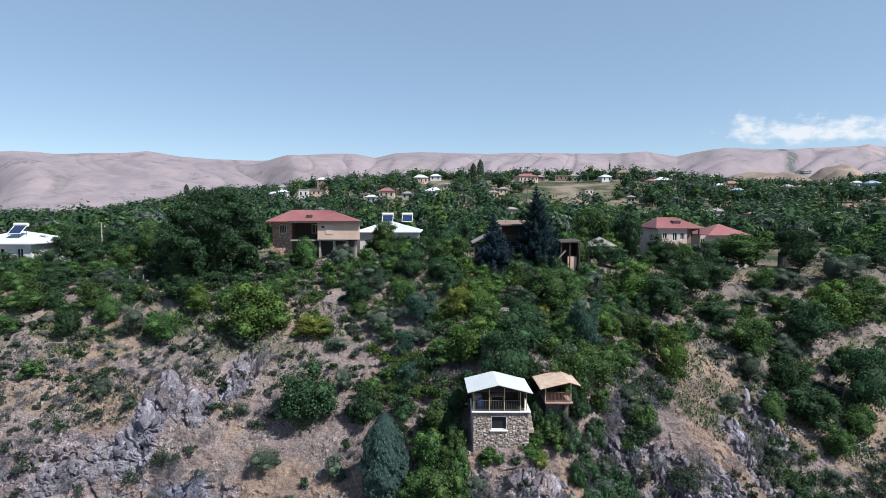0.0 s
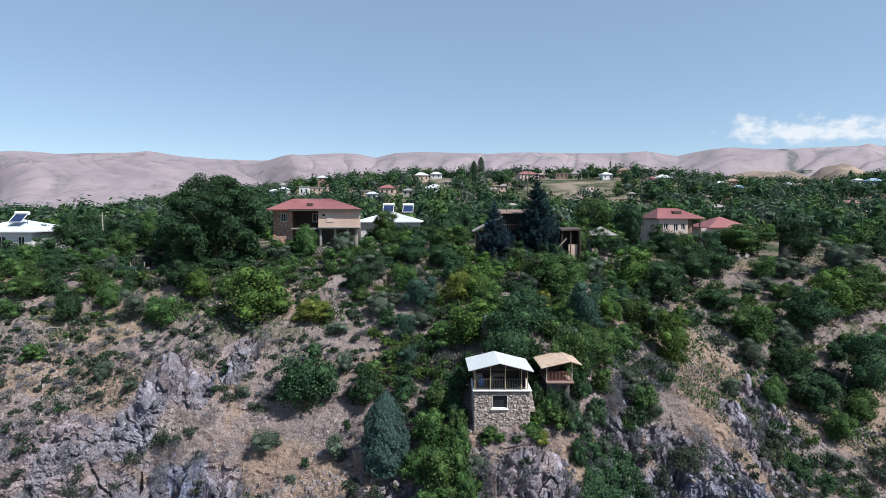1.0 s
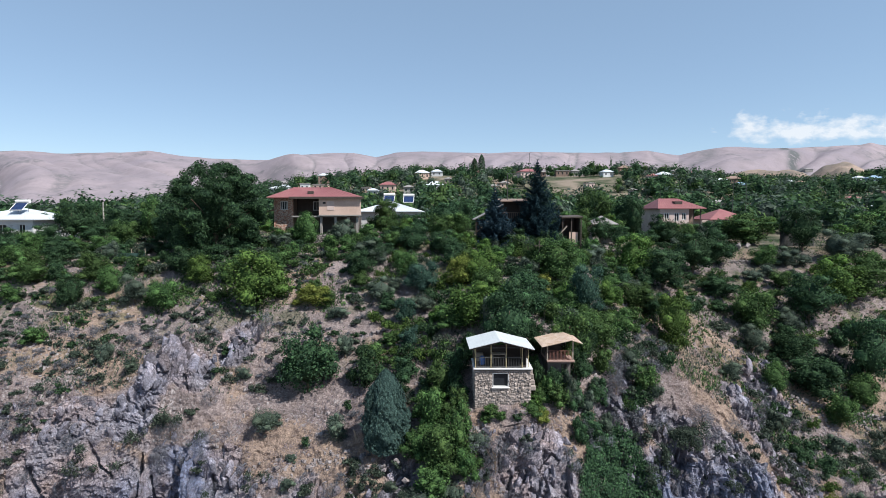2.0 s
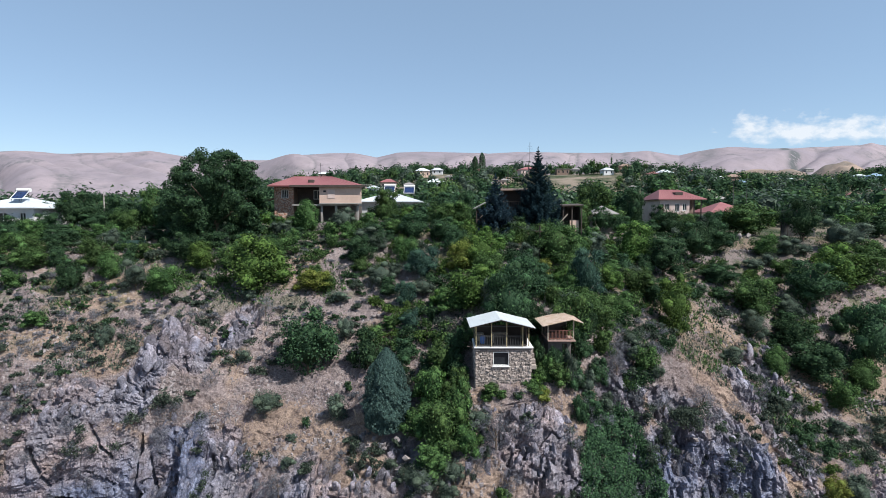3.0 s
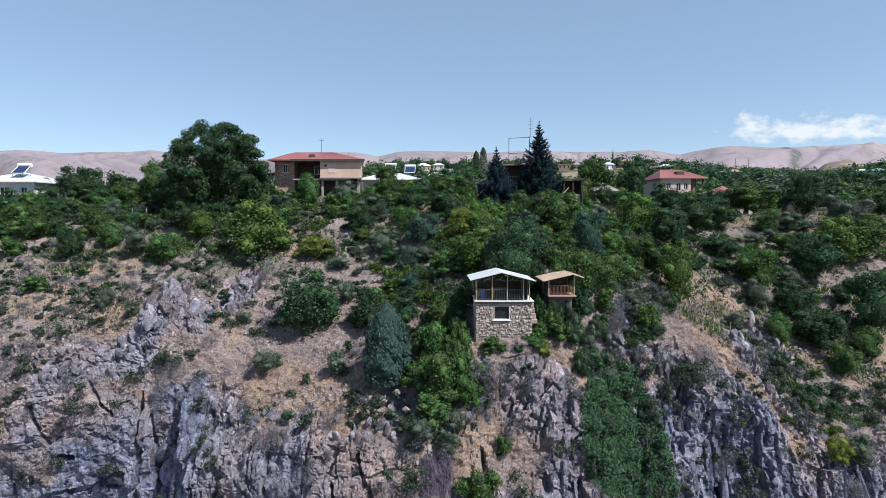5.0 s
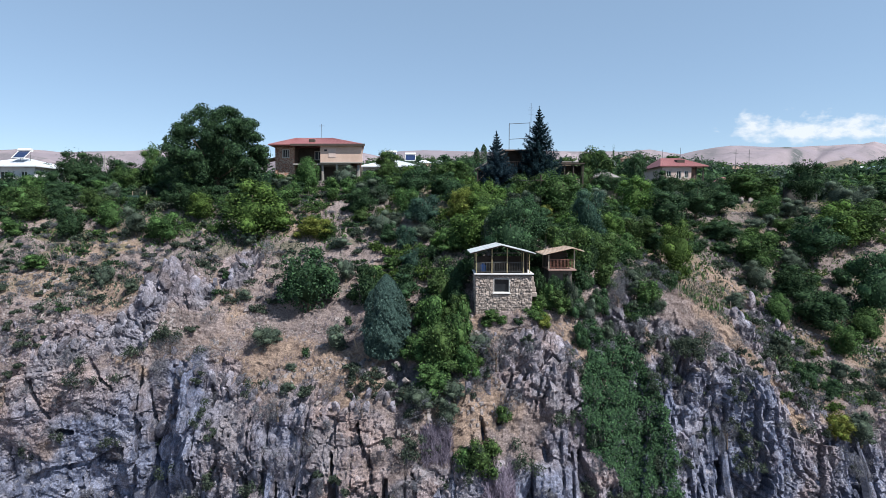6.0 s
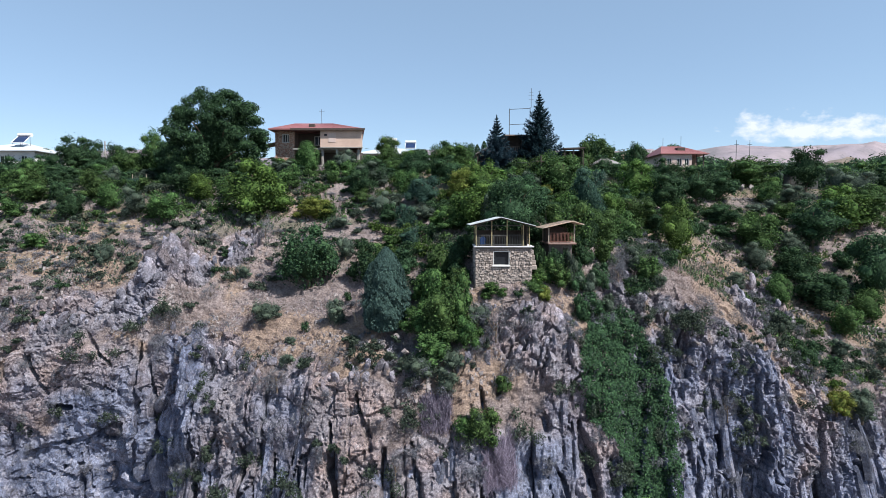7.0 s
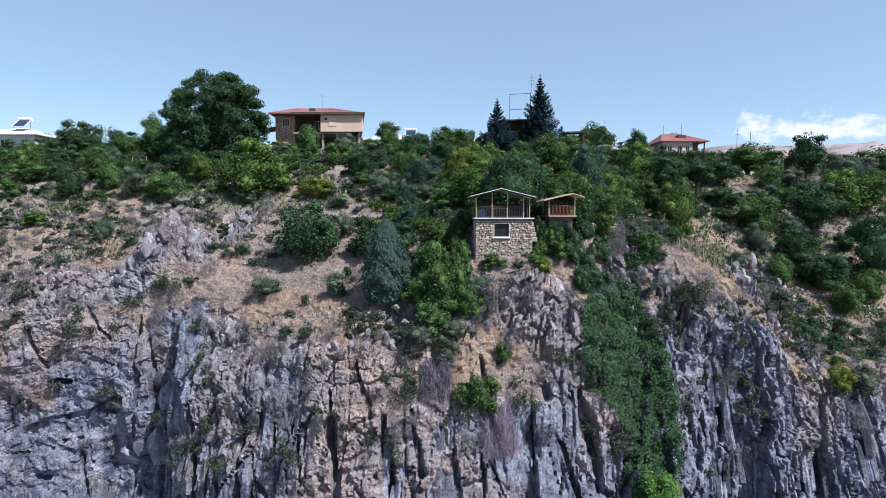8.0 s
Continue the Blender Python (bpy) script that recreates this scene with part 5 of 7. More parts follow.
def timber_house():
    h = thing("timber_house", (0, 0, 0), "dark two-storey timber house with balcony behind spruces", "house")
    g = 12.0
    part("wall", wall_with_holes(8.4, 13.2, 79.0, 79.25, g, 18.2, [(8.9, 9.7, 13.0, 15.0), (10.1, 11.2, 13.6, 15.0), (12.0, 12.8, 13.6, 15.0)]), TIMBER, h)
    part("door", boxes((8.9, 9.7, 79.12, 79.17, 13.0, 15.0)), WHITEWASH, h, "pale door")
    window_in(h, 10.1, 11.2, 79.05, 13.6, 15.0)
    window_in(h, 12.0, 12.8, 79.05, 13.6, 15.0)
    part("wall", boxes((8.4, 8.65, 79.252, 85, g, 18.2)), TIMBER, h)
    part("wall", boxes((12.95, 13.2, 79.252, 85, g, 18.2)), TIMBER, h)
    part("balcony_floor", boxes((8.3, 13.2, 77.6, 78.998, 15.6, 15.75)), TIMBER, h)
    rail = part("balcony_railing", boxes((8.3, 13.2, 77.6, 77.66, 16.55, 16.62)), RUST, h, "brownish wooden railing")
    for k in range(17):
        part("baluster", boxes((8.34 + k * 0.3, 8.4 + k * 0.3, 77.6, 77.65, 15.75, 16.55)), RUST, rail)
    for px in (8.4, 10.8, 13.1):
        part("post", boxes((px - 0.06, px + 0.06, 77.6, 77.72, g, 18.2)), TIMBER, h)
    part("roof", slab(bmesh.new(), [(8.0, 77.2, 18.25), (13.6, 77.2, 18.25), (13.6, 85.4, 18.75), (8.0, 85.4, 18.75)], 0.16), RUST, h, "flat brownish sheet roof")
    # lean-to on its side with an outside stair
    part("lean_to_roof", slab(bmesh.new(), [(4.2, 77.0, 15.6), (8.38, 77.0, 17.8), (8.38, 82.5, 17.8), (4.2, 82.5, 15.6)], 0.12), GREY_ROOF, h)
    part("lean_to_wall", boxes((4.6, 8.38, 80.0, 80.2, g, 15.6)), TIMBER, h)
    for px in (4.5, 6.3):
        part("post", boxes((px - 0.06, px + 0.06, 77.3, 77.42, g, 15.55)), TIMBER, h)
    st = part("stair", slab(bmesh.new(), [(4.6, 76.6, 13.0), (7.4, 76.6, 15.6), (7.4, 77.1, 15.6), (4.6, 77.1, 13.0)], 0.2), PLANK, h, "pale wooden outside stair")
    part("handrail", beam(bmesh.new(), (4.6, 76.6, 13.9), (7.4, 76.6, 16.5), 0.04, 5), PLANK, st)
    mast = thing("antenna_mast", (0, 0, 0), "steel frame mast with antenna above the timber house", "mast")
    for px, zt in ((9.2, 22.3), (12.2, 22.5)):
        part("pole", beam(bmesh.new(), (px, 79.5, 18.35), (px, 79.5, zt), 0.05, 6), IRON, mast)
    for z in (22.2, 20.0):
        part("crossbar", beam(bmesh.new(), (9.2, 79.5, z), (12.2, 79.5, z + 0.15), 0.04, 5), IRON, mast)
    bm = beam(bmesh.new(), (12.35, 79.5, 22.4), (12.35, 79.5, 25.2), 0.03, 5)
    for z, r in ((24.6, 0.3), (24.2, 0.4), (23.6, 0.35)):
        beam(bm, (12.35 - r, 79.5, z), (12.35 + r, 79.5, z), 0.015, 4)
    part("antenna", bm, IRON, mast)


def stair_shed():
    h = thing("stair_shed", (0, 0, 0), "open shed with flat rusty roof and wooden stair", "shed")
    g = lie(17, 75) - 0.3
    part("roof", slab(bmesh.new(), [(15.9, 73.6, 15.95), (18.8, 73.6, 16.05), (18.8, 77, 16.25), (15.9, 77, 16.15)], 0.16), TIMBER, h)
    for px in (16.1, 17.3, 18.6):
        for py in (73.8, 76.8):
            part("post", boxes((px - 0.07, px + 0.07, py, py + 0.14, g, 15.82)), TIMBER, h)
    part("wall", boxes((17.1, 18.3, 74.2, 74.4, g, 13.9)), PINK_TUFF, h, "pinkish block wall")
    # added on the sunny side only to keep the inside dark
    part("side_wall", boxes((18.4, 18.48, 74.0, 76.6, g, 15.8)), TIMBER, h)
    part("back_wall", boxes((16.2, 18.4, 76.6, 76.78, g, 15.9)), TIMBER, h)
    st = part("stair", slab(bmesh.new(), [(14.6, 73.3, 12.6), (16.6, 73.3, 14.8), (16.6, 73.8, 14.8), (14.6, 73.8, 12.6)], 0.16), PLANK, h, "weathered wooden stair")


stone_hut()
balcony_shed()
red_house()
plain_house("white_roofed_house", "pale house with white sheet hip roof", -14.0, -4.2, 88, 98, 12.5, 16.7, 1.75, WHITEWASH, WHITE_ROOF, [(-11.2, -9.8, 14.9, 16.2), (-6.4, -5.2, 14.9, 16.2)], 0.6, seam_count=16)
solar_heater(-9.3, 91.5, 18.0, "solar water heater on the white sheet roof")
solar_heater(-6.2, 94.5, 18.0, "solar water heater on the white sheet roof")
plain_house("white_roofed_house", "low white house with pale blue-grey roof", -66.5, -56.6, 74.5, 84, 11.8, 15.6, 1.6, WHITEWASH, WHITE_ROOF, [(-61.5, -60.3, 13.6, 15.0), (-58.6, -57.7, 13.3, 15.0)], 0.6, seam_count=16)
solar_heater(-60.0, 76.6, 16.6, "solar water heater on the pale roof")
ph = plain_house("red_roofed_house", "cream plastered house with red hip roof and porch", 36.6, 41.6, 92.5, 101.0, 11.5, 17.2, 1.75, CREAM, RED_ROOF, [(37.4, 38.2, 15.5, 16.5), (39.1, 39.9, 15.1, 16.5), (40.4, 41.1, 15.3, 16.5)], 0.45, ridge=(38.0, 41.4), seam_count=16, wing=2.3)
part("porch_wall", boxes((2.402, 4.6, -1.2, -0.95, 11.5, 17.15)), RUST, ph, "shaded brown porch wall")
part("porch_floor", boxes((2.402, 4.7, -4.1, -1.202, 13.9, 14.1)), CONCRETE, ph)
for px in (3.4, 4.6):
    part("porch_post", boxes((px - 0.08, px + 0.08, -4.05, -3.89, 11.5, 17.18)), TIMBER, ph)
part("dormer", boxes((0.6, 1.9, -2.9, -1.7, 17.9, 18.5)), TIMBER, ph)
for px, py, zt in ((-0.6, 0.5, 20.6), (2.2, -0.4, 20.8)):
    part("antenna", beam(bmesh.new(), (px, py, 18.3), (px, py, zt), 0.03, 5), IRON, ph)
plain_house("red_roofed_house", "long house with weathered red hip roof", 57.0, 65.0, 116, 125, 11.5, 15.0, 2.3, CREAM, RED_ROOF, [(55, 56, 13, 14.3)], 0.7)
timber_house()
stair_shed()
plain_house("grey_roofed_shed", "small grey shed with grey slate roof", 23.0, 26.6, 84, 88, 11.5, 14.7, 1.3, CONCRETE, GREY_ROOF, [(24.5, 25.3, 13.0, 14.2)], 0.3)

# x, y, height and width of the plants, by kind and form
PLANTS = {
    ('bright', 'bush', 0): [(-20.4, 57.5, 6.8, 8.2), (4.1, 59.0, 4.3, 5.2), (2.7, 51.5, 4.9, 5.9), (-28.1, 62.0, 3.4, 4.6), (51.8, 71.0, 7.0, 8.5), (14.5, 35.5, 3.6, 4.3), (17.7, 57.5, 3.2, 3.8)],
    ('green', 'bush', 2): [(-1.0, 41.5, 3.8, 2.7), (1.0, 39.6, 4.3, 3.0), (-1.3, 42.5, 2.4, 3.3), (1.7, 38.5, 2.2, 2.5)],
    ('olive', 'small', 1): [(-8.9, 43.5, 2.4, 2.9)],
    ('bright', 'tree', 0): [(24.3, 70.0, 6.1, 6.3), (24.0, 56.0, 6.7, 4.9)],
    ('dark', 'bush', 0): [(-3.9, 70.0, 3.7, 5.0), (-0.3, 69.0, 3.6, 4.9), (7.4, 52.0, 5.0, 5.1), (-12.5, 48.9, 6.6, 6.8), (-7.0, 48.0, 4.1, 3.5), (-41.1, 59.0, 4.1, 3.7), (-49.0, 69.0, 2.8, 5.3), (-30.4, 63.5, 4.1, 4.9), (-49.9, 82.0, 5.6, 5.4), (-58.7, 73.0, 3.9, 4.8), (-51.9, 72.0, 2.6, 4.7), (39.8, 80.0, 5.0, 7.0), (35.8, 70.0, 2.9, 5.7), (40.5, 62.0, 4.5, 6.1), (40.2, 58.0, 4.7, 7.0), (33.2, 49.0, 2.4, 2.8), (10.4, 42.5, 2.6, 2.1), (11.4, 41.5, 1.9, 2.5), (-8.9, 66.0, 3.6, 4.3), (32.1, 86.0, 2.8, 4.7), (36.0, 87.0, 4.1, 4.8), (8.4, 57.5, 3.2, 3.8), (-9.9, 63.5, 3.5, 4.2), (-10.4, 84.0, 2.8, 4.6)],
    ('dark', 'bush', 1): [(-6.9, 84.0, 3.1, 4.6), (-56.3, 71.0, 3.2, 5.4)],
    ('dark', 'small', 0): [(-11.5, 43.5, 1.2, 1.0)],
    ('dark', 'tree', 0): [(5.7, 47.0, 6.3, 5.4), (-53.5, 78.0, 6.3, 6.1), (-53.3, 82.0, 6.2, 4.5), (-44.8, 79.0, 4.6, 6.0), (-39.1, 76.0, 5.8, 4.2), (-59.6, 80.0, 4.7, 6.1), (27.5, 68.0, 5.8, 6.7), (34.9, 76.0, 6.2, 6.6), (56.1, 85.0, 7.3, 6.3), (46.1, 68.0, 6.7, 7.4), (47.9, 60.0, 8.8, 6.2), (23.2, 60.0, 3.4, 3.9), (-4.1, 79.0, 3.2, 5.2), (0.0, 84.0, 5.6, 6.4), (3.3, 90.0, 6.4, 4.3), (25.8, 96.0, 8.5, 6.7), (31.9, 91.5, 7.7, 4.0)],
    ('green', 'bush', 0): [(-24.6, 62.0, 3.2, 4.7), (-20.0, 64.0, 2.6, 4.2), (-18.2, 72.0, 4.8, 4.3), (-6.6, 71.0, 2.4, 3.9), (0.9, 52.0, 2.8, 4.5), (-0.3, 44.0, 3.5, 3.1), (-0.3, 38.8, 4.2, 4.2), (1.5, 38.0, 2.9, 2.5), (10.3, 62.0, 4.2, 4.1), (11.1, 46.5, 5.4, 4.6), (10.3, 51.5, 2.4, 2.8), (-30.1, 57.5, 3.6, 4.4), (-38.0, 61.0, 3.4, 4.0), (-48.8, 63.0, 3.0, 5.5), (-40.8, 63.0, 4.1, 4.8), (-54.0, 68.0, 2.6, 5.2), (-49.5, 64.0, 4.0, 4.9), (-45.4, 72.0, 2.8, 4.7), (47.1, 80.0, 3.7, 5.2), (37.7, 65.5, 5.4, 6.4), (35.4, 57.0, 3.6, 3.7), (17.3, 52.5, 2.9, 3.4), (17.5, 46.0, 2.7, 3.0), (41.1, 55.0, 3.7, 4.0)],
    ('green', 'bush', 1): [(45.7, 58.0, 3.8, 4.4), (26.4, 85.0, 4.1, 5.6), (0.5, 39.5, 2.9, 3.5), (-1.9, 40.0, 2.6, 3.1), (-0.7, 37.5, 2.7, 3.5), (-12.2, 69.0, 2.6, 3.0), (-18.9, 73.0, 3.6, 4.0), (-21.6, 73.0, 2.4, 4.0), (38.3, 87.0, 3.9, 4.8), (12.2, 53.0, 3.0, 3.5), (6.3, 54.0, 2.9, 3.5), (4.7, 56.0, 3.6, 4.3), (1.1, 42.0, 2.1, 2.1), (7.6, 42.2, 1.5, 2.1), (9.0, 42.3, 2.3, 2.9), (-4.5, 63.0, 3.5, 4.1), (-54.1, 71.0, 3.7, 4.7)],
    ('green', 'small', 0): [(-13.7, 66.0, 2.0, 2.5), (-9.7, 52.0, 3.2, 2.3), (-12.8, 58.5, 2.2, 2.6), (-9.6, 62.0, 2.0, 2.7), (-14.5, 60.5, 1.8, 2.0), (-32.6, 51.0, 2.9, 2.1), (-41.6, 54.0, 1.8, 3.2), (-48.5, 60.0, 2.5, 3.3), (2.4, 35.0, 2.9, 3.1), (4.0, 36.5, 1.4, 1.6), (1.2, 35.0, 1.8, 1.9), (-15.5, 46.0, 2.5, 3.6), (-12.4, 42.5, 0.8, 1.4), (6.8, 41.2, 1.2, 2.4), (3.6, 41.0, 1.0, 1.8)],
    ('green', 'tree', 0): [(12.6, 60.0, 5.2, 6.6), (14.0, 49.0, 3.9, 4.6), (-41.9, 78.0, 7.0, 4.3), (49.7, 90.0, 5.7, 10.8), (55.0, 72.0, 5.1, 8.7), (21.3, 60.0, 3.6, 4.6), (-8.9, 82.0, 5.3, 4.7), (20.2, 88.0, 5.1, 4.8)],
    ('grey', 'bush', 0): [(21.9, 45.0, 2.3, 2.5), (3.7, 38.2, 3.7, 3.1)],
    ('grey', 'small', 0): [(-32.1, 47.5, 1.4, 1.8), (-18.1, 54.0, 2.9, 2.0), (25.3, 46.0, 1.9, 2.2), (-12.3, 38.5, 2.0, 2.5), (-23.6, 45.5, 2.1, 3.3), (-32.2, 47.5, 1.7, 1.8), (-21.2, 48.0, 1.8, 2.1), (-14.8, 39.5, 1.0, 1.5), (-9.5, 36.5, 1.8, 1.6), (-3.2, 34.0, 1.8, 1.5), (-5.8, 36.5, 1.7, 1.8), (22.0, 41.0, 2.3, 1.8), (18.0, 43.5, 1.9, 1.9), (14.4, 45.5, 1.9, 2.2)],
    ('olive', 'bush', 0): [(-13.6, 73.0, 3.3, 4.0), (-9.1, 66.0, 3.1, 5.8), (4.3, 50.0, 3.9, 3.3), (-11.3, 57.0, 1.8, 3.4), (-34.0, 59.0, 3.7, 4.5), (50.4, 80.0, 3.3, 5.2), (30.0, 56.0, 2.1, 3.8), (16.7, 48.0, 2.2, 2.6), (36.7, 46.5, 3.0, 3.6), (35.7, 62.0, 3.7, 4.1), (12.6, 44.0, 1.7, 1.9), (-1.5, 36.5, 2.3, 3.2), (0.1, 36.0, 2.2, 2.4), (10.2, 42.5, 1.9, 2.0)],
    ('olive', 'small', 0): [(-29.1, 49.5, 1.8, 2.3), (-20.5, 56.0, 2.1, 2.1), (31.8, 51.0, 2.5, 2.8), (-18.9, 50.0, 2.0, 2.0)],
    ('pine', 'bush', 0): [(-2.4, 60.0, 3.7, 4.9), (-4.0, 55.0, 3.0, 3.1), (-3.3, 51.0, 2.7, 2.5)],
    ('pine', 'tree', 0): [(13.9, 53.0, 6.0, 4.2)],
    ('yellow', 'bush', 0): [(1.9, 59.0, 3.8, 4.5)],
    ('yellow', 'small', 0): [(10.4, 57.5, 2.2, 2.5), (-14.3, 58.5, 2.7, 5.1), (33.7, 45.5, 2.4, 3.2), (16.7, 38.5, 0.8, 1.5), (7.5, 41.0, 1.4, 1.8)],
}
VILLAGE_A = [(-146.8, 405.0, 8.9, 3.8, 'pink', 'flat'), (-132.1, 405.0, 5.9, 3.0, 'white', 'grey'), (-118.6, 346.0, 5.8, 2.9, 'grey', 'grey'), (-93.3, 302.0, 5.3, 2.8, 'white', 'white'), (-89.4, 306.0, 5.7, 2.9, 'white', 'white'), (-72.9, 286.0, 4.8, 4.5, 'white', 'flat'), (-82.4, 374.0, 7.0, 5.4, 'dark', 'white'), (-65.2, 290.0, 7.8, 2.7, 'pink', 'flat'), (-57.0, 388.0, 5.7, 4.0, 'pink', 'flat'), (-47.3, 405.0, 10.1, 3.4, 'dark', 'flat'), (-31.4, 405.0, 8.4, 2.6, 'cream', 'white'), (-27.5, 268.0, 7.3, 3.3, 'pink', 'red'), (-17.2, 264.0, 4.7, 2.6, 'grey', 'grey'), (-33.7, 258.0, 4.6, 2.6, 'white', 'white'), (-38.3, 268.0, 3.9, 2.6, 'pink', 'flat'), (-14.1, 342.0, 8.5, 3.6, 'pink', 'white'), (-4.8, 358.0, 7.0, 2.6, 'white', 'white'), (-4.5, 272.0, 8.5, 2.6, 'white', 'white'), (2.5, 298.0, 4.3, 2.6, 'cream', 'grey'), (21.7, 344.0, 5.0, 2.9, 'pink', 'red')]
VILLAGE_B = [(52.0, 340.0, 12.0, 3.2, 'cream', 'red'), (63.0, 354.0, 5.2, 2.6, 'dark', 'grey'), (86.0, 360.0, 5.6, 3.0, 'grey', 'grey'), (97.9, 330.0, 6.5, 2.7, 'white', 'white'), (117.7, 358.0, 8.2, 3.4, 'brown', 'brown'), (84.0, 244.0, 3.0, 2.6, 'grey', 'grey'), (24.3, 266.0, 4.4, 2.6, 'pink', 'grey'), (26.1, 208.0, 3.9, 2.6, 'grey', 'grey'), (170.5, 374.0, 6.2, 3.1, 'white', 'red'), (162.0, 320.0, 5.3, 2.7, 'white', 'white'), (183.3, 348.0, 8.7, 3.3, 'dark', 'brown'), (163.0, 302.0, 6.3, 2.6, 'blue', 'blue'), (224.4, 356.0, 5.6, 3.0, 'white', 'white'), (231.8, 356.0, 5.9, 2.6, 'grey', 'brown'), (596.6, 900.0, 13.0, 2.8, 'grey', 'grey'), (113.8, 202.0, 3.6, 2.4, 'white', 'red')]
VILLAGE_C = [(92.4, 194.0, 7.3, 2.6, 'blue', 'grey'), (103.1, 206.0, 5.1, 2.6, 'grey', 'grey'), (261.7, 346.0, 5.4, 3.6, 'white', 'white'), (257.6, 328.0, 7.5, 2.6, 'blue', 'blue'), (165.7, 222.0, 5.1, 2.6, 'pink', 'red'), (144.0, 198.0, 4.1, 2.6, 'grey', 'white'), (122.2, 198.0, 2.9, 2.6, 'grey', 'white'), (149.9, 190.0, 2.4, 2.6, 'white', 'white'), (287.1, 405.0, 10.1, 2.6, 'brown', 'white'), (192.5, 238.0, 3.0, 2.6, 'pink', 'red'), (-182.4, 342.0, 7.1, 2.8, 'cream', 'grey'), (-202.4, 405.0, 8.0, 3.4, 'dark', 'grey'), (-181.6, 386.0, 8.0, 3.2, 'pink', 'grey'), (-158.1, 232.0, 8.2, 2.9, 'dark', 'white'), (-63.4, 356.0, 5.2, 2.6, 'grey', 'flat'), (117.4, 310.0, 5.2, 2.6, 'cream', 'red'), (72.6, 274.0, 4.6, 2.6, 'cream', 'flat'), (30.5, 278.0, 4.3, 2.6, 'pink', 'grey')]
for (kind, form, _), spots in PLANTS.items():
    for k, (x, y, height, width) in enumerate(spots):
        plant("olive" if kind == "green" and form == "small" and x < -5 and y < 53 else kind, form, x, y, height, width, 37 * k + 11 * len(kind))
walnut(-30.2, 71.5, 12.4, 13.4, 5)
spruce(12.9, 75.6, 11.9, 9.0, 6, "tall dark blue-green spruce before the timber house")
spruce(6.7, 72.3, 8.3, 7.2, 8, "smaller dark blue-green spruce before the timber house")
juniper(-4.6, 41.5, 6.35, 3.9, 7)

# more garden trees over the plateau; views towards the houses stay open
spread = random.Random(11)
CLEAR = [(-27, -3, 75, 99), (3, 30, 74, 92), (31, 64, 92, 122), (-70, -53, 74, 86), (-38, -22, 71, 74)]
TAKEN = [(x, y, w) for spots in PLANTS.values() for x, y, h, w in spots]


def free(x, y, size, crowd=0.36):
    if any((x - a) ** 2 + (y - b) ** 2 < (crowd * (size + w)) ** 2 for a, b, w in TAKEN):
        return False
    TAKEN.append((x, y, size))
    return True


def hides_house(x, y):
    return any(a - 1 < x * c / y < b + 1 and y < d for a, b, c, d in CLEAR)


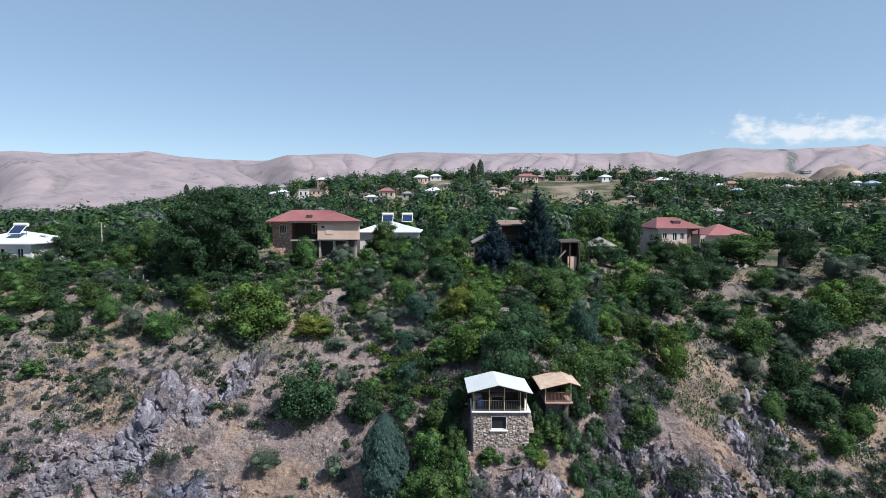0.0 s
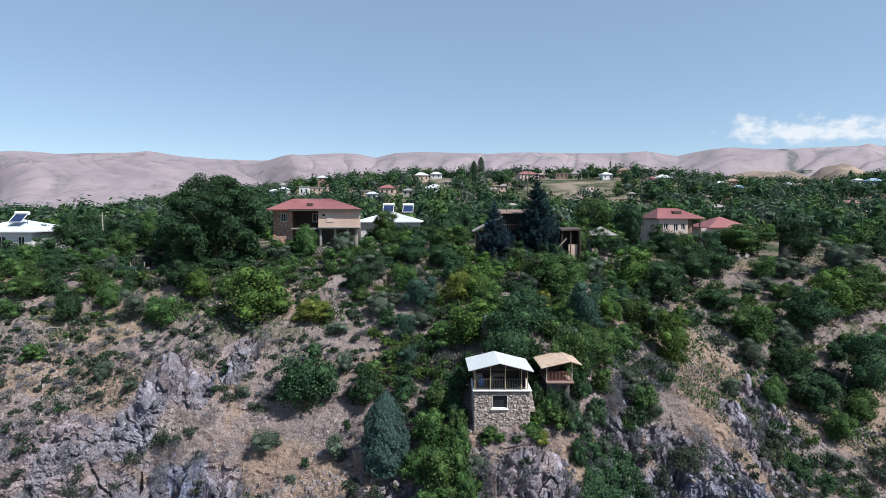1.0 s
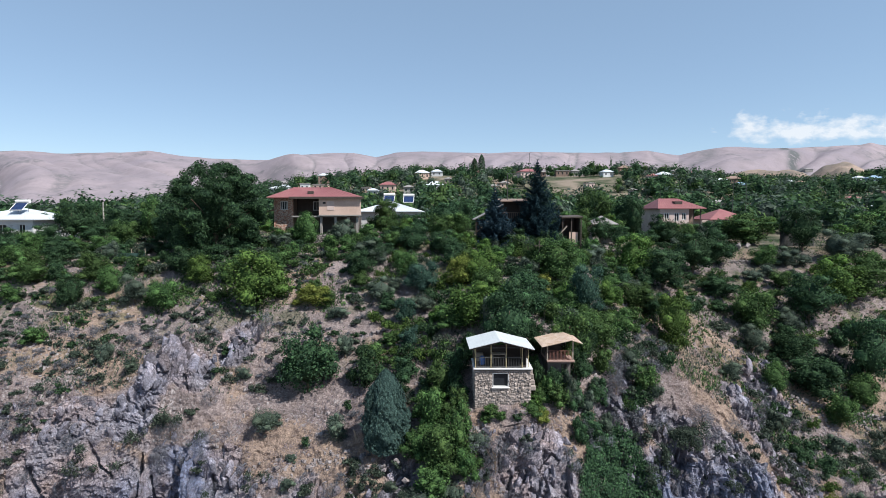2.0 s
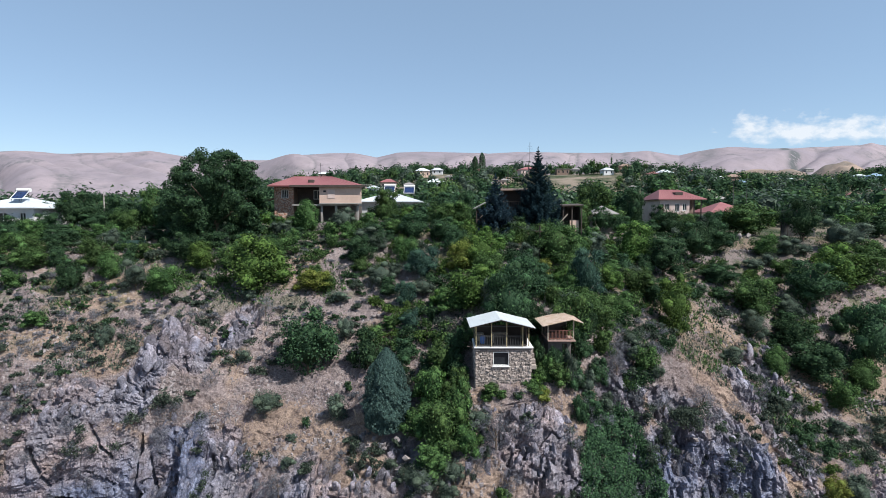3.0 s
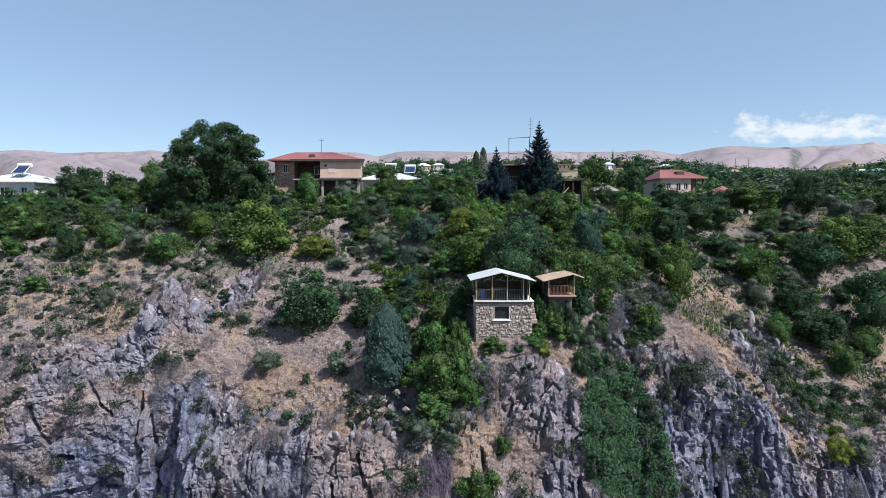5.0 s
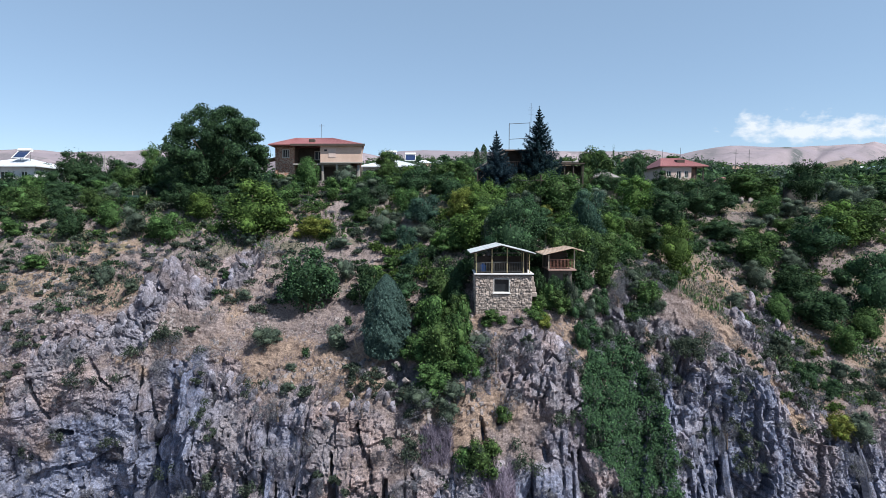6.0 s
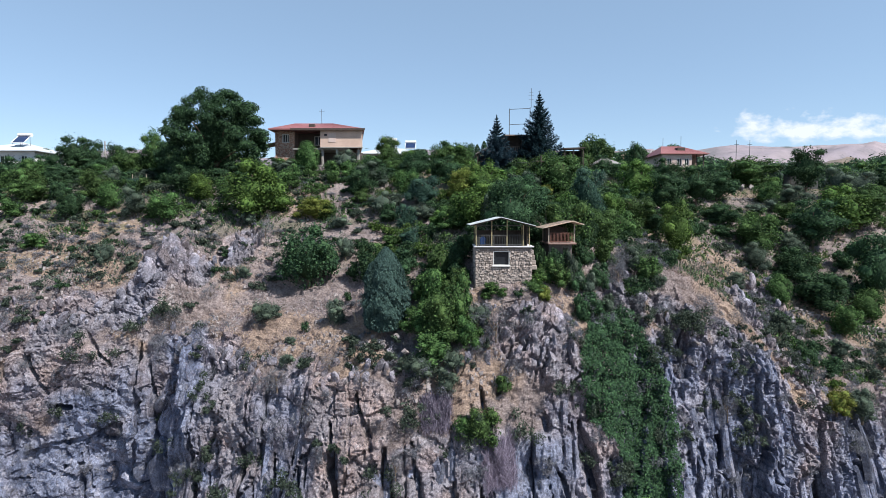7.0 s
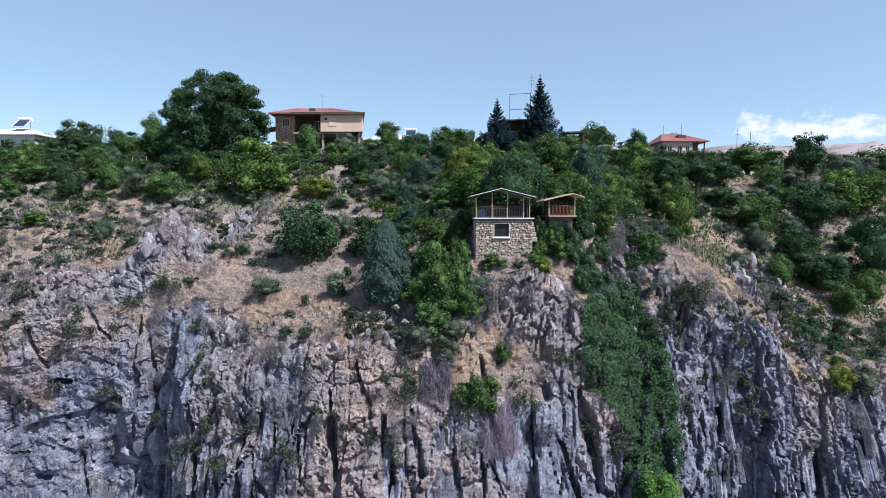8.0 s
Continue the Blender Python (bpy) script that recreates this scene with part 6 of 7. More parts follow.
# green round the hut and before the sheds and houses
for kind, form, x, y, height, width in (
        ("dark", "bush", 0.9, 43.0, 2.6, 2.4), ("dark", "bush", 1.0, 45.5, 2.8, 2.6), ("green", "bush", 0.3, 41.4, 2.1, 2.1), ("green", "bush", 7.5, 44.6, 2.2, 1.5), ("dark", "bush", 11.4, 44.8, 3.0, 2.4),
        ("dark", "tree", 12.0, 46.6, 4.4, 3.4), ("green", "bush", 5.0, 46.6, 2.6, 3.0), ("dark", "bush", 8.0, 47.2, 3.2, 3.0), ("dark", "bush", 2.6, 46.6, 2.9, 3.0), ("green", "bush", 8.2, 42.3, 2.3, 1.5),
        ("dark", "bush", 8.8, 42.4, 2.9, 1.7), ("olive", "bush", 9.9, 42.3, 3.6, 1.8), ("dark", "bush", 9.4, 42.7, 2.7, 1.6), ("olive", "bush", 11.5, 42.6, 2.2, 2.0), ("dark", "bush", 12.6, 43.6, 2.2, 2.2), ("grey", "bush", 11.0, 41.3, 1.8, 1.8), ("olive", "bush", 12.9, 42.0, 1.9, 1.7), ("grey", "bush", 14.5, 44.9, 1.8, 2.0), ("olive", "bush", 16.4, 46.4, 1.7, 2.0), ("olive", "bush", 6.3, 38.9, 1.7, 2.0), ("olive", "bush", 2.6, 39.4, 1.9, 2.2), ("dark", "bush", 10.4, 40.7, 2.4, 1.6), ("olive", "bush", 18.0, 45.6, 2.0, 2.0), ("green", "bush", 13.6, 46.0, 2.8, 2.6), ("olive", "bush", 0.6, 36.9, 2.0, 2.2), ("grey", "bush", 4.6, 36.9, 2.0, 2.4), ("olive", "bush", -2.6, 37.0, 1.6, 2.0), ("grey", "bush", 2.2, 37.2, 1.8, 2.0), ("olive", "bush", -4.0, 38.2, 1.2, 1.5), ("grey", "bush", -8.5, 38.6, 1.3, 1.7), ("olive", "bush", -12.0, 40.0, 1.3, 1.6), ("dark", "bush", -60.5, 72.6, 2.8, 4.2), ("green", "bush", -56.4, 72.8, 3.0, 3.6), ("dark", "tree", -54.0, 73.4, 4.0, 3.8), ("olive", "bush", 10.6, 43.0, 1.7, 1.5), ("bright", "small", 7.3, 41.6, 1.3, 1.1), ("dark", "bush", 7.6, 43.2, 2.7, 1.3), ("bright", "bush", -0.6, 42.6, 1.9, 2.0),
        ("green", "bush", -1.4, 41.2, 1.8, 2.0), ("dark", "bush", -1.5, 44.2, 2.2, 2.2), ("bright", "bush", 0.0, 39.8, 1.4, 1.7), ("dark", "small", 5.6, 40.6, 0.9, 1.1), ("green", "small", 4.3, 40.7, 0.8, 1.2), ("green", "small", 3.2, 40.7, 0.9, 1.2), ("olive", "bush", 1.6, 40.4, 1.6, 1.6),
        ("green", "tree", 26.3, 96.0, 9.2, 8.2), ("green", "far", 44.5, 109.0, 9.0, 9.5), ("dark", "far", 36.0, 108.0, 8.0, 8.0), ("dark", "tree", 31.5, 93.0, 5.0, 4.6),
        ("dark", "tree", 23.4, 81.6, 4.4, 3.4), ("dark", "tree", 26.0, 81.0, 3.2, 4.2), ("green", "tree", 20.6, 82.0, 4.6, 4.4), ("dark", "tree", 35.7, 90.0, 5.2, 4.2), ("green", "tree", 38.0, 89.0, 3.9, 4.2), ("dark", "tree", 40.4, 89.6, 3.7, 4.0), ("olive", "bush", 42.2, 89.6, 3.6, 3.5), ("dark", "tree", 44.2, 89.5, 4.2, 4.0), ("green", "tree", 46.2, 94.0, 3.9, 4.0), ("dark", "tree", 48.8, 95.0, 4.2, 4.2), ("dark", "tree", 51.5, 96.0, 4.0, 4.0), ("green", "bush", 35.0, 89.0, 3.0, 3.2),
        ("dark", "bush", 15.0, 72.6, 2.9, 2.8), ("green", "bush", 19.6, 73.0, 3.0, 3.0), ("dark", "bush", -23.2, 74.6, 2.4, 2.6), ("green", "bush", -21.0, 74.4, 2.0, 2.4), ("dark", "bush", -13.0, 73.6, 2.0, 2.4), ("olive", "bush", -15.0, 73.8, 1.8, 2.2)):
    plant(kind, form, x, y, height, width, spread.uniform(0, 360))
    TAKEN.append((x, y, width))

made = 0
while made < 240:
    y = 74 + 106 * spread.random() ** 1.4
    x = spread.uniform(-0.9, 0.9) * y
    size = spread.uniform(3.0, 5.6) * (1 + 0.25 * (y > 110))
    if hides_house(x, y) or not free(x, y, size, 0.3):
        continue
    kind = spread.choice(["dark", "green", "dark", "green", "bright", "dark", "olive"])
    form = "far" if y > 84 else "tree" if size > 3.3 else "bush"
    plant(kind, form, x, y, size * spread.uniform(0.75, 1.1), size * spread.uniform(0.95, 1.2), spread.uniform(0, 360))
    made += 1


SCRUB = []
# stretches of the slope that stay bare: x, y, radius
BARE = [(30.0, 61.5, 3.2), (29.5, 58.0, 3.4), (27.5, 54.0, 3.6), (25.0, 50.0, 3.4), (22.5, 47.5, 2.8), (19.5, 46.0, 2.2), (39.5, 56.0, 3.0), (43.5, 57.5, 3.0), (46.0, 82.0, 5.0)]


def shrubs(count, x0, x1, y0, y1, s0, s1, kinds, form, crowd, flat=(0.6, 1.0), tries=6000):
    """Scattered shrubs over a stretch of the slope, above the cliff's lip."""
    made = 0
    for _ in range(tries):
        if made >= count:
            break
        x, y = spread.uniform(x0, x1), spread.uniform(y0, y1)
        lip = float(along(LINES[1][0], x))
        size = spread.uniform(s0, s1)
        if y < lip + 1.0 or any((x - a) ** 2 + (y - b) ** 2 < r * r for a, b, r in BARE) or (0.5 < x < 11.5 and 36 < y < 47.5) or (abs(x + 27) < 4 and y < 52) or (form == "bush" and 15.5 < x < 33 and 43 < y < 62) or (form == "bush" and 33 < x < 48 and 52 < y < 60 and size > 1.6) or (21.5 < x < 28.5 and 44 < y < 58) or (-21 < x < -8.5 and 40 < y < 49) or not free(x, y, size, crowd):
            continue
        kind, height, width, turn = spread.choice(kinds), size * spread.uniform(*flat), size * spread.uniform(0.95, 1.3), spread.uniform(0, 360)
        if form == "scrub" or size < 2.2:
            SCRUB.append((kind, x, y, height, width, turn))
        else:
            plant(kind, form, x, y, height, width, turn, 0.08)
        made += 1


shrubs(100, -8, 31, 47, 76, 1.6, 3.6, ["green", "dark", "bright", "green", "olive", "dark", "dark"], "bush", 0.25)
shrubs(42, 28, 62, 58, 84, 1.6, 3.6, ["green", "dark", "olive", "olive", "bright"], "bush", 0.34)
shrubs(64, -62, -7, 63, 75, 1.5, 3.2, ["green", "dark", "dark", "olive", "green"], "bush", 0.31)
shrubs(22, 30, 60, 45, 62, 1.3, 2.6, ["dark", "olive", "dark", "green", "olive"], "bush", 0.36)
shrubs(70, 26, 60, 44, 62, 0.7, 1.6, ["grey", "olive", "olive", "dark"], "scrub", 0.36, (0.6, 1.0))
shrubs(300, -60, -7, 46, 66, 0.4, 1.5, ["olive", "olive", "grey", "grey", "dark", "grey"], "scrub", 0.42, (0.45, 0.8))
shrubs(120, -60, -7, 58, 72, 0.6, 1.7, ["green", "dark", "olive", "green"], "scrub", 0.3, (0.5, 0.9))
shrubs(170, -6, 60, 44, 76, 0.7, 1.9, ["green", "olive", "bright", "dark", "green"], "scrub", 0.33, (0.6, 1.0))
shrubs(110, -44, 48, 36, 58, 0.4, 1.3, ["grey", "olive", "grey", "olive"], "scrub", 0.45, (0.5, 0.9))
shrubs(60, 13, 33, 43, 57, 0.8, 2.1, ["grey", "olive", "grey", "dark"], "scrub", 0.3, (0.6, 1.0))


def scrub():
    """The many small bushes of the slope, one sheet of leaves for each kind."""
    rng = np.random.default_rng(55)
    for kind in sorted({s[0] for s in SCRUB}):
        sets = []
        for _, x, y, height, width, turn in [s for s in SCRUB if s[0] == kind]:
            n = int(220 + 240 * width)
            lob = rng.normal(size=(9, 3)) * np.array([0.26, 0.26, 0.2]) + np.array([0, 0, 0.42])
            d = unit(rng.normal(size=(n, 3)))
            p = lob[rng.integers(0, 9, n)] + d * rng.uniform(0.1, 0.27, (n, 1))
            p[:, 2] = np.abs(p[:, 2])
            p = p * np.array([width, width, height]) + np.array([x, y, lie(x, y) + 0.03])
            ln = rng.uniform(0.09, 0.23, n) * (0.8 + 0.25 * width)
            up = unit(rng.normal(size=(n, 3)) + np.array([0, 0, 0.8]))
            sets.append(blades(p, unit(d + rng.normal(size=(n, 3)) * 0.6), up, ln, ln * (0.25 if kind == "grey" else 0.7)))
        name = {"grey": "thorn_scrub", "olive": "olive_scrub", "dark": "dark_scrub", "bright": "fresh_scrub", "green": "green_scrub"}[kind]
        tagged(new(name, tris_mesh(name, np.concatenate(sets), LEAVES[kind])), "many small %s bushes over the dry slope" % {"grey": "grey thorny", "olive": "olive green", "dark": "dark green", "bright": "bright green", "green": "green"}[kind], "scrub", kind="stuff")


scrub()


# ---- growth too fine to count ----
def surface_points(rng, count, test):
    """Random places on the slope above the gorge where test(x, y, z, rock, k) holds, with the grid's outward direction."""
    X, Y, Z, K, R = GRID
    ok = np.argwhere((K < 6.8) & (K > 1.0) & test(X, Y, Z, R, K))
    pick = ok[rng.integers(0, len(ok), count)]
    i, j = np.minimum(pick[:, 0], X.shape[0] - 2), np.minimum(pick[:, 1], X.shape[1] - 2)
    t = rng.random((count, 1))
    P = np.stack([X, Y, Z], axis=-1)
    return P[i, j] * (1 - t) + P[i + 1, j + 1] * t


def tufts(name, label, category, material, count, test, tall, wide, seed, each=5, spread_=0.12):
    rng = np.random.default_rng(seed)
    base = np.repeat(surface_points(rng, count, test), each, axis=0)
    n = len(base)
    ln = rng.uniform(*tall, n)
    up = unit(np.array([0, 0, 1.0]) + rng.normal(size=(n, 3)) * 0.42)
    p = base + rng.normal(size=(n, 3)) * spread_ + up * (ln * 0.4)[:, None]
    nrm = unit(rng.normal(size=(n, 3)) + np.array([0.2, -0.4, 0.2]))
    me = tris_mesh(name, blades(p, nrm, up, ln, rng.uniform(*wide, n) * 1.3), material)
    return tagged(new(name, me), label, category, kind="stuff")


def patchy(scale, level, seed):
    return lambda X, Y, Z, R, K: (R < 0.5) & (fbm(X / scale, (Y + Z) / scale, 4, seed) > level)


tufts("dry_grass", "straw-coloured dry grass tufts on the slope", "grass", DRY_GRASS, 7000, patchy(4.0, 0.06, 201), (0.12, 0.36), (0.015, 0.035), 31)
tufts("bank_grass", "pale dry grass over the bank beside the juniper", "grass", DRY_GRASS, 3600, lambda X, Y, Z, R, K: (R < 0.6) & (X > -24) & (X < 1) & (Y < 50) & (fbm(X / 2, Y / 2, 3, 205) > -0.2), (0.1, 0.32), (0.012, 0.03), 37)
tufts("straw_slope", "orange dry grass on the bare slope", "grass", DRY_GRASS, 2600, lambda X, Y, Z, R, K: (R < 0.6) & (X > 20) & (X < 31) & (Y > 44) & (Y < 60) & (fbm(X / 3, Y / 3, 3, 203) > -0.15), (0.12, 0.34), (0.015, 0.035), 35)
tufts("weeds", "low green weeds and grass on the slope", "grass", LEAVES["olive"], 9000, lambda X, Y, Z, R, K: (R < 0.5) & (Y > 48.5) & (fbm(X / 5, Y / 5, 4, 207) > -0.06), (0.16, 0.45), (0.06, 0.14), 32)
tufts("green_weeds", "fresh green weeds between the shrubs", "grass", LEAVES["green"], 9000, lambda X, Y, Z, R, K: (R < 0.5) & (Y > 55 - 6 * (X > -6)) & (fbm(X / 4, Y / 4, 4, 213) > 0.0), (0.2, 0.5), (0.08, 0.18), 33)
tufts("dry_twigs", "grey dry twigs and brush on the stony soil", "brush", TWIGS, 13000, lambda X, Y, Z, R, K: (K > 1.6) & (fbm(X / 3, (Y + Z) / 3, 4, 219) > 0.06), (0.15, 0.5), (0.012, 0.028), 34)


def loose_stones():
    """Small broken stones strewn over the slope, too many to count."""
    rng = np.random.default_rng(71)
    n = 9000
    base = surface_points(rng, n, lambda X, Y, Z, R, K: (K > 1.9) & (R < 0.4) & (Y < 72) & (np.abs(X) < 46) & (fbm(X / 3.5, (Y + Z) / 3.5, 4, 231) + 0.2 * (X < -18) > 0.02))
    cube = np.array([(i, j, k) for i in (-1, 1) for j in (-1, 1) for k in (-1, 1)], float)
    tri = np.array([(0, 1, 3), (0, 3, 2), (4, 7, 5), (4, 6, 7), (0, 5, 1), (0, 4, 5), (2, 3, 7), (2, 7, 6), (0, 2, 6), (0, 6, 4), (1, 5, 7), (1, 7, 3)])
    size = 0.04 + 0.15 * rng.random(n) ** 3
    corner = cube[None] * (size[:, None] * rng.uniform(0.5, 1.2, (n, 3)))[:, None, :] * rng.uniform(0.45, 1.1, (n, 8, 1))
    a = rng.uniform(0, 6.28, n)[:, None]
    x, y = corner[..., 0] * np.cos(a) - corner[..., 1] * np.sin(a), corner[..., 0] * np.sin(a) + corner[..., 1] * np.cos(a)
    corner = np.stack([x, y + 0.3 * corner[..., 2], corner[..., 2]], axis=-1) + base[:, None, :]
    me = tris_mesh("loose_stones", corner[:, tri].reshape(-1, 3, 3), STREWN)
    tagged(new("loose_stones", me), "pale broken stones strewn over the dry slope", "stones", kind="stuff")


loose_stones()


def cliff_brush():
    """Grey and olive bushes rooted in the cracks of the cliff."""
    rng = np.random.default_rng(91)
    spots = surface_points(rng, 190, lambda X, Y, Z, R, K: (K > 1.25) & (K < 2.6) & (np.abs(X) < 44) & (Z > -16) & ~((X > 1.5) & (X < 11) & (Y > 40)))
    for kind, name, first in (("grey", "cliff_thorn", 0), ("olive", "cliff_brush", 1)):
        sets = []
        for x, y, z in spots[first::2]:
            width = rng.uniform(0.6, 2.3)
            n = int(240 * width + 100)
            d = unit(rng.normal(size=(n, 3)))
            lob = rng.normal(size=(7, 3)) * np.array([0.3, 0.22, 0.25])
            p = lob[rng.integers(0, 7, n)] + d * rng.uniform(0.08, 0.24, (n, 1))
            p = p * width + np.array([x, y - 0.15, z + 0.25 * width])
            ln = rng.uniform(0.12, 0.34, n)
            up = unit(rng.normal(size=(n, 3)) * 0.6 + np.array([0, -0.3, 0.5]))
            sets.append(blades(p, unit(d + rng.normal(size=(n, 3)) * 0.6), up, ln, ln * (0.16 if kind == "grey" else 0.4)))
        tagged(new(name, tris_mesh(name, np.concatenate(sets), LEAVES[kind])), "%s bushes rooted in cracks of the cliff" % {"grey": "grey thorny", "olive": "dull olive"}[kind], "scrub", kind="stuff")


cliff_brush()


def hanging_brush(x, z, wide, tall, seed):
    """A beard of dry grey stems hanging over the rock."""
    rng = np.random.default_rng(seed)
    p = surface_points(rng, 900, lambda X, Y, Z, R, K: (np.abs(X - x) < wide) & (np.abs(Z - z) < tall) & (K < 2.6))
    p = np.repeat(p, 4, axis=0) + rng.normal(size=(3600, 3)) * 0.12 + np.array([0, -0.2, 0])
    ln = rng.uniform(0.5, 1.3, len(p))
    up = unit(np.array([0, -0.25, -1.0]) + rng.normal(size=p.shape) * np.array([0.35, 0.2, 0.25]))
    me = tris_mesh("hanging_brush", blades(p, unit(rng.normal(size=p.shape) + np.array([0.3, -0.8, 0.2])), up, ln, rng.uniform(0.02, 0.045, len(p))), TWIGS)
    tagged(new("hanging_brush", me), "dry grey stems hanging down over the rock", "brush", kind="stuff")


hanging_brush(3.6, -9.6, 1.0, 1.4, 3)
hanging_brush(-0.6, -6.6, 0.9, 0.9, 4)


def climber():
    """The sheet of creeper that hangs down the cliff."""
    rng = np.random.default_rng(41)

    def test(X, Y, Z, R, K):
        left = np.interp(Z, [-13.7, -11.0, -9.2, -7.6, -5.8, -2.8, -1.2], [12.5, 12.7, 11.9, 10.1, 9.7, 9.9, 11.0])
        right = np.interp(Z, [-14.9, -12.4, -10.3, -8.1, -5.6, -3.5, -1.7], [16.2, 16.4, 17.0, 17.2, 16.5, 15.8, 14.8])
        w = 0.5 * fbm(X, Z, 3, 9)
        return (X > left + w) & (X < right + w) & (Z < -1.0) & (Z > -17.0) & (K < 2.8)

    p = surface_points(rng, 34000, test)
    n = len(p)
    lump = 0.35 + 0.8 * vnoise(p[:, 0] / 1.1 + 0.5 * p[:, 2], p[:, 2] / 0.6, 5) + 0.4 * vnoise(p[:, 0] / 0.4, p[:, 2] / 0.3, 6)
    out = np.array([0.1, -0.85, 0.5])
    p = p + out * (0.35 + 0.5 * np.maximum(lump, -0.2) - 0.3 * rng.random(n))[:, None] + rng.normal(size=(n, 3)) * 0.1
    nrm = unit(out + rng.normal(size=(n, 3)) * 0.5)
    ln = rng.uniform(0.1, 0.22, n)
    me = tris_mesh("climbing_plant", blades(p, nrm, unit(rng.normal(size=(n, 3)) + np.array([0, 0, -0.6])), ln, ln * 0.85), LEAVES["dark"])
    tagged(new("climbing_plant", me), "dark green creeper hanging down the cliff", "creeper", kind="stuff")


climber()


def far_woods():
    """Trees of the village's rise, too many to count."""
    rng = np.random.default_rng(21)
    n = 5200
    y = 120 + 340 * rng.random(n) ** 0.85
    x = rng.uniform(-0.92, 0.92, n) * y
    low = np.zeros(n, bool)
    keep = fbm(x / 34, y / 34, 4, 77) > -0.06 - 0.4 * (x < -0.3 * y) - 0.35 * (y < 200)
    for hx, hy, hw, hh, wall, roof in VILLAGE_A + VILLAGE_B + VILLAGE_C:
        before = (np.abs(x / y - hx / hy) < (0.55 * hw + 2.0) / hy) & (y < hy + 2) & (y > hy - 22 - 0.04 * hy)
        low |= before
        keep &= ~(before & (y > hy - 0.45 * hw - 3))
    keep &= ~((np.abs(x) < 66) & (y < 128) & (x > 30))
    x, y, low = x[keep], y[keep], low[keep]
    z = ground_z(x, y)
    size = (3.2 + 7.0 * rng.random(len(x)) ** 1.6) * np.where(low, 0.5, 1.0)
    h, w = size * rng.uniform(0.8, 1.15, len(x)), size
    tall = (rng.random(len(x)) < 0.003) & ~low
    h, w = np.where(tall, h * 1.5 + 2, h), np.where(tall, 2.4, w)
    for hue, part_of in (("dark", 0), ("green", 1), ("olive", 2)):
        mine = np.arange(len(x)) % 5
        pick = np.flatnonzero((mine < 3) if part_of == 0 else (mine == 2 + part_of))
        m = 120
        k = np.repeat(pick, m)
        d = unit(rng.normal(size=(len(k), 3)))
        lump = (0.78 + 0.4 * vnoise(d[:, 0] * 2.2 + k * 3.1, d[:, 2] * 2.2 + d[:, 1] * 2.2, 6)) * (1 - 0.35 * rng.random(len(k)) ** 2)
        p = np.stack([x[k] + d[:, 0] * w[k] / 2 * lump, y[k] + d[:, 1] * w[k] / 2 * lump, z[k] + h[k] * (0.5 + 0.5 * d[:, 2] * lump)], axis=1)
        nrm = unit(d + rng.normal(size=d.shape) * 0.28 + np.array([0, 0, 0.25]))
        ln = rng.uniform(0.40, 0.85, len(k)) * np.minimum(w[k] / 4, 1.7)
        ring = [(math.cos(1.047 * j) * math.cos(e), math.sin(1.047 * j) * math.cos(e), math.sin(e)) for e in (-0.6, 0.6) for j in range(6)] + [(0, 0, 1.0)]
        tri = [(j, (j + 1) % 6, 6 + j) for j in range(6)] + [((j + 1) % 6, 6 + (j + 1) % 6, 6 + j) for j in range(6)] + [(6 + j, 6 + (j + 1) % 6, 12) for j in range(6)]
        core = np.array([[ring[i] for i in f] for f in tri]) * 0.42
        cores = core[None] * np.stack([w[pick] / 2, w[pick] / 2, h[pick] / 2], axis=1)[:, None, None, :] + np.stack([x[pick], y[pick], z[pick] + h[pick] * 0.5], axis=1)[:, None, None, :]
        name = {"dark": "far_woods", "green": "far_orchards", "olive": "far_thickets"}[hue]
        me = tris_mesh(name, np.concatenate([blades(p, nrm, unit(rng.normal(size=d.shape)), ln, ln * 1.1), cores.reshape(-1, 3, 3)]), LEAVES[hue])
        tagged(new(name, me), {"dark": "dark green village trees on the far rise", "green": "green orchard trees on the far rise", "olive": "dull green thickets on the far rise"}[hue], "woods", kind="stuff")


far_woods()


# ---- the village on the far rise ----
WALLS = {"pink": PINK_TUFF, "white": WHITEWASH, "grey": CONCRETE, "cream": CREAM, "dark": RUST, "brown": BRICK, "blue": surface("blue_wall", (0.30, 0.38, 0.46), (0.24, 0.31, 0.38), 0.6)}
ROOFS = {"flat": CONCRETE, "grey": GREY_ROOF, "white": WHITE_ROOF, "red": RED_ROOF, "brown": RUST, "blue": surface("blue_roof_sheet", (0.20, 0.32, 0.46), (0.26, 0.38, 0.50), 0.6)}


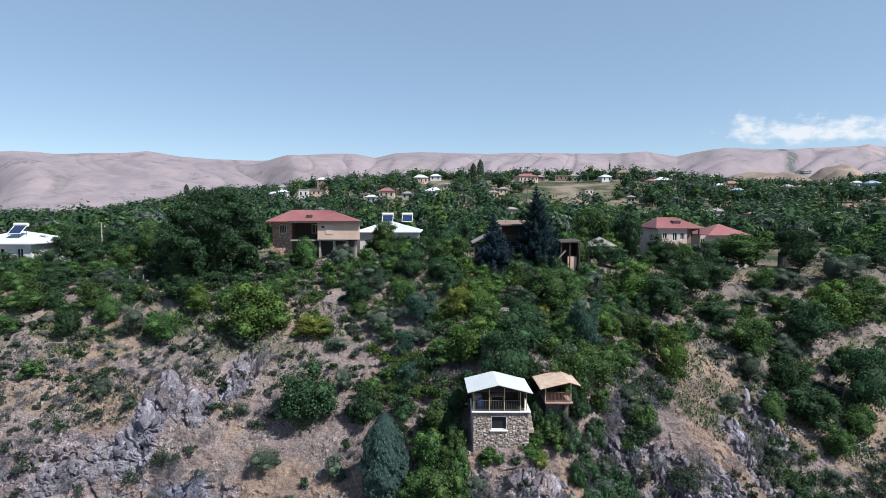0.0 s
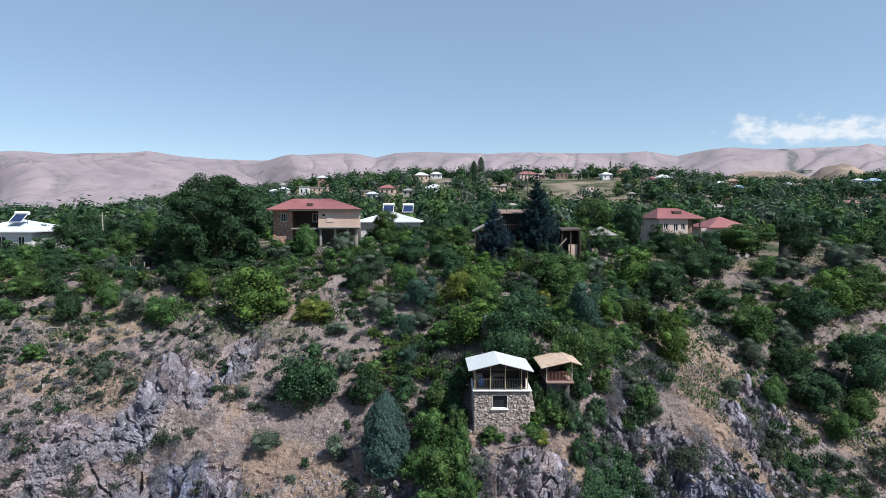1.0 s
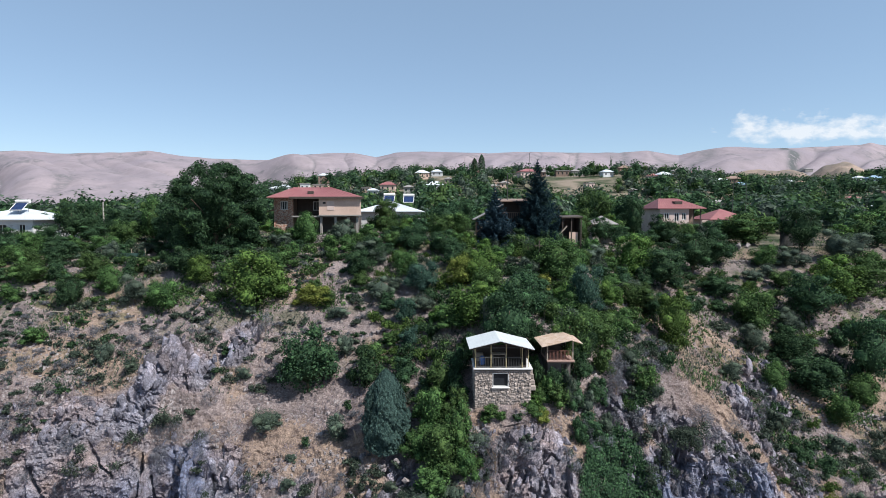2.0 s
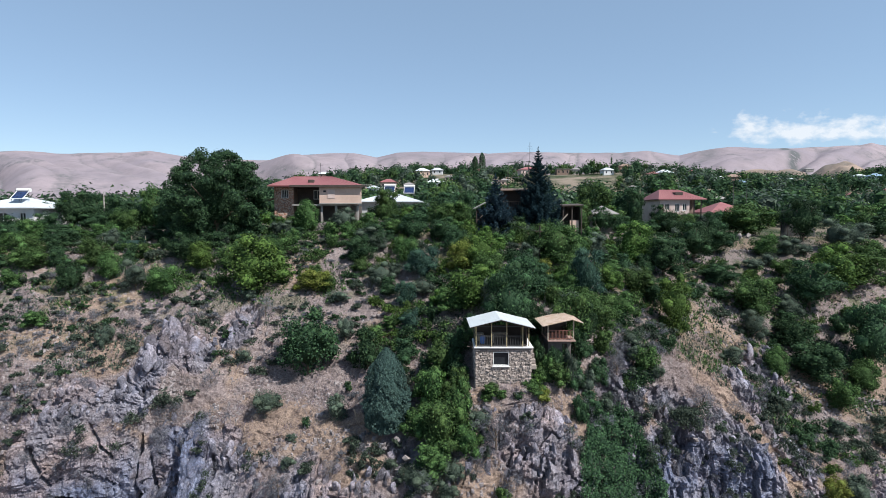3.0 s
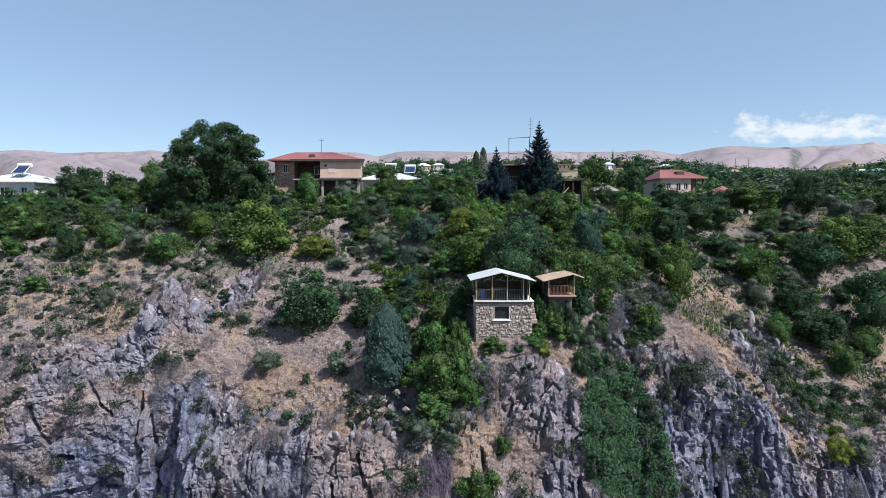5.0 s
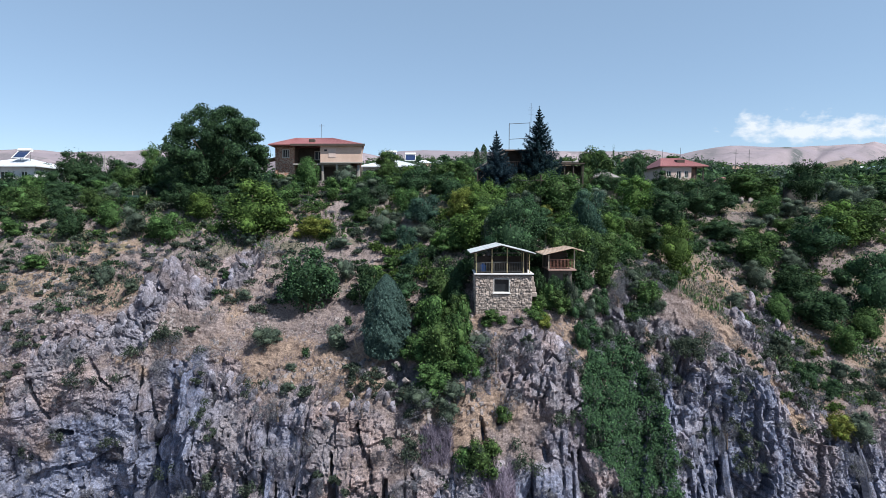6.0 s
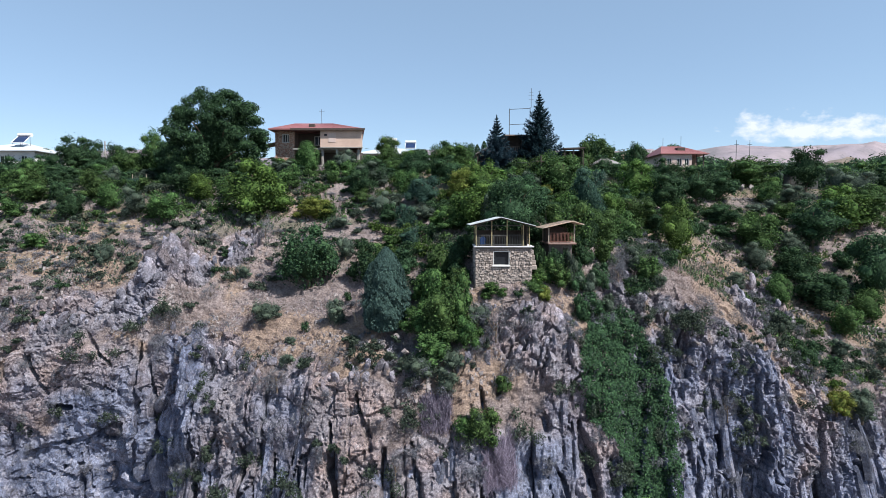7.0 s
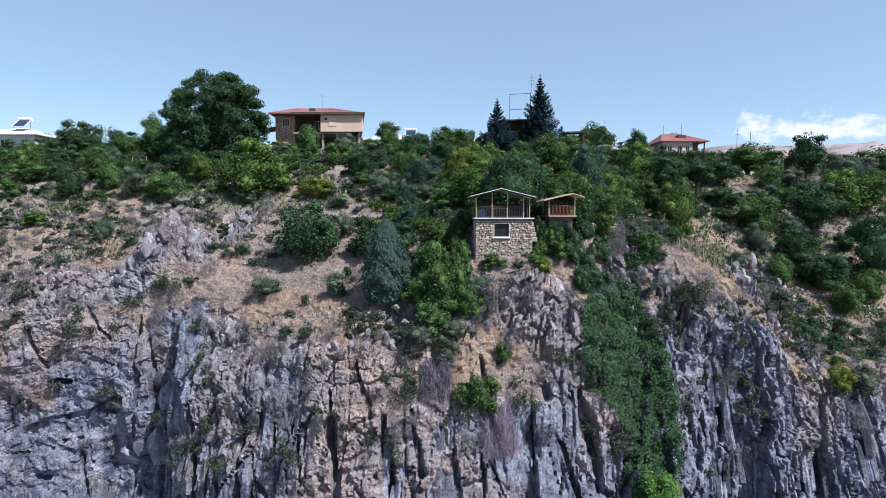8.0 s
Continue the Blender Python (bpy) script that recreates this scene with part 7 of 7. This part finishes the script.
def village_house(x, y, width, height, wall, roof, seed):
    """A small far house with walls, two rows of windows where it is tall, and its roof."""
    rng = random.Random(seed)
    z = lie(x, y) - 1.0
    named = "house with flat concrete roof" if roof == "flat" else "house with %s hip roof" % roof
    h = thing("village_house", (x, y, z), "small %s %s on the far rise" % (wall, named), "house", "houses of the far village", rng.uniform(-14, 14))
    a, d, top = width / 2, width * 0.35, height + 1.0
    floors = 2 if height > 4.5 else 1
    count = max(2, int(width / 2.4))
    part("wall", boxes((-a, a, -d, d, 0, top)), WALLS[wall], h)
    for f in range(floors):
        zb = 1.0 + height / floors * (f + 0.32)
        for k in range(count):
            xm = -a + width * (k + 0.5) / count
            part("window", boxes((xm - 0.4, xm + 0.4, -d - 0.05, -d - 0.003, zb, zb + height / floors * 0.42)), DARK_GLASS, h)
    if roof == "flat":
        part("roof", boxes((-a - 0.3, a + 0.3, -d - 0.3, d + 0.3, top, top + 0.3)), ROOFS[roof], h)
    else:
        part("roof", hip_roof(bmesh.new(), -a - 0.5, a + 0.5, -d - 0.5, d + 0.5, top + 0.15, min(1.9, 0.22 * width), 0.15), ROOFS[roof], h)
        if wall in ("cream", "pink"):
            part("chimney", boxes((a * 0.3, a * 0.3 + 0.5, -0.25, 0.25, top, top + 1.6)), BRICK, h)
    return h


for n, (x, y, width, height, wall, roof) in enumerate(VILLAGE_A + VILLAGE_B + VILLAGE_C):
    village_house(x, y, width, height, wall, roof, n)
crowd = random.Random(8)
for n in range(34):
    az = crowd.choice((crowd.uniform(-0.34, -0.02), crowd.uniform(0.08, 0.5)))
    y = crowd.uniform(300, 400)
    if all(abs(az - v[0] / v[1]) > (4 + 0.55 * v[2]) / v[1] or abs(y - v[1]) > 40 for v in VILLAGE_A + VILLAGE_B + VILLAGE_C):
        village_house(az * y, y, crowd.uniform(4.5, 8.5), crowd.uniform(2.6, 3.6), crowd.choice(("pink", "grey", "dark", "cream", "white", "brown")), crowd.choice(("flat", "grey", "brown", "flat", "white")), 100 + n)


# ---- posts, fences, walls and small things ----
def utility_pole(x, y, height, label):
    p = thing("utility_pole", (x, y, lie(x, y) - 0.3), label, "pole")
    part("shaft", beam(bmesh.new(), (0, 0, 0), (0, 0, height), 0.14, 8, 0.09), CONCRETE, p)
    part("crossarm", boxes((-0.6, 0.6, -0.05, 0.05, height - 0.7, height - 0.6)), IRON, p)
    for a in (-0.5, 0, 0.5):
        part("insulator", beam(bmesh.new(), (a, 0, height - 0.6), (a, 0, height - 0.42), 0.04, 6), WHITE_PAINT, p)


def poplar(x, y, height, width, seed):
    rng = np.random.default_rng(seed)
    root = thing("poplar_tree", (x, y, lie(x, y) - 0.3), "slender dark poplar beside the village houses", "tree")
    n = 1700
    h, a = rng.random(n), rng.uniform(0, 6.283, n)
    r = width / 2 * np.interp(h, [0, 0.15, 0.5, 0.85, 1], [0.5, 0.95, 1.0, 0.75, 0.15]) * rng.uniform(0.6, 1.05, n)
    p = np.stack([r * np.cos(a), r * np.sin(a), 0.6 + h * height], axis=1)
    out = unit(np.stack([np.cos(a), np.sin(a), 0.2 + 0 * a], axis=1) + rng.normal(size=(n, 3)) * 0.4)
    ln = rng.uniform(0.45, 0.85, n)
    part_mesh("crown", tris_mesh("crown", blades(p, out, unit(np.array([0, 0, 1.0]) + rng.normal(size=(n, 3)) * 0.3), ln, ln * 0.6), LEAVES["dark"]), root)
    part("trunk", beam(bmesh.new(), (0, 0, 0), (0, 0, height * 0.8), 0.22, 6, 0.05), BARK, root)


utility_pole(-52.8, 84.0, 6.2, "pale concrete utility pole among garden trees")
poplar(-187.0, 398, 12, 4.2, 1)
poplar(22.5, 330, 14, 4.5, 2)
poplar(18.0, 325, 12, 4.2, 3)
poplar(296, 398, 11, 3.6, 5)


def power_mast(x, y, height):
    m = thing("power_mast", (x, y, lie(x, y) - 0.3), "thin steel mast with a short crossarm among gardens", "mast")
    part("shaft", beam(bmesh.new(), (0, 0, 0), (0, 0, height), 0.09, 6, 0.04), IRON, m)
    part("crossarm", boxes((-0.5, 0.5, -0.04, 0.04, height - 1.0, height - 0.92)), IRON, m)


power_mast(63.5, 120.0, 11.8)
power_mast(66.4, 120.0, 11.8)


def net_fence(x0, x1, y, seed):
    """Green netting between thin posts."""
    f = thing("garden_fence", (0, 0, 0), "green netting fence along the plateau edge", "fence", "garden fences")
    rng = random.Random(seed)
    n = int((x1 - x0) / 1.6)
    for k in range(n + 1):
        x = x0 + (x1 - x0) * k / n
        z = lie(x, y)
        part("post", beam(bmesh.new(), (x, y, z - 0.3), (x + rng.uniform(-0.08, 0.08), y, z + 1.35), 0.04, 5), PLANK, f)
    for k in range(n):
        a, b = x0 + (x1 - x0) * k / n, x0 + (x1 - x0) * (k + 1) / n
        za, zb = lie(a, y), lie(b, y)
        bm = bmesh.new()
        vs = [bm.verts.new(v) for v in ((a, y - 0.05, za + 0.05), (b, y - 0.05, zb + 0.05), (b, y - 0.05, zb + 0.8), (a, y - 0.05, za + 0.8), (a, y - 0.03, za + 0.05), (b, y - 0.03, zb + 0.05), (b, y - 0.03, zb + 0.8), (a, y - 0.03, za + 0.8))]
        for q in ((0, 1, 2, 3), (7, 6, 5, 4), (3, 2, 6, 7), (1, 0, 4, 5), (0, 3, 7, 4), (2, 1, 5, 6)):
            bm.faces.new([vs[i] for i in q])
        part("net", bm, GREEN_NET, f)


net_fence(-43.5, -38.0, 68.6, 1)
net_fence(-34.5, -27.0, 68.8, 2)


# ---- the cliff's loose pieces ----
def prism(seed):
    """A broken basalt column, one metre long and wide, its foot at 0, rough-sided."""
    rng = random.Random(seed)
    n = rng.choice((5, 6, 6))
    bm, rings = bmesh.new(), []
    for k, z in enumerate((0, 0.35, 0.7, 1.0)):
        ring = []
        for j in range(n):
            a = 2 * math.pi * (j + 0.25 * rng.random()) / n
            r = 0.5 * rng.uniform(0.88, 1.12) * (1.0, 0.97, 0.86, rng.uniform(0.25, 0.7))[k]
            ring.append(bm.verts.new((r * math.cos(a) + 0.05 * math.sin(3 * z + seed), r * math.sin(a), z + (0.10 * math.sin(a + seed) if k == 3 else 0))))
        rings.append(ring)
    for lo, hi in zip(rings, rings[1:]):
        for j in range(n):
            bm.faces.new((lo[j], lo[(j + 1) % n], hi[(j + 1) % n], hi[j]))
    bm.faces.new(rings[-1]), bm.faces.new(rings[0][::-1])
    me = bpy.data.meshes.new("column")
    bm.to_mesh(me), bm.free()
    me.materials.append(BASALT)
    return me


def slab_shape(seed):
    """A roughly square block with knocked corners."""
    rng = random.Random(seed)
    bm = boxes((-0.5, 0.5, -0.5, 0.5, -0.5, 0.5))
    for k in bm.verts:
        k.co += Vector([rng.uniform(-0.24, 0.24) for _ in range(3)])
    bmesh.ops.bevel(bm, geom=bm.edges[:], offset=0.05, segments=1, affect="EDGES")
    me = bpy.data.meshes.new("block")
    bm.to_mesh(me), bm.free()
    me.materials.append(BASALT)
    return me


def crag_shape(seed, material, points=15):
    """An angular block with flat broken faces."""
    rng = random.Random(seed)
    bm = bmesh.new()
    pts = [Vector([rng.gauss(0, 1) for _ in range(3)]).normalized() * rng.uniform(0.4, 0.56) for _ in range(points)]
    for p in pts:
        bm.verts.new(p)
    hull = bmesh.ops.convex_hull(bm, input=bm.verts)
    bmesh.ops.delete(bm, geom=[v for v in bm.verts if not v.link_faces], context="VERTS")
    bmesh.ops.bevel(bm, geom=bm.edges[:], offset=0.03, segments=1, affect="EDGES")
    me = bpy.data.meshes.new("rock")
    bm.to_mesh(me), bm.free()
    me.materials.append(material)
    return me


def cliff_pieces(name, label, x0, x1, step, widths, heights, prisms, seed, most, sink):
    """Broken blocks and columns bedded in the cliff face between x0 and x1."""
    cliff = thing(name, (0, 0, 0), label, "cliff", kind="structure")
    columns, slabs = [prism(900 + k) for k in range(7)], [slab_shape(950 + k) for k in range(9)] if prisms else [crag_shape(970 + k, BASALT, 20) for k in range(12)]
    rng = random.Random(seed)
    made, x = 0, x0
    while x < x1 and made < most:
        lo, hi = (Vector((x, float(along(LINES[k][0], x)), float(along(LINES[k][1], x)))) for k in (0, 1))
        span_ = (hi - lo).length
        lean = (hi - lo) / span_
        s = rng.uniform(0.1, 0.22)
        while s < 0.95 and made < most:
            tall, wide = rng.uniform(*heights), rng.uniform(*widths)
            if not (10.4 < x < 17.4) and rng.random() < 0.88 and s + tall / span_ < 0.94:
                foot = lo.lerp(hi, s) + Vector((rng.uniform(-0.3, 0.3), rng.uniform(*sink), 0))
                axis = (lean + Vector((rng.uniform(-0.10, 0.06), rng.uniform(-0.05, 0.05), 0))).normalized()
                turn = axis.to_track_quat("Z", "Y").to_matrix().to_4x4()
                if rng.random() < prisms:
                    ob = part_mesh("column", rng.choice(columns), cliff)
                    ob.matrix_basis = Matrix.Translation(foot) @ turn @ Matrix.Rotation(rng.uniform(0, 6.28), 4, "Z") @ Matrix.Diagonal((wide, wide, tall, 1))
                else:
                    ob = part_mesh("block", rng.choice(slabs), cliff)
                    ob.matrix_basis = Matrix.Translation(foot + axis * tall / 2) @ turn @ Matrix.Rotation(rng.uniform(-0.35, 0.35) + rng.choice((0, math.pi)), 4, "Z") @ Matrix.Rotation(rng.uniform(-0.12, 0.12), 4, "Y") @ Matrix.Diagonal((wide, wide * rng.uniform(0.8, 1.3), tall, 1))
                made += 1
            s += tall / span_ * rng.uniform(0.7, 0.95)
        x += step * rng.uniform(0.7, 1.25)


cliff_pieces("basalt_columns", "blue-grey broken basalt columns of the cliff face", -21.5, 38, 0.62, (0.35, 0.95), (1.4, 5.4), 0.93, 19, 298, (0.55, 1.35))
cliff_pieces("basalt_blocks", "blue-grey blocky basalt face of the cliff", -47, -21, 1.9, (1.6, 3.4), (1.6, 5.0), 0.0, 23, 70, (1.25, 1.9))


CRAGS = [crag_shape(700 + k, CRUST) for k in range(10)]


def rock_outcrop(x, y, rx, ry, count, seed, lean=0.0, sizes=(0.35, 1.15)):
    """Blocks of rock that break out of the slope."""
    rng = random.Random(seed)
    base = rest(x, y)
    root = thing("rock_outcrop", (x, y, base), "jagged grey rock outcrop breaking out of the slope", "rock", "rock outcrops on the slope")
    for k in range(count):
        a, r = rng.uniform(0, 6.28), math.sqrt(rng.random())
        dx, dy = rx * r * math.cos(a), ry * r * math.sin(a)
        size = rng.uniform(*sizes) * (1.15 - 0.4 * r)
        ob = part_mesh("rock", rng.choice(CRAGS), root)
        ob.matrix_basis = Matrix.LocRotScale((dx, dy, rest(x + dx, y + dy) - base + 0.1 * size), Euler((rng.uniform(-0.5, 0.5), lean + rng.uniform(-0.4, 0.4), rng.uniform(0, 6.28))), (size * rng.uniform(0.5, 0.85), size * rng.uniform(0.6, 1.0), size * rng.uniform(1.0, 1.9)))


for k, (x, y, rx, ry, count, big) in enumerate((
        (-25.3, 50.4, 1.5, 1.6, 34, 1.9), (-26.6, 48.6, 1.6, 1.4, 34, 1.8), (-27.3, 47.2, 2.0, 1.4, 24, 1.5), (-23.4, 50.2, 1.7, 1.6, 24, 1.5), (-21.0, 52.6, 1.6, 2.2, 22, 1.2), (-20.2, 54.6, 1.0, 1.2, 10, 1.3),
        (-33.5, 46.4, 3.6, 1.2, 26, 1.2), (-38.5, 46.6, 3.0, 1.4, 18, 1.2), (4.6, 39.4, 2.2, 0.8, 24, 1.4), (7.4, 39.6, 1.6, 1.0, 20, 1.3), (-3.8, 40.0, 0.9, 0.7, 9, 1.1), (13.4, 43.4, 1.6, 1.4, 22, 1.5),
        (15.6, 45.2, 1.3, 1.6, 18, 1.4), (18.8, 43.8, 1.8, 1.5, 24, 1.5), (33.4, 56.2, 1.6, 2.2, 22, 1.5), (28.2, 50.4, 1.5, 2.4, 24, 1.5), (-18.4, 43.6, 1.3, 0.9, 14, 1.4), (24.2, 43.6, 2.0, 1.4, 16, 1.2),
        (-10.0, 39.0, 2.4, 0.9, 14, 1.1), (-1.0, 37.6, 2.0, 0.9, 14, 1.1), (30.4, 46.8, 1.8, 1.8, 22, 1.4), (16.6, 47.6, 1.0, 1.4, 10, 1.2), (36.0, 59.5, 1.2, 1.6, 10, 1.2))):
    rock_outcrop(x, y, rx, ry, count, 500 + k, 0.25, (0.35, big))

lip = random.Random(61)
for k in range(27):
    x = -43 + 2.9 * k
    y = float(along(LINES[1][0], x))
    if 9.5 < x < 12.5:
        continue
    rock_outcrop(x, y + lip.uniform(0.2, 1.4), 1.7, lip.uniform(0.6, 1.1), 11, 600 + k, 0.2)

BOULDER_STONE = surface("boulder_stone", (0.30, 0.265, 0.255), (0.18, 0.16, 0.162), 1.2, 0.95, 7, 0.7, 0, 0.05, 0.3)
ROCKS = [crag_shape(300 + k, BOULDER_STONE, 13) for k in range(6)]


def boulder(x, y, size, seed):
    rng = random.Random(seed)
    ob = tagged(new("boulder", ROCKS[seed % 6]), "pale grey angular boulder on the slope", "rock", "boulders on the slope")
    ob.matrix_basis = Matrix.LocRotScale((x, y, lie(x, y) + 0.12 * size), Euler((rng.uniform(0, 6), rng.uniform(0, 6), rng.uniform(0, 6))), (size, size * rng.uniform(0.7, 1.0), size * rng.uniform(0.6, 0.9)))


rocks = random.Random(77)
for x, y, size in ((8.9, 42.4, 0.9), (9.6, 42.3, 0.6), (-3.6, 40.0, 0.9), (-4.6, 39.6, 0.6), (-3.0, 39.4, 0.5), (3.2, 39.5, 1.1), (15.0, 49.0, 1.3), (16.4, 47.6, 1.0), (46.5, 85.5, 1.6), (48.2, 86.0, 1.2)):
    boulder(x, y, size, rocks.randint(0, 999))
for k in range(110):
    x = rocks.uniform(-45, 45)
    y = float(along(LINES[1][0], x)) + rocks.uniform(1.0, 22) * rocks.random() ** 0.5
    if 1.5 < x < 11 and 40 < y < 47:
        continue
    boulder(x, y, rocks.uniform(0.2, 0.75), rocks.randint(0, 999))


def terrace_wall(x0, x1, y, height, label):
    """A low dry-stone wall: courses of rough blocks on a core."""
    w = thing("terrace_wall", (0, 0, 0), label, "wall", "terrace walls")
    n = max(3, int((x1 - x0) / 0.5))
    rng = random.Random(int(x0 * 7 + y))
    for k in range(n):
        for c in range(max(1, int(height / 0.3))):
            a = x0 + (x1 - x0) * (k + 0.5 * (c % 2)) / n
            ob = part_mesh("stone", ROCKS[rng.randint(0, 5)], w)
            ob.matrix_basis = Matrix.LocRotScale((a + 0.25, y + rng.uniform(-0.06, 0.06), lie(a, y) + 0.1 + 0.28 * c), Euler((rng.uniform(-0.3, 0.3), rng.uniform(-0.2, 0.2), rng.uniform(-0.4, 0.4))), (rng.uniform(0.55, 0.75), 0.5, rng.uniform(0.38, 0.5)))


terrace_wall(36.5, 48.0, 56.5, 0.7, "low dry-stone wall holding a garden terrace")
terrace_wall(-20.5, -14.0, 60.8, 0.5, "low dry-stone wall holding a garden terrace")
terrace_wall(-12.0, -6.0, 54.5, 0.5, "low dry-stone wall holding a garden terrace")
terrace_wall(42.0, 50.0, 80.5, 0.6, "low dry-stone wall holding a garden terrace")
terrace_wall(-19.5, -15.0, 73.0, 0.9, "pale stone wall below the red-roofed house")


def stone_steps(x, y, label):
    st = thing("garden_steps", (x, y, 0), label, "steps")
    for k in range(7):
        z = lie(x + 0.28 * k, y + 0.45 * k)
        part("step", boxes((0.28 * k - 0.6, 0.28 * k + 0.6, 0.45 * k, 0.45 * k + 0.42, z - 0.2, z + 0.12), bevel=0.02), CONCRETE, st)
    part("side_wall", boxes((2.2, 2.4, 0.4, 3.6, lie(x + 2, y) - 0.4, lie(x + 2, y + 3) + 0.5), bevel=0.03), CONCRETE, st)


stone_steps(5.6, 57.4, "worn concrete garden steps on the slope")


def loose_plank(x, y, length, turn, rise, label):
    ob = part("plank", boxes((-length / 2, length / 2, -0.07, 0.07, -0.03, 0.03), bevel=0.008), PLANK, None)
    tagged(ob, label, "plank", "loose planks")
    ob.matrix_basis = pose(x, y, lie(x, y) + 0.35, 0, rise, turn)


for x, y, length, turn, rise in ((35.5, 63.5, 2.2, 8, 6), (36.8, 63.2, 1.9, 40, -30), (38.5, 62.8, 1.6, -15, 12), (41.0, 79.0, 2.4, 30, -40), (54.0, 72.0, 2.6, 20, 30), (-40.5, 57.6, 3.2, 4, -2), (-1.6, 38.6, 1.5, 60, -45), (-7.2, 42.8, 1.7, 70, 65), (-9.6, 44.0, 1.8, 80, 60), (10.2, 51.5, 2.0, 80, 80), (9.6, 51.6, 1.8, 80, 85)):
    loose_plank(x, y, length, turn, rise, "weathered grey plank lying in the brush")


def vine_stake(x, y, height, seed):
    rng = random.Random(seed)
    ob = part("stake", beam(bmesh.new(), (0, 0, -0.2), (rng.uniform(-0.15, 0.15), rng.uniform(-0.1, 0.1), height), 0.035, 5), PLANK, None)
    tagged(ob, "thin pale wooden stake in the dry grass", "stake", "stakes in the slope")
    ob.matrix_basis = pose(x, y, lie(x, y))


for k, (x, y) in enumerate(((22.5, 47.5), (23.6, 49.0), (24.8, 49.6), (25.9, 50.5), (27.2, 51.0), (26.4, 52.4), (22.0, 50.2), (24.2, 52.0), (21.2, 48.6), (28.2, 53.0), (29.5, 46.6), (31.0, 47.2))):
    vine_stake(x, y, 1.0 + 0.12 * (k % 5), k)


def garden_wire_post():
    p = thing("power_post", (10.6, 60.5, lie(10.6, 60.5) - 0.3), "dark timber power post with sagging wires", "pole")
    part("shaft", beam(bmesh.new(), (0, 0, 0), (0, 0, 4.4), 0.1, 7, 0.08), TIMBER, p)
    part("crossarm", boxes((-0.5, 0.5, -0.05, 0.05, 3.7, 3.82)), TIMBER, p)
    for k in range(3):
        bm = bmesh.new()
        a, b = Vector((-0.4 + 0.4 * k, 0, 3.85)), Vector((-3.6 + 0.5 * k, 14.5, 6.6))
        for j in range(10):
            u, v = j / 10, (j + 1) / 10
            beam(bm, a.lerp(b, u) - Vector((0, 0, 3.2 * u * (1 - u))), a.lerp(b, v) - Vector((0, 0, 3.2 * v * (1 - v))), 0.02, 4)
        part("wire", bm, IRON, p)


garden_wire_post()


def round_sign(x, y):
    s = thing("round_sign", (x, y, lie(x, y)), "small round white plate on a thin post", "sign")
    part("post", beam(bmesh.new(), (0, 0, -0.2), (0, 0, 1.3), 0.03, 5), IRON, s)
    part("plate", beam(bmesh.new(), (0, -0.03, 1.5), (0, 0.03, 1.5), 0.32, 16), WHITE_PAINT, s)
    part("mark", beam(bmesh.new(), (0, -0.045, 1.5), (0, -0.032, 1.5), 0.13, 12), IRON, s)


round_sign(-50.4, 69.5)


def dark_fence(x0, x1, y, height):
    f = thing("sheet_fence", (0, 0, 0), "dark stepped sheet-metal garden fence", "fence")
    n = 5
    for k in range(n):
        a, b = x0 + (x1 - x0) * k / n, x0 + (x1 - x0) * (k + 1) / n
        z = lie(a, y)
        part("panel", boxes((a + 0.02, b - 0.02, y, y + 0.06, z - 0.2, z + height - 0.25 * k)), IRON, f)
        part("post", boxes((a - 0.04, a + 0.016, y - 0.03, y + 0.09, z - 0.3, z + height + 0.1 - 0.25 * k)), TIMBER, f)


dark_fence(54.5, 60.0, 88.0, 2.4)


# ---- a bank of cloud behind the ridge ----
def cloud_bank():
    m = bpy.data.materials.new("cloud")
    m.use_nodes = True
    nt = m.node_tree
    nt.nodes.remove(nt.nodes["Principled BSDF"])
    where = add(nt, "ShaderNodeTexCoord").outputs["Object"]
    xyz = add(nt, "ShaderNodeSeparateXYZ", {0: where})
    body = add(nt, "ShaderNodeTexNoise", {"Vector": add(nt, "ShaderNodeVectorMath", {0: where, 1: (0.0058, 1, 0.0120)}, operation="MULTIPLY").outputs[0], "Scale": 1.0, "Detail": 6.0, "Roughness": 0.58}).outputs["Fac"]
    foot = times(nt, span(nt, xyz.outputs["Z"], -150, -70), span(nt, xyz.outputs["Z"], 150, -40))
    ends = times(nt, span(nt, xyz.outputs["X"], -700, -400), span(nt, xyz.outputs["X"], 900, 700))
    amount = times(nt, foot, ends)
    dense = add(nt, "ShaderNodeMath", {0: body, 1: add(nt, "ShaderNodeMath", {0: amount, 1: 0.36}, operation="MULTIPLY").outputs[0]}, operation="ADD").outputs[0]
    alpha = span(nt, dense, 0.66, 0.90)
    glow = add(nt, "ShaderNodeEmission", {"Color": (0.84, 0.88, 0.93, 1), "Strength": 0.70})
    clear_ = add(nt, "ShaderNodeBsdfTransparent")
    mix = add(nt, "ShaderNodeMixShader", {0: times(nt, times(nt, alpha, 0.82), span(nt, amount, 0.0, 0.12)), 1: clear_.outputs[0], 2: glow.outputs[0]})
    nt.links.new(mix.outputs[0], nt.nodes["Material Output"].inputs["Surface"])
    me = mesh_of("backdrop_cloud", [(-700, 0, -170), (700, 0, -170), (700, 0, 200), (-700, 0, 200)], [(0, 1, 2, 3)], m)
    ob = tagged(new("backdrop_cloud", me), "low white cumulus bank behind the ridge", "cloud", kind="structure")
    ob.matrix_basis = pose(935, 1406, 240) @ Matrix.Diagonal((0.38, 0.38, 0.38, 1))
    ob.visible_shadow = False


cloud_bank()
